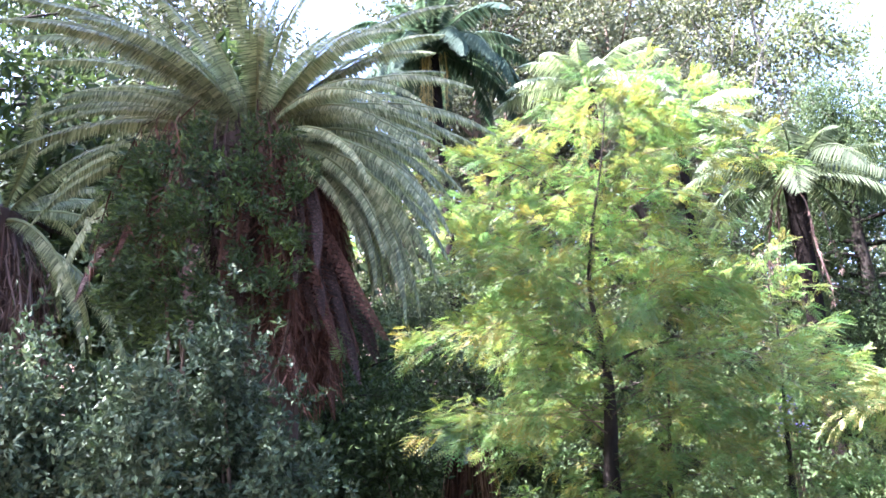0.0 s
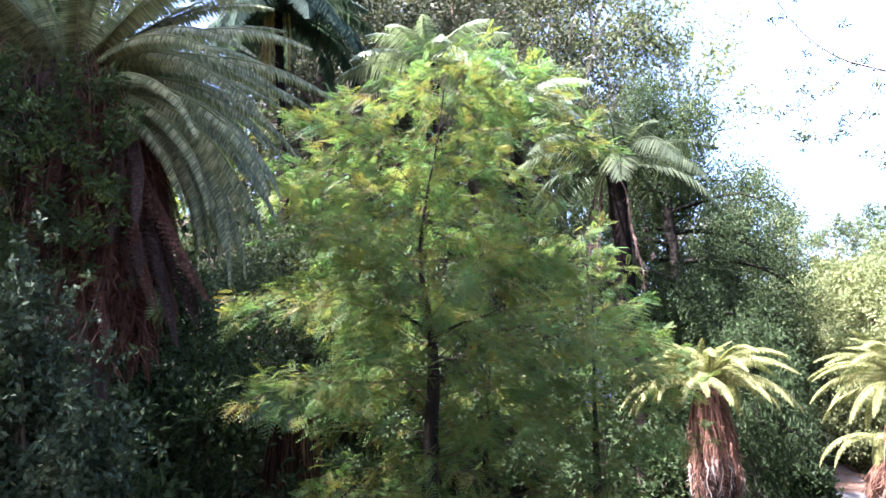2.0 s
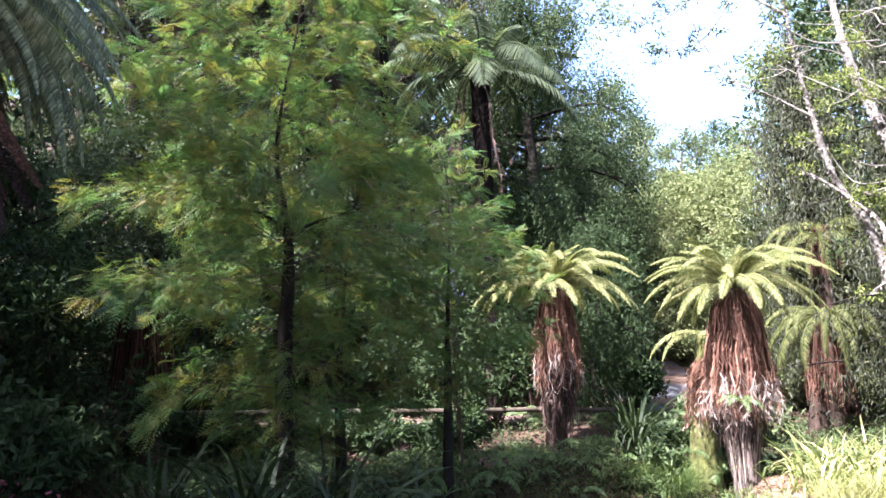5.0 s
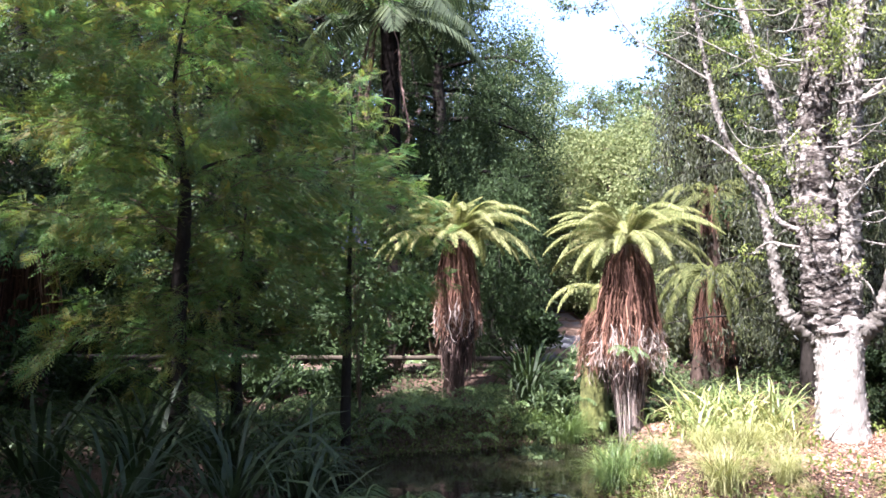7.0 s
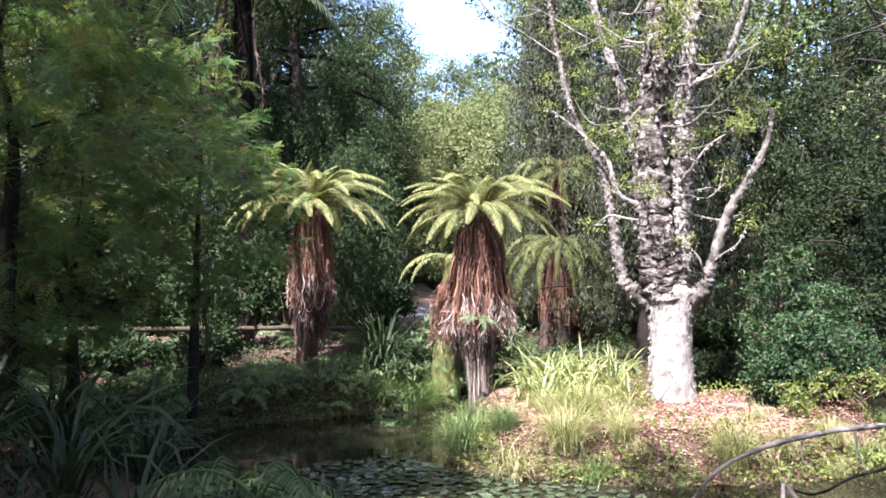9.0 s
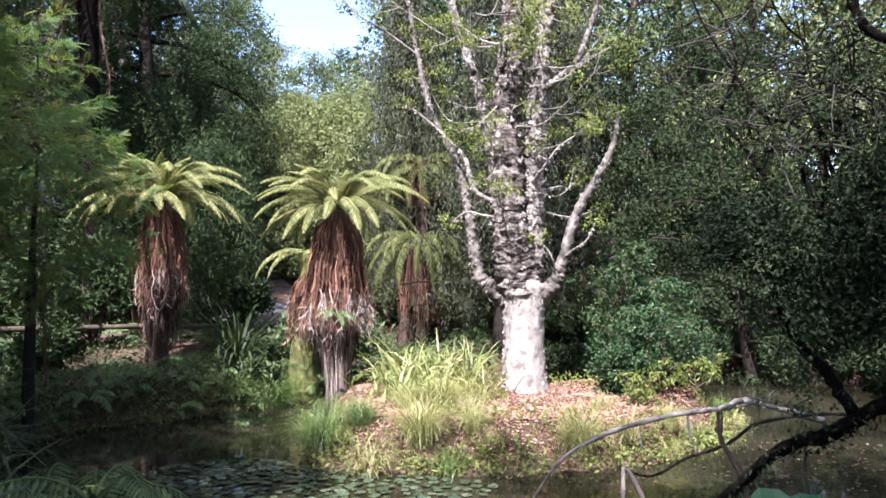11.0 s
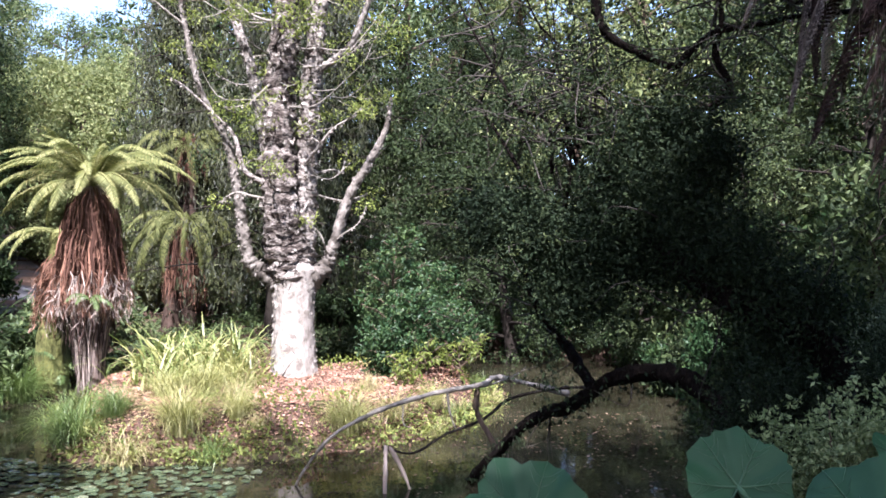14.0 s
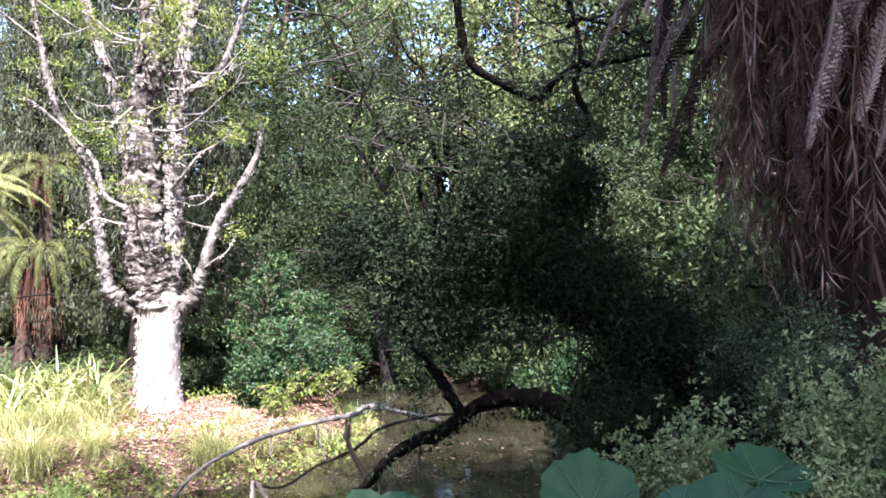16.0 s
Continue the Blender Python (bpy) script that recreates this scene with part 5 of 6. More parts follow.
        t1 = np.array([-d[1], d[0], 0]) * rng.uniform(-0.15, 0.15)
        sag = rng.uniform(-0.12, 0.08)
        small.append(([tuple(c + d * 0.1), tuple(c + d * (0.15 + l * 0.35) + t1 + np.array([0, 0, sag])), tuple(c + d * (0.15 + l * 0.7) + t1 * 0.3 + np.array([0, 0, sag + rng.uniform(-0.05, 0.1)])), tuple(c + d * (0.15 + l) - t1 + np.array([0, 0, sag + rng.uniform(0.0, 0.35)]))], rng.uniform(0.008, 0.018)))
    for pts, r in small:
        tips.append(limb(pts, r, 0.006, M["bark_grey"] if r < 0.03 else F, 6, 0.08, "twig"))
    # upper boughs that carry the leaves
    wood, crown, spray = Soup(), Soup(), Soup()
    far_ends = []
    for p in tips[3 + outer - 4:3 + outer]:
        for w in range(9):
            b = p[rng.integers(len(p) // 3, len(p))] - o
            d2 = unit(rng.standard_normal(3) + np.array([-0.3, 0.2, -0.1]))
            l2 = rng.uniform(0.15, 0.5)
            e = tube(wood, [b, b + d2 * l2 * 0.5, b + d2 * l2 + np.array([0, 0, 0.06])], 0.005, 0.002, 4, 2)
            far_ends.append(e[-1])
    leaves(spray, clump_points(rng, far_ends, 0.11, 24, 0.6), 0.06, 0.022, rng, (0, 0, 0.2), 0.4)
    child("outer_foliage", spray.mesh("outer_foliage", M["leaf_dark"]), root)
    ends = [p[-1] - o for p in tips]
    for j in range(56):
        z = rng.uniform(3.4, 8.4)
        az = j * 2.4
        l = rng.uniform(0.5, 1.5)
        d = np.array([math.cos(az), math.sin(az), rng.uniform(-0.1, 0.5)])
        c = np.array([8.5 + rng.uniform(-0.3, 0.4), 6.2 + rng.uniform(-0.3, 0.6), z]) - o
        q = tube(wood, [c, c + d * l * 0.3 - np.array([0, 0, 0.1]), c + d * l * 0.6 + rng.standard_normal(3) * 0.12, c + d * l + np.array([0, 0, 0.3])], 0.013, 0.003, 5, 4)
        for w in range(3):
            b = q[rng.integers(len(q) // 3, len(q))]
            d2 = unit(d + rng.standard_normal(3) * 0.8)
            e = tube(wood, [b, b + d2 * 0.2, b + d2 * 0.42 + np.array([0, 0, 0.06])], 0.007, 0.002, 4, 2)
            ends.append(e[-1])
    ends += [np.array(q) - o for q in ((8.1, 6.6, 3.25), (8.2, 6.5, 3.3), (7.95, 6.8, 3.3), (8.0, 6.6, 3.4), (7.9, 7.0, 4.2), (8.9, 5.7, 4.9), (8.15, 6.7, 4.6), (9.0, 5.4, 3.4))]
    leaves(crown, clump_points(rng, ends, 0.2, 70, 0.6), 0.055, 0.02, rng, (0, 0, 0.3), 0.4)
    child("twig_tangle", wood.mesh("twig_tangle", M["bark_grey"], True), root)["kind"] = "stuff"
    child("crown", crown.mesh("crown", M["lime"]), root)
    tagged(root, "old tree with pale flaking bark and upswept bare limbs", "tree")


pale_tree()

# ---- the leaning tree over the water ----


def leaning_tree():
    rng = np.random.default_rng(95)
    root = empty("leaning_tree", (5.2, -0.6, lay(5.2, -0.6)))
    o = np.array(root.location)
    # leaning limbs take the black bark, their shade put into the colour
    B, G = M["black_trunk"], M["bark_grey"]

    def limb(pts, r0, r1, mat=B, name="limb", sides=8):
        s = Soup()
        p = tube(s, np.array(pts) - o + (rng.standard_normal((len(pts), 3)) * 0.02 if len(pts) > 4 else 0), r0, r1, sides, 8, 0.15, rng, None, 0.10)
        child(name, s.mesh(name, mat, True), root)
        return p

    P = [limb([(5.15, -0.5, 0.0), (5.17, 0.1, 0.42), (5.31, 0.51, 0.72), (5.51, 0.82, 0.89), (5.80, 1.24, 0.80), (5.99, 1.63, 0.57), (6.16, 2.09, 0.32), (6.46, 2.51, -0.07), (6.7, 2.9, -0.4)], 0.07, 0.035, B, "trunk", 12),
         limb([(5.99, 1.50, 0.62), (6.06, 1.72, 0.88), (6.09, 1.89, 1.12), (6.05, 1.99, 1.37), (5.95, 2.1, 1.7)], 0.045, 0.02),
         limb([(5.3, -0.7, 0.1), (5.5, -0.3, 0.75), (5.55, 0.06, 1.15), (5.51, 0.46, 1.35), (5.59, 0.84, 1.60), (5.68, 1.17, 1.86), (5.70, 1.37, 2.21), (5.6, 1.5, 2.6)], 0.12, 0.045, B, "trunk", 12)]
    thin = [
        ([(5.55, 1.35, 3.9), (5.55, 1.35, 3.61), (5.56, 1.36, 3.23), (5.60, 1.26, 3.02), (5.66, 1.08, 2.94), (5.73, 0.90, 2.90), (5.77, 0.78, 2.98), (5.82, 0.61, 3.06), (5.89, 0.40, 3.12), (5.98, 0.14, 3.17), (5.8, -0.4, 3.0), (5.4, -0.7, 2.2)], 0.036),
        ([(5.70, 1.1, 1.9), (5.75, 0.95, 2.3), (5.77, 0.82, 2.55), (5.81, 0.69, 2.62), (5.85, 0.56, 2.74), (5.82, 0.64, 2.93), (5.81, 0.63, 3.12), (5.80, 0.65, 3.31), (5.77, 0.70, 3.61), (5.7, 0.8, 4.0)], 0.034),
        ([(5.77, 0.74, 3.38), (5.82, 0.57, 3.40), (5.88, 0.39, 3.36), (5.96, 0.18, 3.23), (6.06, -0.11, 3.31)], 0.018),
        ([(5.67, 1.73, 2.2), (5.67, 1.73, 2.54), (5.60, 1.92, 2.65), (5.54, 2.07, 2.81), (5.52, 2.12, 3.01), (5.46, 2.25, 3.29), (5.4, 2.4, 3.7)], 0.016),
        ([(5.69, 1.5, 2.2), (5.69, 1.66, 2.54), (5.70, 1.62, 2.69), (5.72, 1.54, 2.85), (5.77, 1.39, 2.93)], 0.014),
        ([(5.63, 1.9, 2.2), (5.63, 2.15, 2.55), (5.61, 2.20, 2.71), (5.62, 2.13, 2.95), (5.61, 2.14, 3.23), (5.56, 2.25, 3.47), (5.48, 2.48, 3.51)], 0.014),
        ([(5.75, 1.6, 2.4), (5.75, 1.79, 2.79), (5.77, 1.69, 2.95), (5.76, 1.71, 3.11), (5.72, 1.80, 3.27), (5.66, 1.95, 3.56)], 0.015),
        ([(5.63, 1.45, 1.75), (5.63, 1.61, 1.90), (5.63, 1.57, 2.21), (5.62, 1.59, 2.40), (5.55, 1.77, 2.48), (5.50, 1.92, 2.44)], 0.018),
        ([(5.73, 1.26, 2.3), (5.73, 1.26, 2.54), (5.70, 1.33, 2.66), (5.64, 1.48, 2.79), (5.60, 1.60, 2.85)], 0.02),
    ]
    for pts, r in thin:
        P.append(limb(pts, r, r * 0.35, B, "limb" if r > 0.03 else "twig", 7))
    # tangle of fine twigs with small leaves, thickest in the middle
    wood, crown, dense = Soup(), Soup(), Soup()
    cents = []
    for j in range(240):
        p = P[rng.integers(1, len(P))]
        b = p[rng.integers(len(p) // 4, len(p))]
        d = unit(rng.standard_normal(3) * np.array([0.8, 1, 0.8]) + np.array([0, 0.5, 0.1]))
        l = rng.uniform(0.25, 0.95)
        q = tube(wood, [b, b + d * l * 0.4 + rng.standard_normal(3) * 0.08, b + d * l * 0.75 + rng.standard_normal(3) * 0.1, b + d * l - np.array([0, 0, 0.15 * l])], 0.007, 0.002, 4, 3)
        cents += [q[-1], q[len(q) // 2], q[3 * len(q) // 4]]
    leaves(crown, clump_points(rng, cents, 0.10, 28, 0.8), 0.032, 0.014, rng, (0, 0, -0.2))
    # creeper clumps; the low ones stand for the shade under the limb
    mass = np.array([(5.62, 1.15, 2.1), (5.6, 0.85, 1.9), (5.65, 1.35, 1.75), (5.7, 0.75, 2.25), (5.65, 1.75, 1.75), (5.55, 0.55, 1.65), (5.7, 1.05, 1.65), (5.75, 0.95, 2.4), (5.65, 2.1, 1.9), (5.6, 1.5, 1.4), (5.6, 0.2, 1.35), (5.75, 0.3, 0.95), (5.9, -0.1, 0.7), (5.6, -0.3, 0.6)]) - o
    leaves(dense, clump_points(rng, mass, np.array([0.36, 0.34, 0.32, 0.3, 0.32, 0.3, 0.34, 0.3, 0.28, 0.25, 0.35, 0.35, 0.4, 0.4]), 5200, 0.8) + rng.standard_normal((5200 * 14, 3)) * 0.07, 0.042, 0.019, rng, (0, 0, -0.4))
    # scraps of creeper and short stubs that roughen the trunks
    for p in (P[0], P[2]):
        i = rng.integers(0, len(p), 900)
        leaves(dense, p[i] + rng.standard_normal((900, 3)) * np.array([0.06, 0.06, 0.05]) - np.array([0, 0, 0.03]), 0.045, 0.02, rng, (0, 0, -0.8))
        for j in range(14):
            b = p[rng.integers(2, len(p) - 2)]
            tube(wood, [b, b - np.array([0, 0, rng.uniform(0.1, 0.3)]) + rng.standard_normal(3) * 0.05, b - np.array([0, 0, rng.uniform(0.25, 0.5)]) + rng.standard_normal(3) * 0.1], 0.007, 0.002, 4, 3)
    hang = []
    for j in range(90):
        c = mass[rng.integers(len(mass))] + rng.standard_normal(3) * np.array([0.15, 0.3, 0.1])
        l = rng.uniform(0.3, 0.8)
        hang.append(c - np.array([0, 0, 1]) * rng.uniform(0, l, (30, 1)) + rng.standard_normal((30, 3)) * 0.03)
    leaves(dense, np.concatenate(hang), 0.04, 0.018, rng, (0, 0, -0.9))
    child("twig_tangle", wood.mesh("twig_tangle", M["bark_twig"], True), root)["kind"] = "stuff"
    child("foliage", crown.mesh("foliage", M["leaf_under"]), root)
    child("creeper", dense.mesh("creeper", M["leaf_black_shade"]), root, None, "dense creeper hanging in curtains, deep shade put into its colour")
    tagged(root, "leaning tree over the water, smothered in shade-coloured creeper", "tree")


leaning_tree()


def fallen_branch():
    rng = np.random.default_rng(96)
    root = empty("fallen_branch", (6.7, 2.9, WATER))
    o = np.array(root.location)
    for n, pts, r0, r1, mat in [
        # greyer bark on the first limb: light on its outer end put into the colour
        ("limb", [(7.5, 2.2, 0.35), (7.03, 2.62, 0.55), (6.79, 2.72, 0.45), (6.50, 2.94, 0.47), (6.20, 3.20, 0.36), (6.02, 3.44, 0.29), (5.84, 3.68, 0.11), (5.77, 3.89, -0.12), (5.72, 4.0, -0.4)], 0.03, 0.010, M["bark_grey"]),
        ("limb", [(5.98, 3.26, 0.05), (6.25, 3.11, 0.0), (6.51, 2.95, 0.07), (6.78, 2.77, 0.17), (7.05, 2.57, 0.32), (7.26, 2.2, 0.42), (7.3, 1.9, 0.45)], 0.010, 0.015, M["bark_dark"]),
        ("spur", [(6.72, 2.76, 0.46), (6.67, 2.74, 0.24), (6.67, 2.6, 0.02), (6.7, 2.5, -0.4)], 0.026, 0.02, M["bark_brown"]),
        ("spur", [(6.0, 3.24, 0.06), (5.95, 3.22, -0.1), (5.92, 3.2, -0.4)], 0.02, 0.016, M["dead_pale"]),
        ("spur", [(6.02, 3.22, 0.05), (6.10, 3.12, -0.12), (6.14, 3.05, -0.4)], 0.017, 0.014, M["dead_pale"]),
        ("spur", [(6.5, 2.94, 0.47), (6.48, 2.9, 0.3), (6.5, 2.86, 0.15)], 0.01, 0.006, M["bark_grey"]),
        ("spur", [(6.2, 3.2, 0.36), (6.16, 3.16, 0.26), (6.2, 3.1, 0.18)], 0.008, 0.004, M["bark_grey"]),
        ("spur", [(6.85, 2.7, 0.48), (6.95, 2.55, 0.6), (7.0, 2.42, 0.64)], 0.01, 0.004, M["bark_grey"]),
    ]:
        s = Soup()
        q = np.array(pts) - o
        q[1:-1] += rng.standard_normal((len(q) - 2, 3)) * 0.03
        tube(s, q, r0, r1, 7, 6, 0.16, rng, None, 0.12)
        child(n, s.mesh(n, mat, True), root)
    tagged(root, "fallen dead branch reaching out of the water", "branch")


fallen_branch()

# ---- rail along the path ----


def log_rail():
    rng = np.random.default_rng(97)
    line = np.array([(-7.5, 15.2, 0), (-0.9, 13.9, 0), (3.0, 12.9, 0), (6.36, 11.95, 0), (7.6, 11.55, 0)])
    line[:, 2] = [0.98, 0.92, 0.82, 0.74, 0.70]
    root = empty("log_rail", tuple(line[2]))
    for a, b in zip(line[:-1], line[1:]):
        s = Soup()
        tube(s, np.array([a, (a + b) / 2 + np.array([0, 0, -0.01]), b]) - line[2], 0.045, 0.04, 10, 6, 0.03, rng)
        child("rail", s.mesh("rail", M["rail"], True), root)
    for f in np.arange(0.02, 1.0, 0.16):
        p = np.array([np.interp(f * (len(line) - 1), np.arange(len(line)), line[:, k]) for k in range(3)])
        s = Soup()
        g = lay(p[0], p[1])
        tube(s, np.array([(p[0], p[1], g - 0.15), (p[0], p[1], p[2] - 0.02)]) - line[2], 0.05, 0.045, 9, 2, 0.03, rng)
        child("post", s.mesh("post", M["rail"], True), root)
    tagged(root, "low log rail on short posts beside the footpath", "railing")


log_rail()

# ---- bushes ----
shrub("clipped_bush", 101, (-1.8, 3.2, lay(-1.8, 3.2)), (0.95, 0.7, 1.12), 90000, (0.034, 0.017), M["leaf_shrub"], M["bark_brown"], "dense bush of small grey-green leaves", twigs=40, lobes=34, group="near bushes", rosette=12)
shrub("clipped_bush", 102, (-1.15, 3.2, lay(-1.15, 3.2)), (0.5, 0.5, 1.1), 60000, (0.034, 0.017), M["leaf_shrub"], M["bark_brown"], "lower bush of small grey-green leaves", twigs=30, lobes=26, group="near bushes", rosette=12)
shrub("clipped_bush", 103, (-0.86, 3.4, lay(-0.86, 3.4)), (0.4, 0.45, 1.14), 52000, (0.034, 0.017), M["leaf_shrub"], M["bark_brown"], "rounded bush of small grey-green leaves against the fern", twigs=30, lobes=30, group="near bushes", rosette=12)
for k, (x, y, h, w) in enumerate([(8.95, 5.0, 0.55, 0.34), (9.3, 4.85, 0.95, 0.45), (9.85, 4.75, 0.75, 0.5), (9.75, 5.4, 1.7, 0.6), (10.25, 5.2, 1.25, 0.55), (10.6, 4.95, 0.8, 0.45), (10.7, 5.7, 1.7, 0.55)]):
    t = broadleaf("glossy_shrub", 150 + k, h, 0.03, w, 0.04, 16, (0.07 - 0.006 * (k % 3), 0.032), 15, 0.13, M["bark_brown"], M["leaf_glossy"], up=0.75, droop=0.2, subs=5)
    t.location = (x, y, lay(x, y))
    tagged(t, "glossy green shrub beside the pale tree", "shrub", "islet shrubs")
for k, (x, y, h, w) in enumerate([(9.1, 4.55, 0.4, 0.3), (9.6, 4.35, 0.45, 0.34), (10.2, 4.6, 0.4, 0.34), (8.5, 4.5, 0.3, 0.26)]):
    t = broadleaf("low_shrub", 160 + k, h, 0.012, w, 0.05, 9, (0.075, 0.026), 4, 0.08, M["bark_brown"], M["lime"], up=0.9, droop=0.3)
    t.location = (x, y, lay(x, y))
    tagged(t, "low yellow-green leafy plant on the sunlit islet", "shrub", "islet plants")
shrub("pale_shrub", 105, (3.42, -0.15, lay(3.42, -0.15)), (0.28, 0.34, 0.5), 30000, (0.02, 0.011), M["leaf_grey"], M["bark_brown"], "bushy shrub with small pale-edged leaves", twigs=60, lobes=26, rosette=8)
shrub("pale_shrub", 106, (3.35, -0.85, lay(3.35, -0.85)), (0.5, 0.45, 0.64), 44000, (0.021, 0.011), M["leaf_grey"], M["bark_brown"], "small-leaved shrub beneath the fern curtain", twigs=50, lobes=26, rosette=8)
shrub("shade_shrub", 107, (4.6, 0.0, lay(4.6, 0.0)), (0.5, 0.55, 0.6), 26000, (0.03, 0.014), M["leaf_black_shade"], M["bark_dark"], "small-leaved shrub, bank shade put into its leaf colour", twigs=40, lobes=16)
shrub("shade_shrub", 108, (4.2, -0.75, lay(4.2, -0.75)), (0.5, 0.5, 0.68), 30000, (0.028, 0.013), M["leaf_shrub"], M["bark_dark"], "grey-green small-leaved shrub below the fern curtain", twigs=40, lobes=16)
shrub("shade_shrub", 109, (5.0, -0.75, lay(5.0, -0.75)), (0.5, 0.55, 0.72), 30000, (0.028, 0.013), M["leaf_shrub"], M["bark_dark"], "grey-green small-leaved shrub under the leaning tree", twigs=40, lobes=16)
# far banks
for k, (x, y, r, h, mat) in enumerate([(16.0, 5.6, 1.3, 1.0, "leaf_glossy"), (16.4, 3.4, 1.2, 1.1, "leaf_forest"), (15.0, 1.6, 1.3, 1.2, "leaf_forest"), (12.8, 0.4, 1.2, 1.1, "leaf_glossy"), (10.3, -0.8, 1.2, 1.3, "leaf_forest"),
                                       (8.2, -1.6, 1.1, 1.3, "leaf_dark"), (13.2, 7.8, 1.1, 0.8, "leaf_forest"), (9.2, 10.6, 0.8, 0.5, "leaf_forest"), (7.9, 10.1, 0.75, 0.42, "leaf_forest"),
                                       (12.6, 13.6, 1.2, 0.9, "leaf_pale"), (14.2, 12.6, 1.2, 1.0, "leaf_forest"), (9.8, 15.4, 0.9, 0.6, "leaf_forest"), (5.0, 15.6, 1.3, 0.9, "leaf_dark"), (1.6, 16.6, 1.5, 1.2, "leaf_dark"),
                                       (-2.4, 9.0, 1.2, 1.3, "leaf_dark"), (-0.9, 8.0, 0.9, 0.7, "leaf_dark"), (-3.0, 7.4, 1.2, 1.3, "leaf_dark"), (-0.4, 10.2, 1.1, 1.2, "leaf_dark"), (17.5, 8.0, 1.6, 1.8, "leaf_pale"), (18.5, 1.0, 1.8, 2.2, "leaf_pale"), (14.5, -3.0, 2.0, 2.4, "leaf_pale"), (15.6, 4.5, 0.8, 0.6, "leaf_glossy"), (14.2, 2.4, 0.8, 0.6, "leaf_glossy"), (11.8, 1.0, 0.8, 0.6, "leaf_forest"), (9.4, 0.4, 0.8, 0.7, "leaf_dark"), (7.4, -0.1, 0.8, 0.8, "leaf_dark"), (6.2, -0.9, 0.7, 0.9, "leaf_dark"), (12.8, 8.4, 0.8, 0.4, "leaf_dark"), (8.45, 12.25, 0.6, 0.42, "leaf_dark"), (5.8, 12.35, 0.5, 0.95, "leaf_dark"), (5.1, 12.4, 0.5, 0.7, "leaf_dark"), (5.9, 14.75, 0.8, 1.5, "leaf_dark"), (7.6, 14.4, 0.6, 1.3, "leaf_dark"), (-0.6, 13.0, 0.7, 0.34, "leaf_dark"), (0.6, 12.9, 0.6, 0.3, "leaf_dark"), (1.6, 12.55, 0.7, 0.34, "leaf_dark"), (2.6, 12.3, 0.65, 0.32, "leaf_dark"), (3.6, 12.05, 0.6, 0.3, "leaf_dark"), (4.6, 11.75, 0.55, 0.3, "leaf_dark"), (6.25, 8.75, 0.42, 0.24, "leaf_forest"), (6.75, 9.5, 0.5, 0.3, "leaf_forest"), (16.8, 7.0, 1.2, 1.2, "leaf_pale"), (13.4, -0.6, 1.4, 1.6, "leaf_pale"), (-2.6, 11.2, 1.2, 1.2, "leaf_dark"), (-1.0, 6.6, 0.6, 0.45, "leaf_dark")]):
    # leaf colour carries the light: dark for shaded shrubs, pale for sunlit ones
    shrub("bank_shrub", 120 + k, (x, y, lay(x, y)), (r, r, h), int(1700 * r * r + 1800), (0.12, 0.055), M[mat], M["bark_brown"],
          {"leaf_dark": "dark-leaved shrub, shade put into its leaf colour", "leaf_glossy": "glossy green shrub on the bank", "leaf_forest": "mid-green shrub on the bank", "leaf_pale": "yellow-green shrub on the slope, sunlight put into its colour"}[mat], twigs=14, lobes=10, group="bank shrubs")

# low growth that hides the waterline
low = [shrub("shore_shrub", 170, (0, 0, 0), (0.6, 0.6, 0.36), 2300, (0.10, 0.045), M["leaf_under"], M["bark_brown"], "low green shrub overhanging the water", twigs=8, lobes=10, group="shore shrubs"),
       shrub("shore_shrub", 171, (0, 0, 0), (0.55, 0.55, 0.42), 2300, (0.09, 0.04), M["leaf_glossy"], M["bark_brown"], "low glossy shrub overhanging the water", twigs=8, lobes=10, group="shore shrubs")]
for k, (x, y) in enumerate([(12.0, 7.7), (12.6, 7.4), (13.4, 6.9), (14.3, 6.3), (15.0, 5.6), (15.3, 4.9), (15.0, 4.1), (14.5, 3.3), (13.7, 2.8), (12.8, 2.4), (11.8, 1.9), (10.8, 1.4), (9.8, 1.1), (8.8, 0.8), (7.8, 0.5), (6.8, 0.3)]):
    m = pose(x, y, lay(x, y) - 0.05, 0, 0, 37 * k) @ Matrix.Diagonal((1, 1, 1 + 0.25 * (k % 3), 1))
    if k < 2:
        low[k].matrix_basis = m
    else:
        copy_thing(low[k % 2], m).matrix_basis = m

# pink and blue flower heads in the shade
for nm, mat, x, y, z, n in [("pink_flowers", "flower_pink", -0.62, 6.9, 0.62, 60), ("blue_flowers", "flower_blue", 4.35, 10.35, 2.55, 70)]:
    rng = np.random.default_rng(int(x * 100) % 97 + 3)
    root = empty(nm, (x, y, lay(x, y)))
    for j in range(9):
        tip = np.array([rng.uniform(-0.25, 0.25), rng.uniform(-0.2, 0.2), z - lay(x, y) + rng.uniform(-0.25, 0.25)])
        st, fl = Soup(), Soup()
        tube(st, [(0, 0, 0), tip * 0.6, tip], 0.008, 0.003, 4, 3)
        leaves(fl, tip + rng.standard_normal((n // 6, 3)) * 0.04, 0.05, 0.03, rng)
        stem = child("stem", st.mesh("stem", M["bark_brown"], True), root)
        child("bloom", fl.mesh("bloom", M[mat]), stem)
    tagged(root, "cluster of small %s blooms on thin stems" % nm.split("_")[0], "flowers")

# ---- strap-leaved plants and sedges ----
BLADES = [strap_clump(210 + k, 1, 1.35, 0.034, M["strap"], 0.55 + 0.16 * k, 0.5, "blade", 0.0) for k in range(8)]


def flax_clump(seed, n):
    rng = np.random.default_rng(seed)
    root = empty("flax_clump")
    for j in range(n):
        k = rng.uniform(0.7, 1.15)
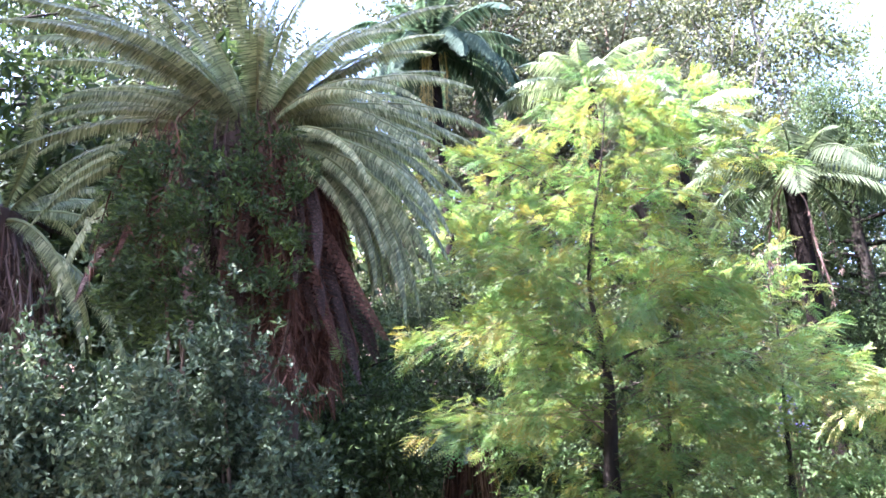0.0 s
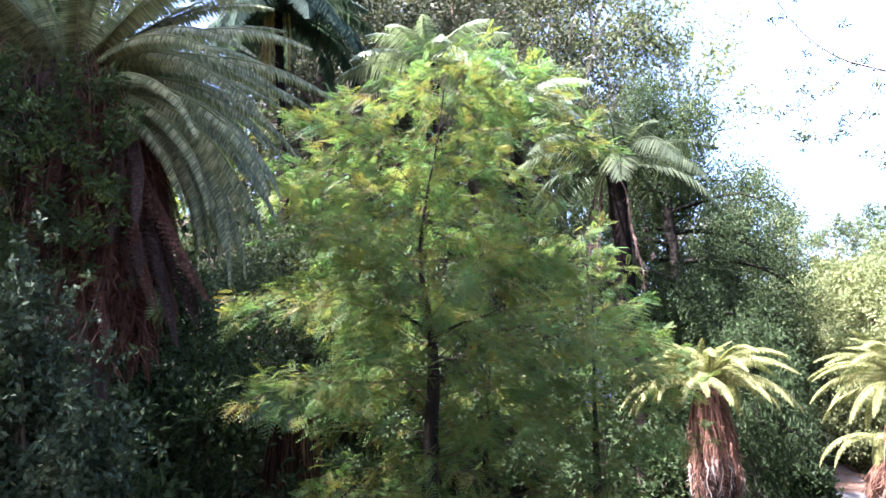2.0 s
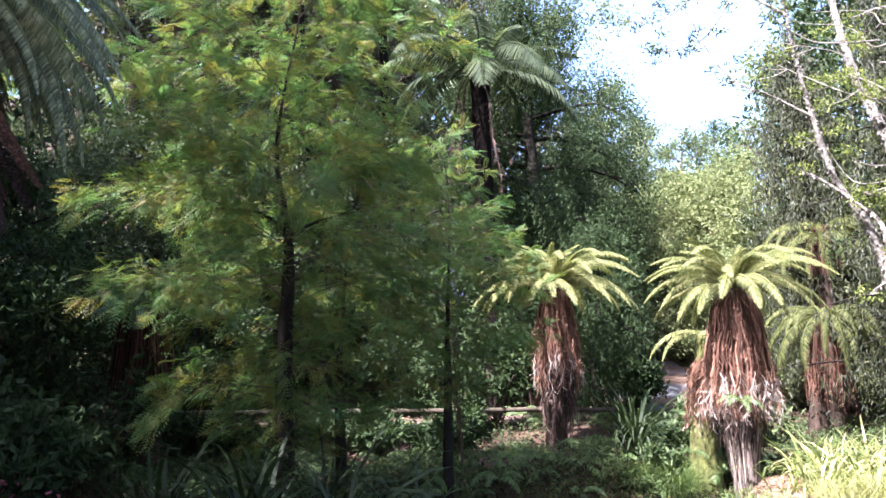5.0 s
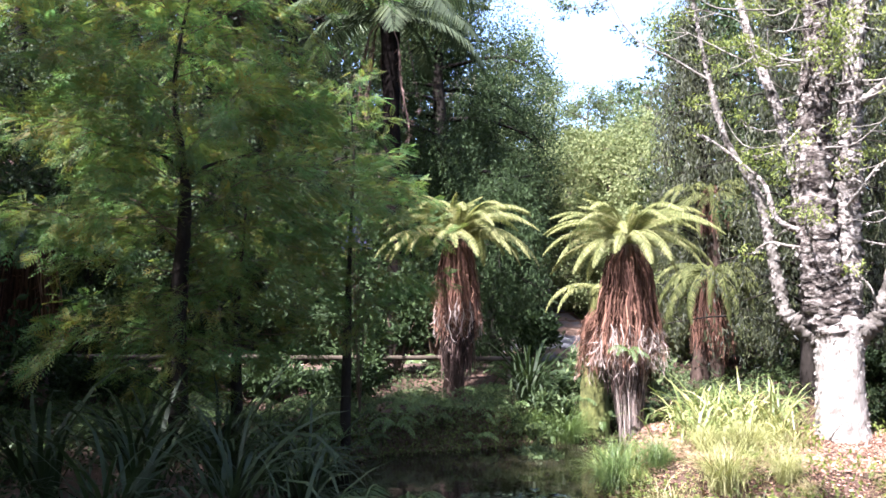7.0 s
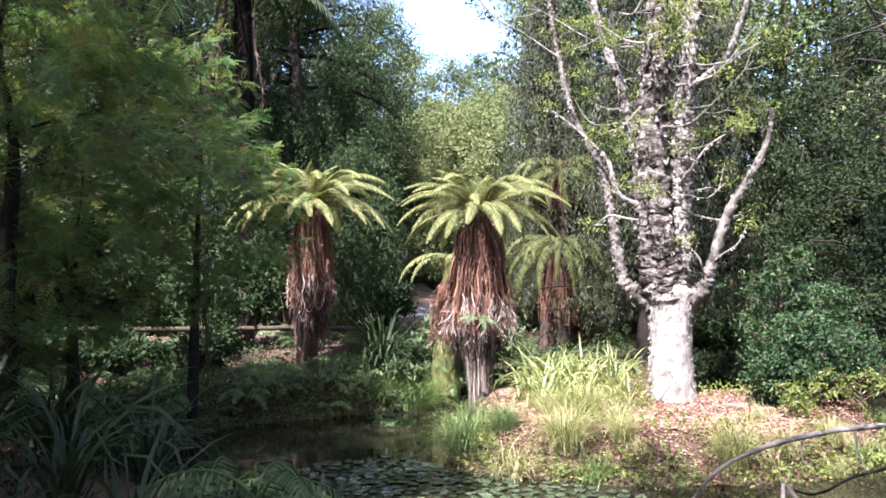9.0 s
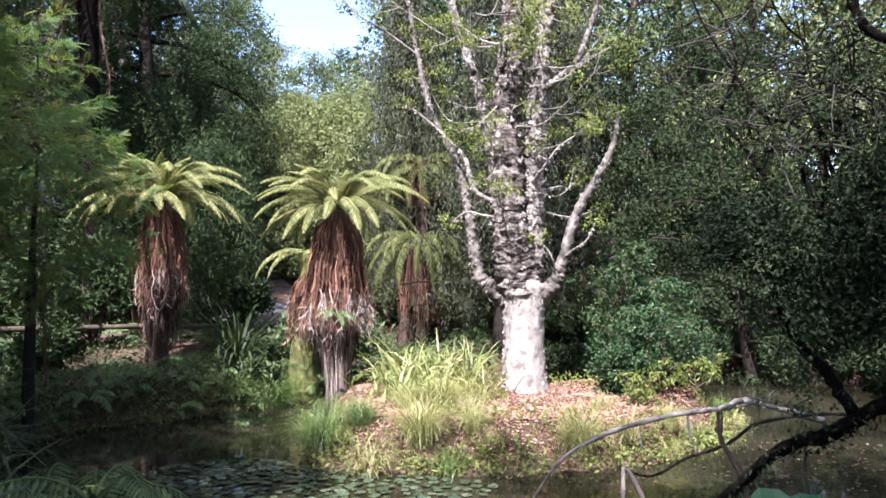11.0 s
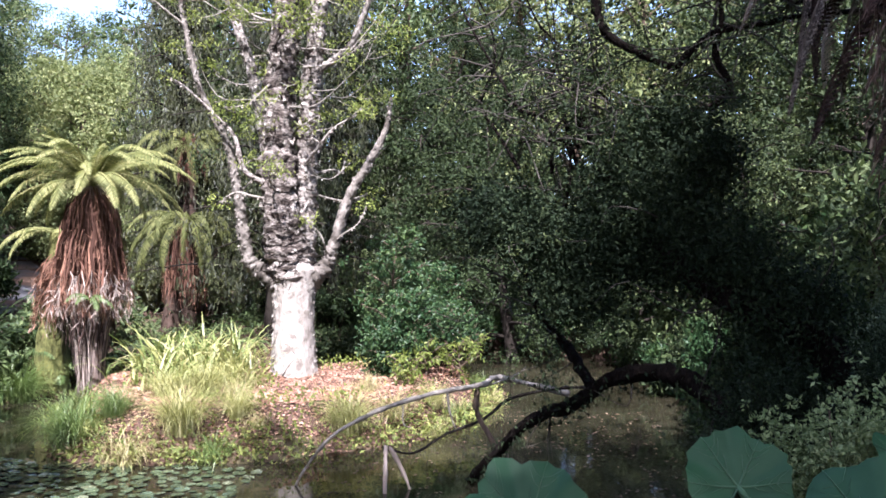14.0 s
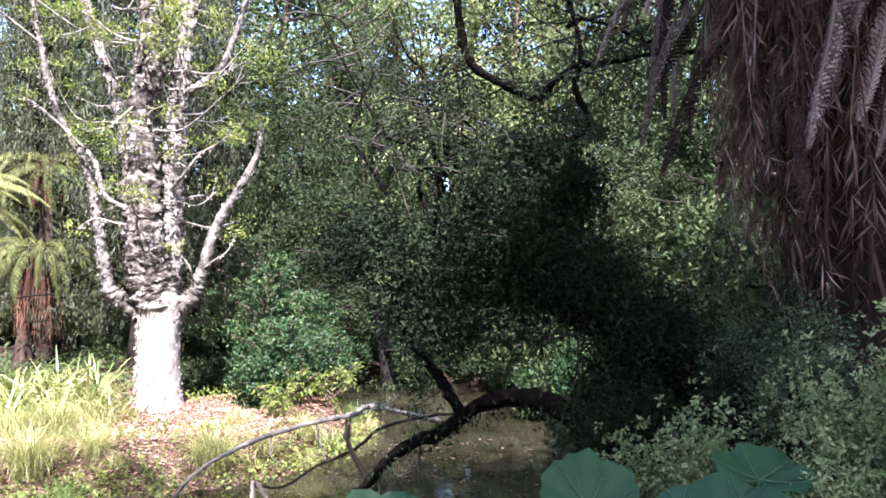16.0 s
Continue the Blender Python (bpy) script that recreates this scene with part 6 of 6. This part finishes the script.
        child("blade", BLADES[rng.integers(8)], root, pose(rng.normal(0, 0.05), rng.normal(0, 0.05), 0, rng.uniform(-10, 10), rng.uniform(-10, 10), rng.uniform(0, 360)) @ Matrix.Diagonal((k, k, k, 1)))
    return tagged(root, "clump of dark green arching strap leaves", "flax", "flax clumps")


flax = [flax_clump(201, 44), flax_clump(202, 36)]
for k, (x, y, sc) in enumerate([(6.9, 10.1, 1.1), (1.5, 5.6, 0.95), (2.2, 6.2, 0.85), (2.9, 8.3, 0.8), (2.4, 7.0, 0.9), (1.0, 6.4, 1.1), (2.35, 7.6, 1.0), (0.4, 7.2, 1.1), (1.6, 4.6, 0.7), (3.3, 8.9, 0.7), (1.9, 7.9, 1.0), (0.7, 5.5, 0.95), (7.1, 10.3, 1.05), (6.8, 9.9, 0.9), (1.7, 6.7, 1.1), (1.2, 7.4, 1.1)]):
    m = pose(x, y, lay(x, y), 0, 0, 47 * k) @ Matrix.Diagonal((sc, sc, sc, 1))
    if k < 2:
        flax[k].matrix_basis = m
    else:
        copy_thing(flax[k % 2], m).matrix_basis = m
M["strap_bright"] = leaf_material("bright_strap_leaf", [(0.0, (0.04, 0.06, 0.015)), (0.5, (0.14, 0.18, 0.05)), (1.0, (0.36, 0.37, 0.16))], 0.45, 0.35, 2.5)
lilystrap = [strap_clump(203, 80, 0.85, 0.026, M["strap_bright"], 1.2, 0.35, spread=0.2), strap_clump(204, 70, 0.8, 0.022, M["sedge"], 1.1, 0.4, spread=0.15)]
for k, (x, y, sc) in enumerate([(6.95, 6.55, 0.95), (7.4, 6.9, 1.1), (7.55, 7.3, 1.1), (7.7, 6.5, 1.0), (8.0, 6.7, 1.0), (7.5, 6.2, 0.8), (7.9, 7.2, 1.0), (8.2, 7.0, 0.9)]):
    alone("strap_plant", lilystrap[k % 2], None, "bright yellow-green strap-leaved clump on the islet", "plant", "islet clumps", m=pose(x, y, lay(x, y), 9 * math.sin(5 * k), 9 * math.cos(3 * k), 61 * k) @ Matrix.Diagonal((sc, sc, sc, 1)))
tuft = [strap_clump(205, 600, 0.75, 0.0055, M["sedge_green"], 1.15, 0.45, spread=0.07), strap_clump(206, 600, 0.72, 0.0055, M["sedge"], 1.2, 0.45, spread=0.07)]
for k, (x, y, sc, w) in enumerate([(5.6, 6.45, 1.05, 0), (6.05, 5.55, 1.0, 1), (7.1, 4.35, 0.9, 1), (7.0, 9.3, 1.05, 0), (6.6, 9.6, 0.8, 0), (5.85, 6.2, 0.6, 0), (6.4, 5.15, 0.6, 1), (10.2, 5.2, 0.7, 0), (10.6, 5.3, 0.6, 0), (8.4, 4.1, 0.6, 1), (6.75, 5.9, 0.9, 1), (6.5, 6.2, 0.7, 1), (7.6, 9.5, 0.8, 0), (8.2, 9.2, 0.7, 0)]):
    alone("sedge_tuft", tuft[w], None, "drooping tuft of fine yellow-green sedge at the water's edge", "sedge", "sedge tufts", m=pose(x, y, lay(x, y), 0, 0, 77 * k) @ Matrix.Diagonal((sc, sc, sc, 1)))

# straw-coloured fringe round the islet
fringe = [strap_clump(207, 230, 0.6, 0.007, M["straw"], 1.3, 0.3, spread=0.09), strap_clump(208, 230, 0.55, 0.007, M["sedge"], 1.4, 0.3, spread=0.09), strap_clump(209, 200, 0.5, 0.007, M["sedge_green"], 1.3, 0.3, spread=0.09)]
rng = np.random.default_rng(210)
rim = np.concatenate([a + (b - a) * np.linspace(0, 1, max(2, int(np.hypot(*(b - a)) / 0.3)), endpoint=False)[:, None] for a, b in zip(ISLE, np.roll(ISLE, -1, 0))])
for k, (x, y) in enumerate(rim):
    if x > 10.7 or (y > 7.0 and x > 6.5):
        continue
    if rng.uniform() < 0.4:
        continue
    back = rng.uniform(-0.08, 0.26)
    way = np.array([8.2, 5.8]) - (x, y)
    x, y = np.array([x, y]) + way / np.hypot(*way) * back
    sc = rng.uniform(0.4, 0.95)
    alone("edge_sedge", fringe[rng.choice(3, p=(0.5, 0.3, 0.2))], None, "low straw-coloured sedge hanging over the islet's edge", "sedge", "edge sedges", m=pose(x, y, max(lay(x, y), WATER - 0.03), 0, 0, 50 * k) @ Matrix.Diagonal((sc, sc, sc, 1)))
for k in range(10):
    x, y = rng.uniform(5.6, 10.2), rng.uniform(4.2, 6.8)
    if reach(ISLE, np.array([x]), np.array([y]))[0] < -0.35 and math.hypot(x - 8.5, y - 6.1) > 0.7:
        sc = rng.uniform(0.3, 0.7)
        alone("edge_sedge", fringe[rng.choice(3, p=(0.6, 0.3, 0.1))], None, "low straw-coloured sedge growing among fallen leaves", "sedge", "edge sedges", m=pose(x, y, lay(x, y), 0, 0, 50 * k) @ Matrix.Diagonal((sc, sc, sc, 1)))

# ---- ground ferns ----


def ground_fern(seed, mat, long=0.55, n=9):
    rng = np.random.default_rng(seed)
    root = empty("ground_fern")
    f = [frond_mesh("frond", long * 1.15, 0.13, 20, 72, -50, mat, 0, 0.35, seed), frond_mesh("frond", long, 0.12, 20, 50, -65, mat, 0, 0.35, seed + 1)]
    for j in range(n):
        k = rng.uniform(0.75, 1.15)
        child("frond", f[j % 2], root, pose(0, 0, 0, rng.uniform(-12, 12), rng.uniform(-10, 15), 360 / n * j + rng.uniform(-15, 15)) @ Matrix.Diagonal((k, k, k, 1)))
    return root


M["fern_mid"] = leaf_material("bank_fern_leaf", [(0.0, (0.024, 0.042, 0.014)), (0.5, (0.075, 0.11, 0.04)), (1.0, (0.2, 0.24, 0.09))], 0.6, 0.35, 3.0, 0.15)
gf = [tagged(ground_fern(301, M["fern_mid"]), "low green ground fern on the bank", "fern", "ground ferns"), tagged(ground_fern(303, M["fern_low"]), "low light-green ground fern on the bank", "fern", "ground ferns")]
spots = [(5.6, 10.2, 0.9), (5.0, 10.3, 0.9), (4.5, 10.5, 1.0), (6.0, 10.0, 0.8), (6.4, 10.3, 0.9), (5.3, 11.0, 0.9), (4.6, 11.3, 0.9), (6.9, 10.1, 0.7), (3.8, 10.4, 1.0), (3.2, 10.6, 1.0), (2.6, 10.6, 1.0),
         (5.7, 10.7, 0.8), (4.0, 11.2, 0.9), (1.9, 9.8, 0.9), (1.1, 9.4, 1.0), (0.4, 9.0, 1.0), (0.8, 10.4, 1.0), (1.6, 11.2, 0.9), (2.6, 11.6, 0.9), (-0.5, 11.2, 1.0), (-1.2, 6.4, 1.0), (-0.2, 6.3, 1.0),
         (0.3, 5.4, 1.0), (-0.6, 7.2, 1.1), (0.2, 8.2, 1.0), (2.0, 5.0, 0.9), (2.45, 4.6, 0.8), (2.5, 5.5, 1.0), (2.75, 6.7, 0.9), (3.0, 7.9, 0.8), (8.1, 9.8, 0.8), (8.6, 9.5, 0.8), (11.2, 9.4, 0.9), (9.8, 10.9, 1.0),
         (10.2, 12.0, 1.2), (7.0, 13.9, 1.2), (6.2, 14.7, 1.2), (4.6, 15.2, 1.2), (13.2, 11.0, 1.2), (12.4, 10.2, 1.0), (14.9, 7.4, 1.2), (1.2, 17.0, 1.3), (2.4, 4.0, 0.9), (2.1, 3.2, 0.9), (2.7, 6.1, 1.7), (2.8, 6.6, 1.4), (2.85, 5.5, 1.8), (3.0, 4.9, 1.5), (2.6, 5.1, 1.5), (2.7, 7.0, 1.2), (2.9, 7.5, 1.2)]
rng = np.random.default_rng(306)
for _ in range(900):
    x, y = rng.uniform(-1, 13), rng.uniform(8.6, 12.6)
    d = reach(POND, np.array([x]), np.array([y]))[0]
    if 0.0 < d < (0.5 if rng.uniform() < 0.6 else 2.0) and all(math.hypot(x - q[0], y - q[1]) > 0.34 for q in spots) and len(spots) < 64:
        spots.append((x, y, rng.uniform(0.6, 1.1)))
for _ in range(44):
    spots.append((rng.uniform(-1.5, 8.0), rng.uniform(10.4, 12.9), rng.uniform(0.6, 1.0)))
for f in np.linspace(0, 1, 14):
    x = 2.2 + 6.6 * f
    y = float(np.interp(x, [2.3, 4.2, 5.6, 7.4, 9.0], [8.9, 9.8, 9.7, 9.4, 8.9])) + rng.uniform(-0.05, 0.35)
    spots.append((x, y, rng.uniform(0.6, 1.25)))
for k, (x, y, sc) in enumerate(spots):
    m = pose(x, y, lay(x, y), 0, 0, 53 * k) @ Matrix.Diagonal((sc, sc, sc, 1))
    if k < 2:
        gf[k].matrix_basis = m
    else:
        copy_thing(gf[k % 2], m).matrix_basis = m
# hanging fern growth on the far slope, right
for k, (x, y, z, sc) in enumerate([(8.0, -0.6, 1.7, 2.2), (7.4, -1.6, 1.9, 2.2), (9.0, -0.4, 1.6, 2.2), (8.8, -2.0, 2.6, 2.4), (10.2, 0.4, 1.4, 2.0)]):
    m = pose(x, y, lay(x, y), 0, 0, 40 * k) @ Matrix.Diagonal((sc, sc, sc, 1))
    copy_thing(gf[0], m).matrix_basis = m
# small fern growing on the root mantle
m = pose(6.78, 7.70, 1.05, -10, 8, 200) @ Matrix.Diagonal((0.6, 0.6, 0.6, 1))
e = copy_thing(gf[1], m)
e.matrix_basis = m
tagged(e, "little bright fern rooted on the tree fern's trunk", "fern")
m = pose(BF[0] + 0.52, BF[1] - 0.12, 2.78, -10, 62, -20) @ Matrix.Diagonal((0.7, 0.7, 0.7, 1))
e = copy_thing(gf[1], m)
e.matrix_basis = m
tagged(e, "small hanging fern rooted in the dead frond curtain", "fern")

# ---- climbers on the big fern's trunk ----
rng = np.random.default_rng(305)
root = empty("climbing_plant", (BF[0] + 0.05, BF[1], lay(*BF)))
for k in range(7):
    leaf_sheet, vine = Soup(), Soup()
    b = radians(150 + 24 * k)
    cl = []
    for j in range(30):
        a = b + rng.uniform(-0.3, 0.3)
        z = rng.uniform(2.65, 3.85)
        r = 0.5 + 0.28 * math.sin((z - 2.5) * 2.1) + rng.uniform(-0.12, 0.14)
        cl.append((math.cos(a) * r, math.sin(a) * r, z - lay(*BF)))
    cl = np.array(cl)
    c = clump_points(rng, cl - np.array([0.06, 0, -0.08]), 0.085, 60, 0.9)
    out = unit(c - np.array([0, 0, 0]) - np.array([0, 0, 1]) * c[:, 2:]) + rng.standard_normal(c.shape) * 0.7
    leaves(leaf_sheet, c, 0.052, 0.02, rng, way=out)
    tube(vine, [(math.cos(b + 0.25 * math.sin(3 * q)) * (0.2 + 0.12 * q), math.sin(b + 0.25 * math.sin(3 * q)) * (0.2 + 0.12 * q), q - 0.1) for q in np.linspace(1.9, 3.5, 7)], 0.010, 0.004, 6, 4, 0.08, rng)
    child("stem", vine.mesh("stem", M["bark_brown"], True), root)
    child("foliage", leaf_sheet.mesh("foliage", M["leaf_climb"]), root)
tagged(root, "leafy climber smothering the shaggy fern trunk", "climber")


# ---- ground cover and litter ----
M["leaf_edge"] = leaf_material("edge_leaf", [(0.0, (0.03, 0.018, 0.01)), (0.35, (0.09, 0.055, 0.03)), (0.5, (0.09, 0.125, 0.03)), (1.0, (0.36, 0.37, 0.11))], 0.6, 0.35, 3.0, 0.2)


def scatter(seed, count, poly, keep_off=None, pad=0.0):
    rng = np.random.default_rng(seed)
    lo, hi = poly.min(0), poly.max(0)
    p = rng.uniform(lo, hi, (count, 2))
    p = p[reach(poly, p[:, 0], p[:, 1]) < -pad]
    if keep_off is not None:
        p = p[reach(keep_off, p[:, 0], p[:, 1]) > 0.05]
    return p, rng


def carpet(name, seed, poly, count, leaf, mat, lift, label, category, keep_off=None, patch=0.0):
    p, rng = scatter(seed, count, np.array(poly), keep_off)
    if patch:
        p = p[wave(p[:, 0], p[:, 1], 1.9, seed % 7) + 0.4 * wave(p[:, 0], p[:, 1], 4.3, seed % 5) > patch - 0.6]
    z = height(p[:, 0], p[:, 1])
    ok = z > WATER + 0.0
    p, z = p[ok], z[ok]
    s = Soup()
    c = np.column_stack([p, z + rng.uniform(0.004, 1.0, len(p)) ** 1.5 * lift])
    leaves(s, c, leaf[0], leaf[1], rng, (0, 0, 0.5 if lift > 0.03 else 0.0), 0.75 if lift < 0.03 else 0.35, way=None if lift > 0.03 else np.column_stack([rng.standard_normal((len(p), 2)), rng.uniform(-0.1, 0.35, len(p))]))
    tagged(new(name, s.mesh(name, mat)), label, category, kind="stuff")


carpet("leaf_litter", 401, ISLE, 52000, (0.038, 0.02), M["litter"], 0.015, "red-brown fallen leaves covering the islet", "leaf litter")
carpet("leaf_litter", 402, [(-4, 8.5), (2.2, 9.2), (4.2, 9.9), (7.4, 9.5), (9.5, 9.0), (14, 7), (16, 9), (12, 14), (7.5, 12.4), (4, 13.1), (-1, 14.2), (-5, 14.8)], 30000, (0.07, 0.035), M["litter_shaded"], 0.03, "brown fallen leaves on the far bank", "leaf litter")
carpet("leaf_litter", 403, [(-5, 15.8), (4, 14.6), (7.5, 14.0), (10, 15), (9, 18), (0, 19), (-6, 18)], 12000, (0.09, 0.045), M["litter"], 0.02, "brown fallen leaves on the wooded slope", "leaf litter")
carpet("leaf_litter", 408, [(-8, 15.2), (-1, 14.2), (4, 13.1), (7.2, 12.4), (8.0, 13.4), (7.2, 14.1), (4, 14.8), (-1, 15.9), (-8, 17)], 40000, (0.08, 0.04), M["litter_shaded"], 0.03, "dry brown leaves lying along the footpath", "leaf litter")
carpet("ground_cover", 404, ISLE, 11000, (0.05, 0.028), M["lime"], 0.14, "yellow-green low creeping plants at the islet's edge", "ground cover", None, 0.75)
M["leaf_bank"] = leaf_material("bank_growth", [(0.0, (0.018, 0.012, 0.007)), (0.4, (0.07, 0.048, 0.028)), (0.55, (0.05, 0.07, 0.02)), (1.0, (0.2, 0.24, 0.07))], 0.7, 0.25, 2.5, 0.15)
rng = np.random.default_rng(412)
far_shore = np.concatenate([a + (b - a) * np.linspace(0, 1, 60)[:, None] for a, b in zip(POND[:4], POND[1:5])])
p = far_shore[rng.integers(0, len(far_shore), 26000)] + rng.normal(0, 0.16, (26000, 2)) + np.array([0, 0.14])
z = np.maximum(height(p[:, 0], p[:, 1]), WATER)
s = Soup()
leaves(s, np.column_stack([p, z + rng.uniform(0, 0.14, len(p)) ** 1.3])[wave(p[:, 0], p[:, 1], 2.7, 1.0) + 0.6 * rng.standard_normal(len(p)) > -0.7], 0.065, 0.028, rng, (0, 0, -0.4), 0.2)
tagged(new("ground_cover", s.mesh("ground_cover", M["leaf_bank"])), "dark leaves and roots hanging over the far bank's edge", "ground cover", kind="stuff")
p, rng = rim[rng.integers(0, len(rim), 15000)] + rng.normal(0, 0.11, (15000, 2)), np.random.default_rng(411)
p = p[wave(p[:, 0], p[:, 1], 3.1, 2.0) + 0.5 * rng.standard_normal(len(p)) > -0.4]
s = Soup()
leaves(s, np.column_stack([p, np.maximum(height(p[:, 0], p[:, 1]), WATER) + rng.uniform(0, 0.11, len(p))]), 0.055, 0.026, rng, (0, 0, -0.2), 0.3)
tagged(new("ground_cover", s.mesh("ground_cover", M["leaf_edge"])), "mixed green and brown growth hanging over the islet's edge", "ground cover", kind="stuff")
carpet("ground_cover", 405, [(2.4, 8.4), (4.2, 9.3), (7.4, 8.9), (9.0, 8.3), (14.2, 5.8), (16, 8), (12, 11.8), (8, 12.1), (4, 12.8), (-1, 13.5), (0, 10)], 90000, (0.055, 0.027), M["leaf_forest"], 0.2, "mixed low green growth along the far bank", "ground cover", None, 0.3)
carpet("ground_cover", 406, [(-3, 4), (0, 3.2), (2.6, 4.0), (2.5, 6.2), (2.2, 9), (-3, 10)], 22000, (0.06, 0.028), M["leaf_dark"], 0.22, "dark low growth on the near bank", "ground cover", POND, 0.4)
carpet("ground_cover", 407, [(14.3, 5.4), (14.4, 4.4), (13.8, 3.6), (11.2, 2.2), (8.0, 1.2), (5.6, 0.6), (5, -2), (12, -4), (20, 0), (20, 9), (15, 9)], 60000, (0.10, 0.045), M["leaf_forest"], 0.35, "tangled green growth on the shaded bank", "ground cover", None, -0.6)

# leaves and scum afloat under the leaning tree
p, rng = scatter(409, 900, np.array([(5.6, 0.8), (8.0, 1.2), (10.5, 2.2), (9.5, 3.6), (7.5, 3.4), (6.3, 3.9), (5.4, 3.6), (4.8, 2.2)]))
p = p[wave(p[:, 0], p[:, 1], 1.7, 2.0) + 0.5 * wave(p[:, 0], p[:, 1], 4.0, 1.0) > -0.2]
s = Soup()
leaves(s, np.column_stack([p, np.full(len(p), WATER + 0.004)]), 0.05, 0.028, rng, flat=0.97, fold=0.02, way=np.column_stack([rng.standard_normal((len(p), 2)), 0.02 * rng.uniform(0, 1, len(p))]))
tagged(new("floating_leaves", s.mesh("floating_leaves", M["litter_shaded"])), "fallen leaves floating on the dark water", "floating leaves", kind="stuff")

# ---- water lilies ----


def lily_mesh(seed):
    rng = np.random.default_rng(seed)
    k = 14
    a = np.linspace(0.25, 2 * math.pi - 0.1, k)
    r = 0.072 * (1 + 0.06 * rng.standard_normal(k))
    s = Soup()
    rim = np.stack([np.cos(a) * r, np.sin(a) * r, 0.004 + 0.008 * rng.uniform(-0.3, 1, k)], -1)
    low = rim - np.array([0, 0, 0.006])
    s.add(np.vstack([[[0, 0, 0.004]], rim, low]), [(1 + i, 2 + i, 1 + k + i + 1, 1 + k + i) for i in range(k - 1)], [(0, 1 + i, 2 + i) for i in range(k - 1)])
    return s.mesh("lily_pad", M["pad"])


pads = [lily_mesh(i) for i in range(3)]
rng = np.random.default_rng(501)
got = []
BED = np.array([(3.2, 4.6), (4.0, 3.9), (5.0, 4.2), (5.8, 4.6), (5.4, 5.6), (5.0, 6.4), (5.0, 7.0), (4.3, 7.2), (3.4, 6.8), (3.0, 5.8)])
rest = Soup()
while len(got) < 520:
    p = rng.uniform((2.8, 3.6), (6.0, 7.6))
    if reach(BED, p[:1], p[1:])[0] > 0.15 or reach(ISLE, p[:1], p[1:])[0] < 0.15 or any(np.hypot(*(p - q)) < 0.085 for q in got):
        continue
    got.append(p)
    k = rng.uniform(0.4, 0.85)
    m = pose(p[0], p[1], WATER + 0.006 + rng.uniform(0, 0.006), rng.uniform(-5, 5), rng.uniform(-5, 5), rng.uniform(0, 360)) @ Matrix.Diagonal((k, k, k, 1))
    if len(got) <= 290:
        alone("lily_pad", pads[len(got) % 3], None, "round floating water-lily pad", "lily pad", "lily pads", m=m)
    else:
        me = pads[len(got) % 3]
        v = [m @ w.co for w in me.vertices]
        rest.add(v, [f.vertices[:] for f in me.polygons if len(f.vertices) == 4], [f.vertices[:] for f in me.polygons if len(f.vertices) == 3])
tagged(new("lily_raft", rest.mesh("lily_raft", M["pad"])), "raft of small floating water-lily leaves", "lily pads", kind="stuff")

# ---- giant-leaved plant close by ----


def giant_leaf(seed, size):
    rng = np.random.default_rng(seed)
    na, nr = 44, 8
    a = np.linspace(radians(20), radians(340), na)
    lobe = 1 + 0.05 * np.cos(a * 7 + seed) + 0.03 * rng.standard_normal(na)
    R = size * lobe * (0.86 + 0.14 * np.cos(a - math.pi))
    f = np.linspace(0, 1, nr)
    r = f[:, None] * R[None]
    ruff = 0.05 * np.sin(a * 9 + seed)[None] * f[:, None] ** 2 * size
    z = 0.22 * size * f[:, None] ** 2 * np.ones(na) + ruff - 0.12 * size * np.maximum(0, f[:, None] - 0.8) * 5 * (0.5 + 0.5 * np.sin(a * 5))[None]
    v = np.stack([r * np.cos(a)[None], r * np.sin(a)[None], z], -1).reshape(-1, 3)
    i = np.arange(nr - 1)[:, None] * na + np.arange(na - 1)[None]
    s = Soup()
    s.add(v, np.stack([i, i + na, i + na + 1, i + 1], -1).reshape(-1, 4))
    g = v.reshape(nr, na, 3)
    w = Soup()
    for k in range(3, na, 8):
        tube(w, g[:, k] + np.array([0, 0, 0.004]), 0.004, 0.001, 5, 1)
        for q in (2, 4, 5):
            for sd in (-2, 2):
                if 0 <= k + sd < na:
                    tube(w, [g[q, k] + np.array([0, 0, 0.004]), (g[q, k] + g[min(q + 1, nr - 1), k + sd]) / 2 + np.array([0, 0, 0.004]), g[min(q + 2, nr - 1), k + sd] + np.array([0, 0, 0.003])], 0.0015, 0.0006, 4, 1)
    return s.mesh("leaf", M["giant"], True), w.mesh("vein_net", M["vein"], True)


gx, gy = 2.75, -0.35
root = empty("giant_leaf_plant", (gx, gy, lay(gx, gy)))
for k, (x, y, z, size, tx, ty, tz) in enumerate([(2.93, 0.13, 0.94, 0.18, 8, -50, 5), (2.6, -0.24, 0.965, 0.24, -10, -26, -10), (3.1, -0.37, 1.03, 0.17, 12, -14, -20), (2.9, 0.8, 0.72, 0.24, 0, -45, 25), (2.45, -0.75, 0.95, 0.25, -5, -35, -25)]):
    lm, vm = giant_leaf(600 + k, size)
    leaf = child("leaf", lm, root, Matrix.Translation((-gx, -gy, -lay(gx, gy))) @ pose(x, y, z, tx, ty, tz) @ pose(0, 0, 0, 0, 0, 180))
    child("vein_net", vm, leaf)
    s = Soup()
    tip = np.array([x - gx, y - gy, z - lay(gx, gy)])
    tube(s, [np.array([0.05 * k - 0.1, 0, -0.1]), tip * np.array([0.4, 0.4, 0.6]), tip], 0.018, 0.011, 7, 5)
    child("stalk", s.mesh("stalk", M["vein"], True), root)
tagged(root, "plant with huge rounded blue-green lobed leaves", "plant")
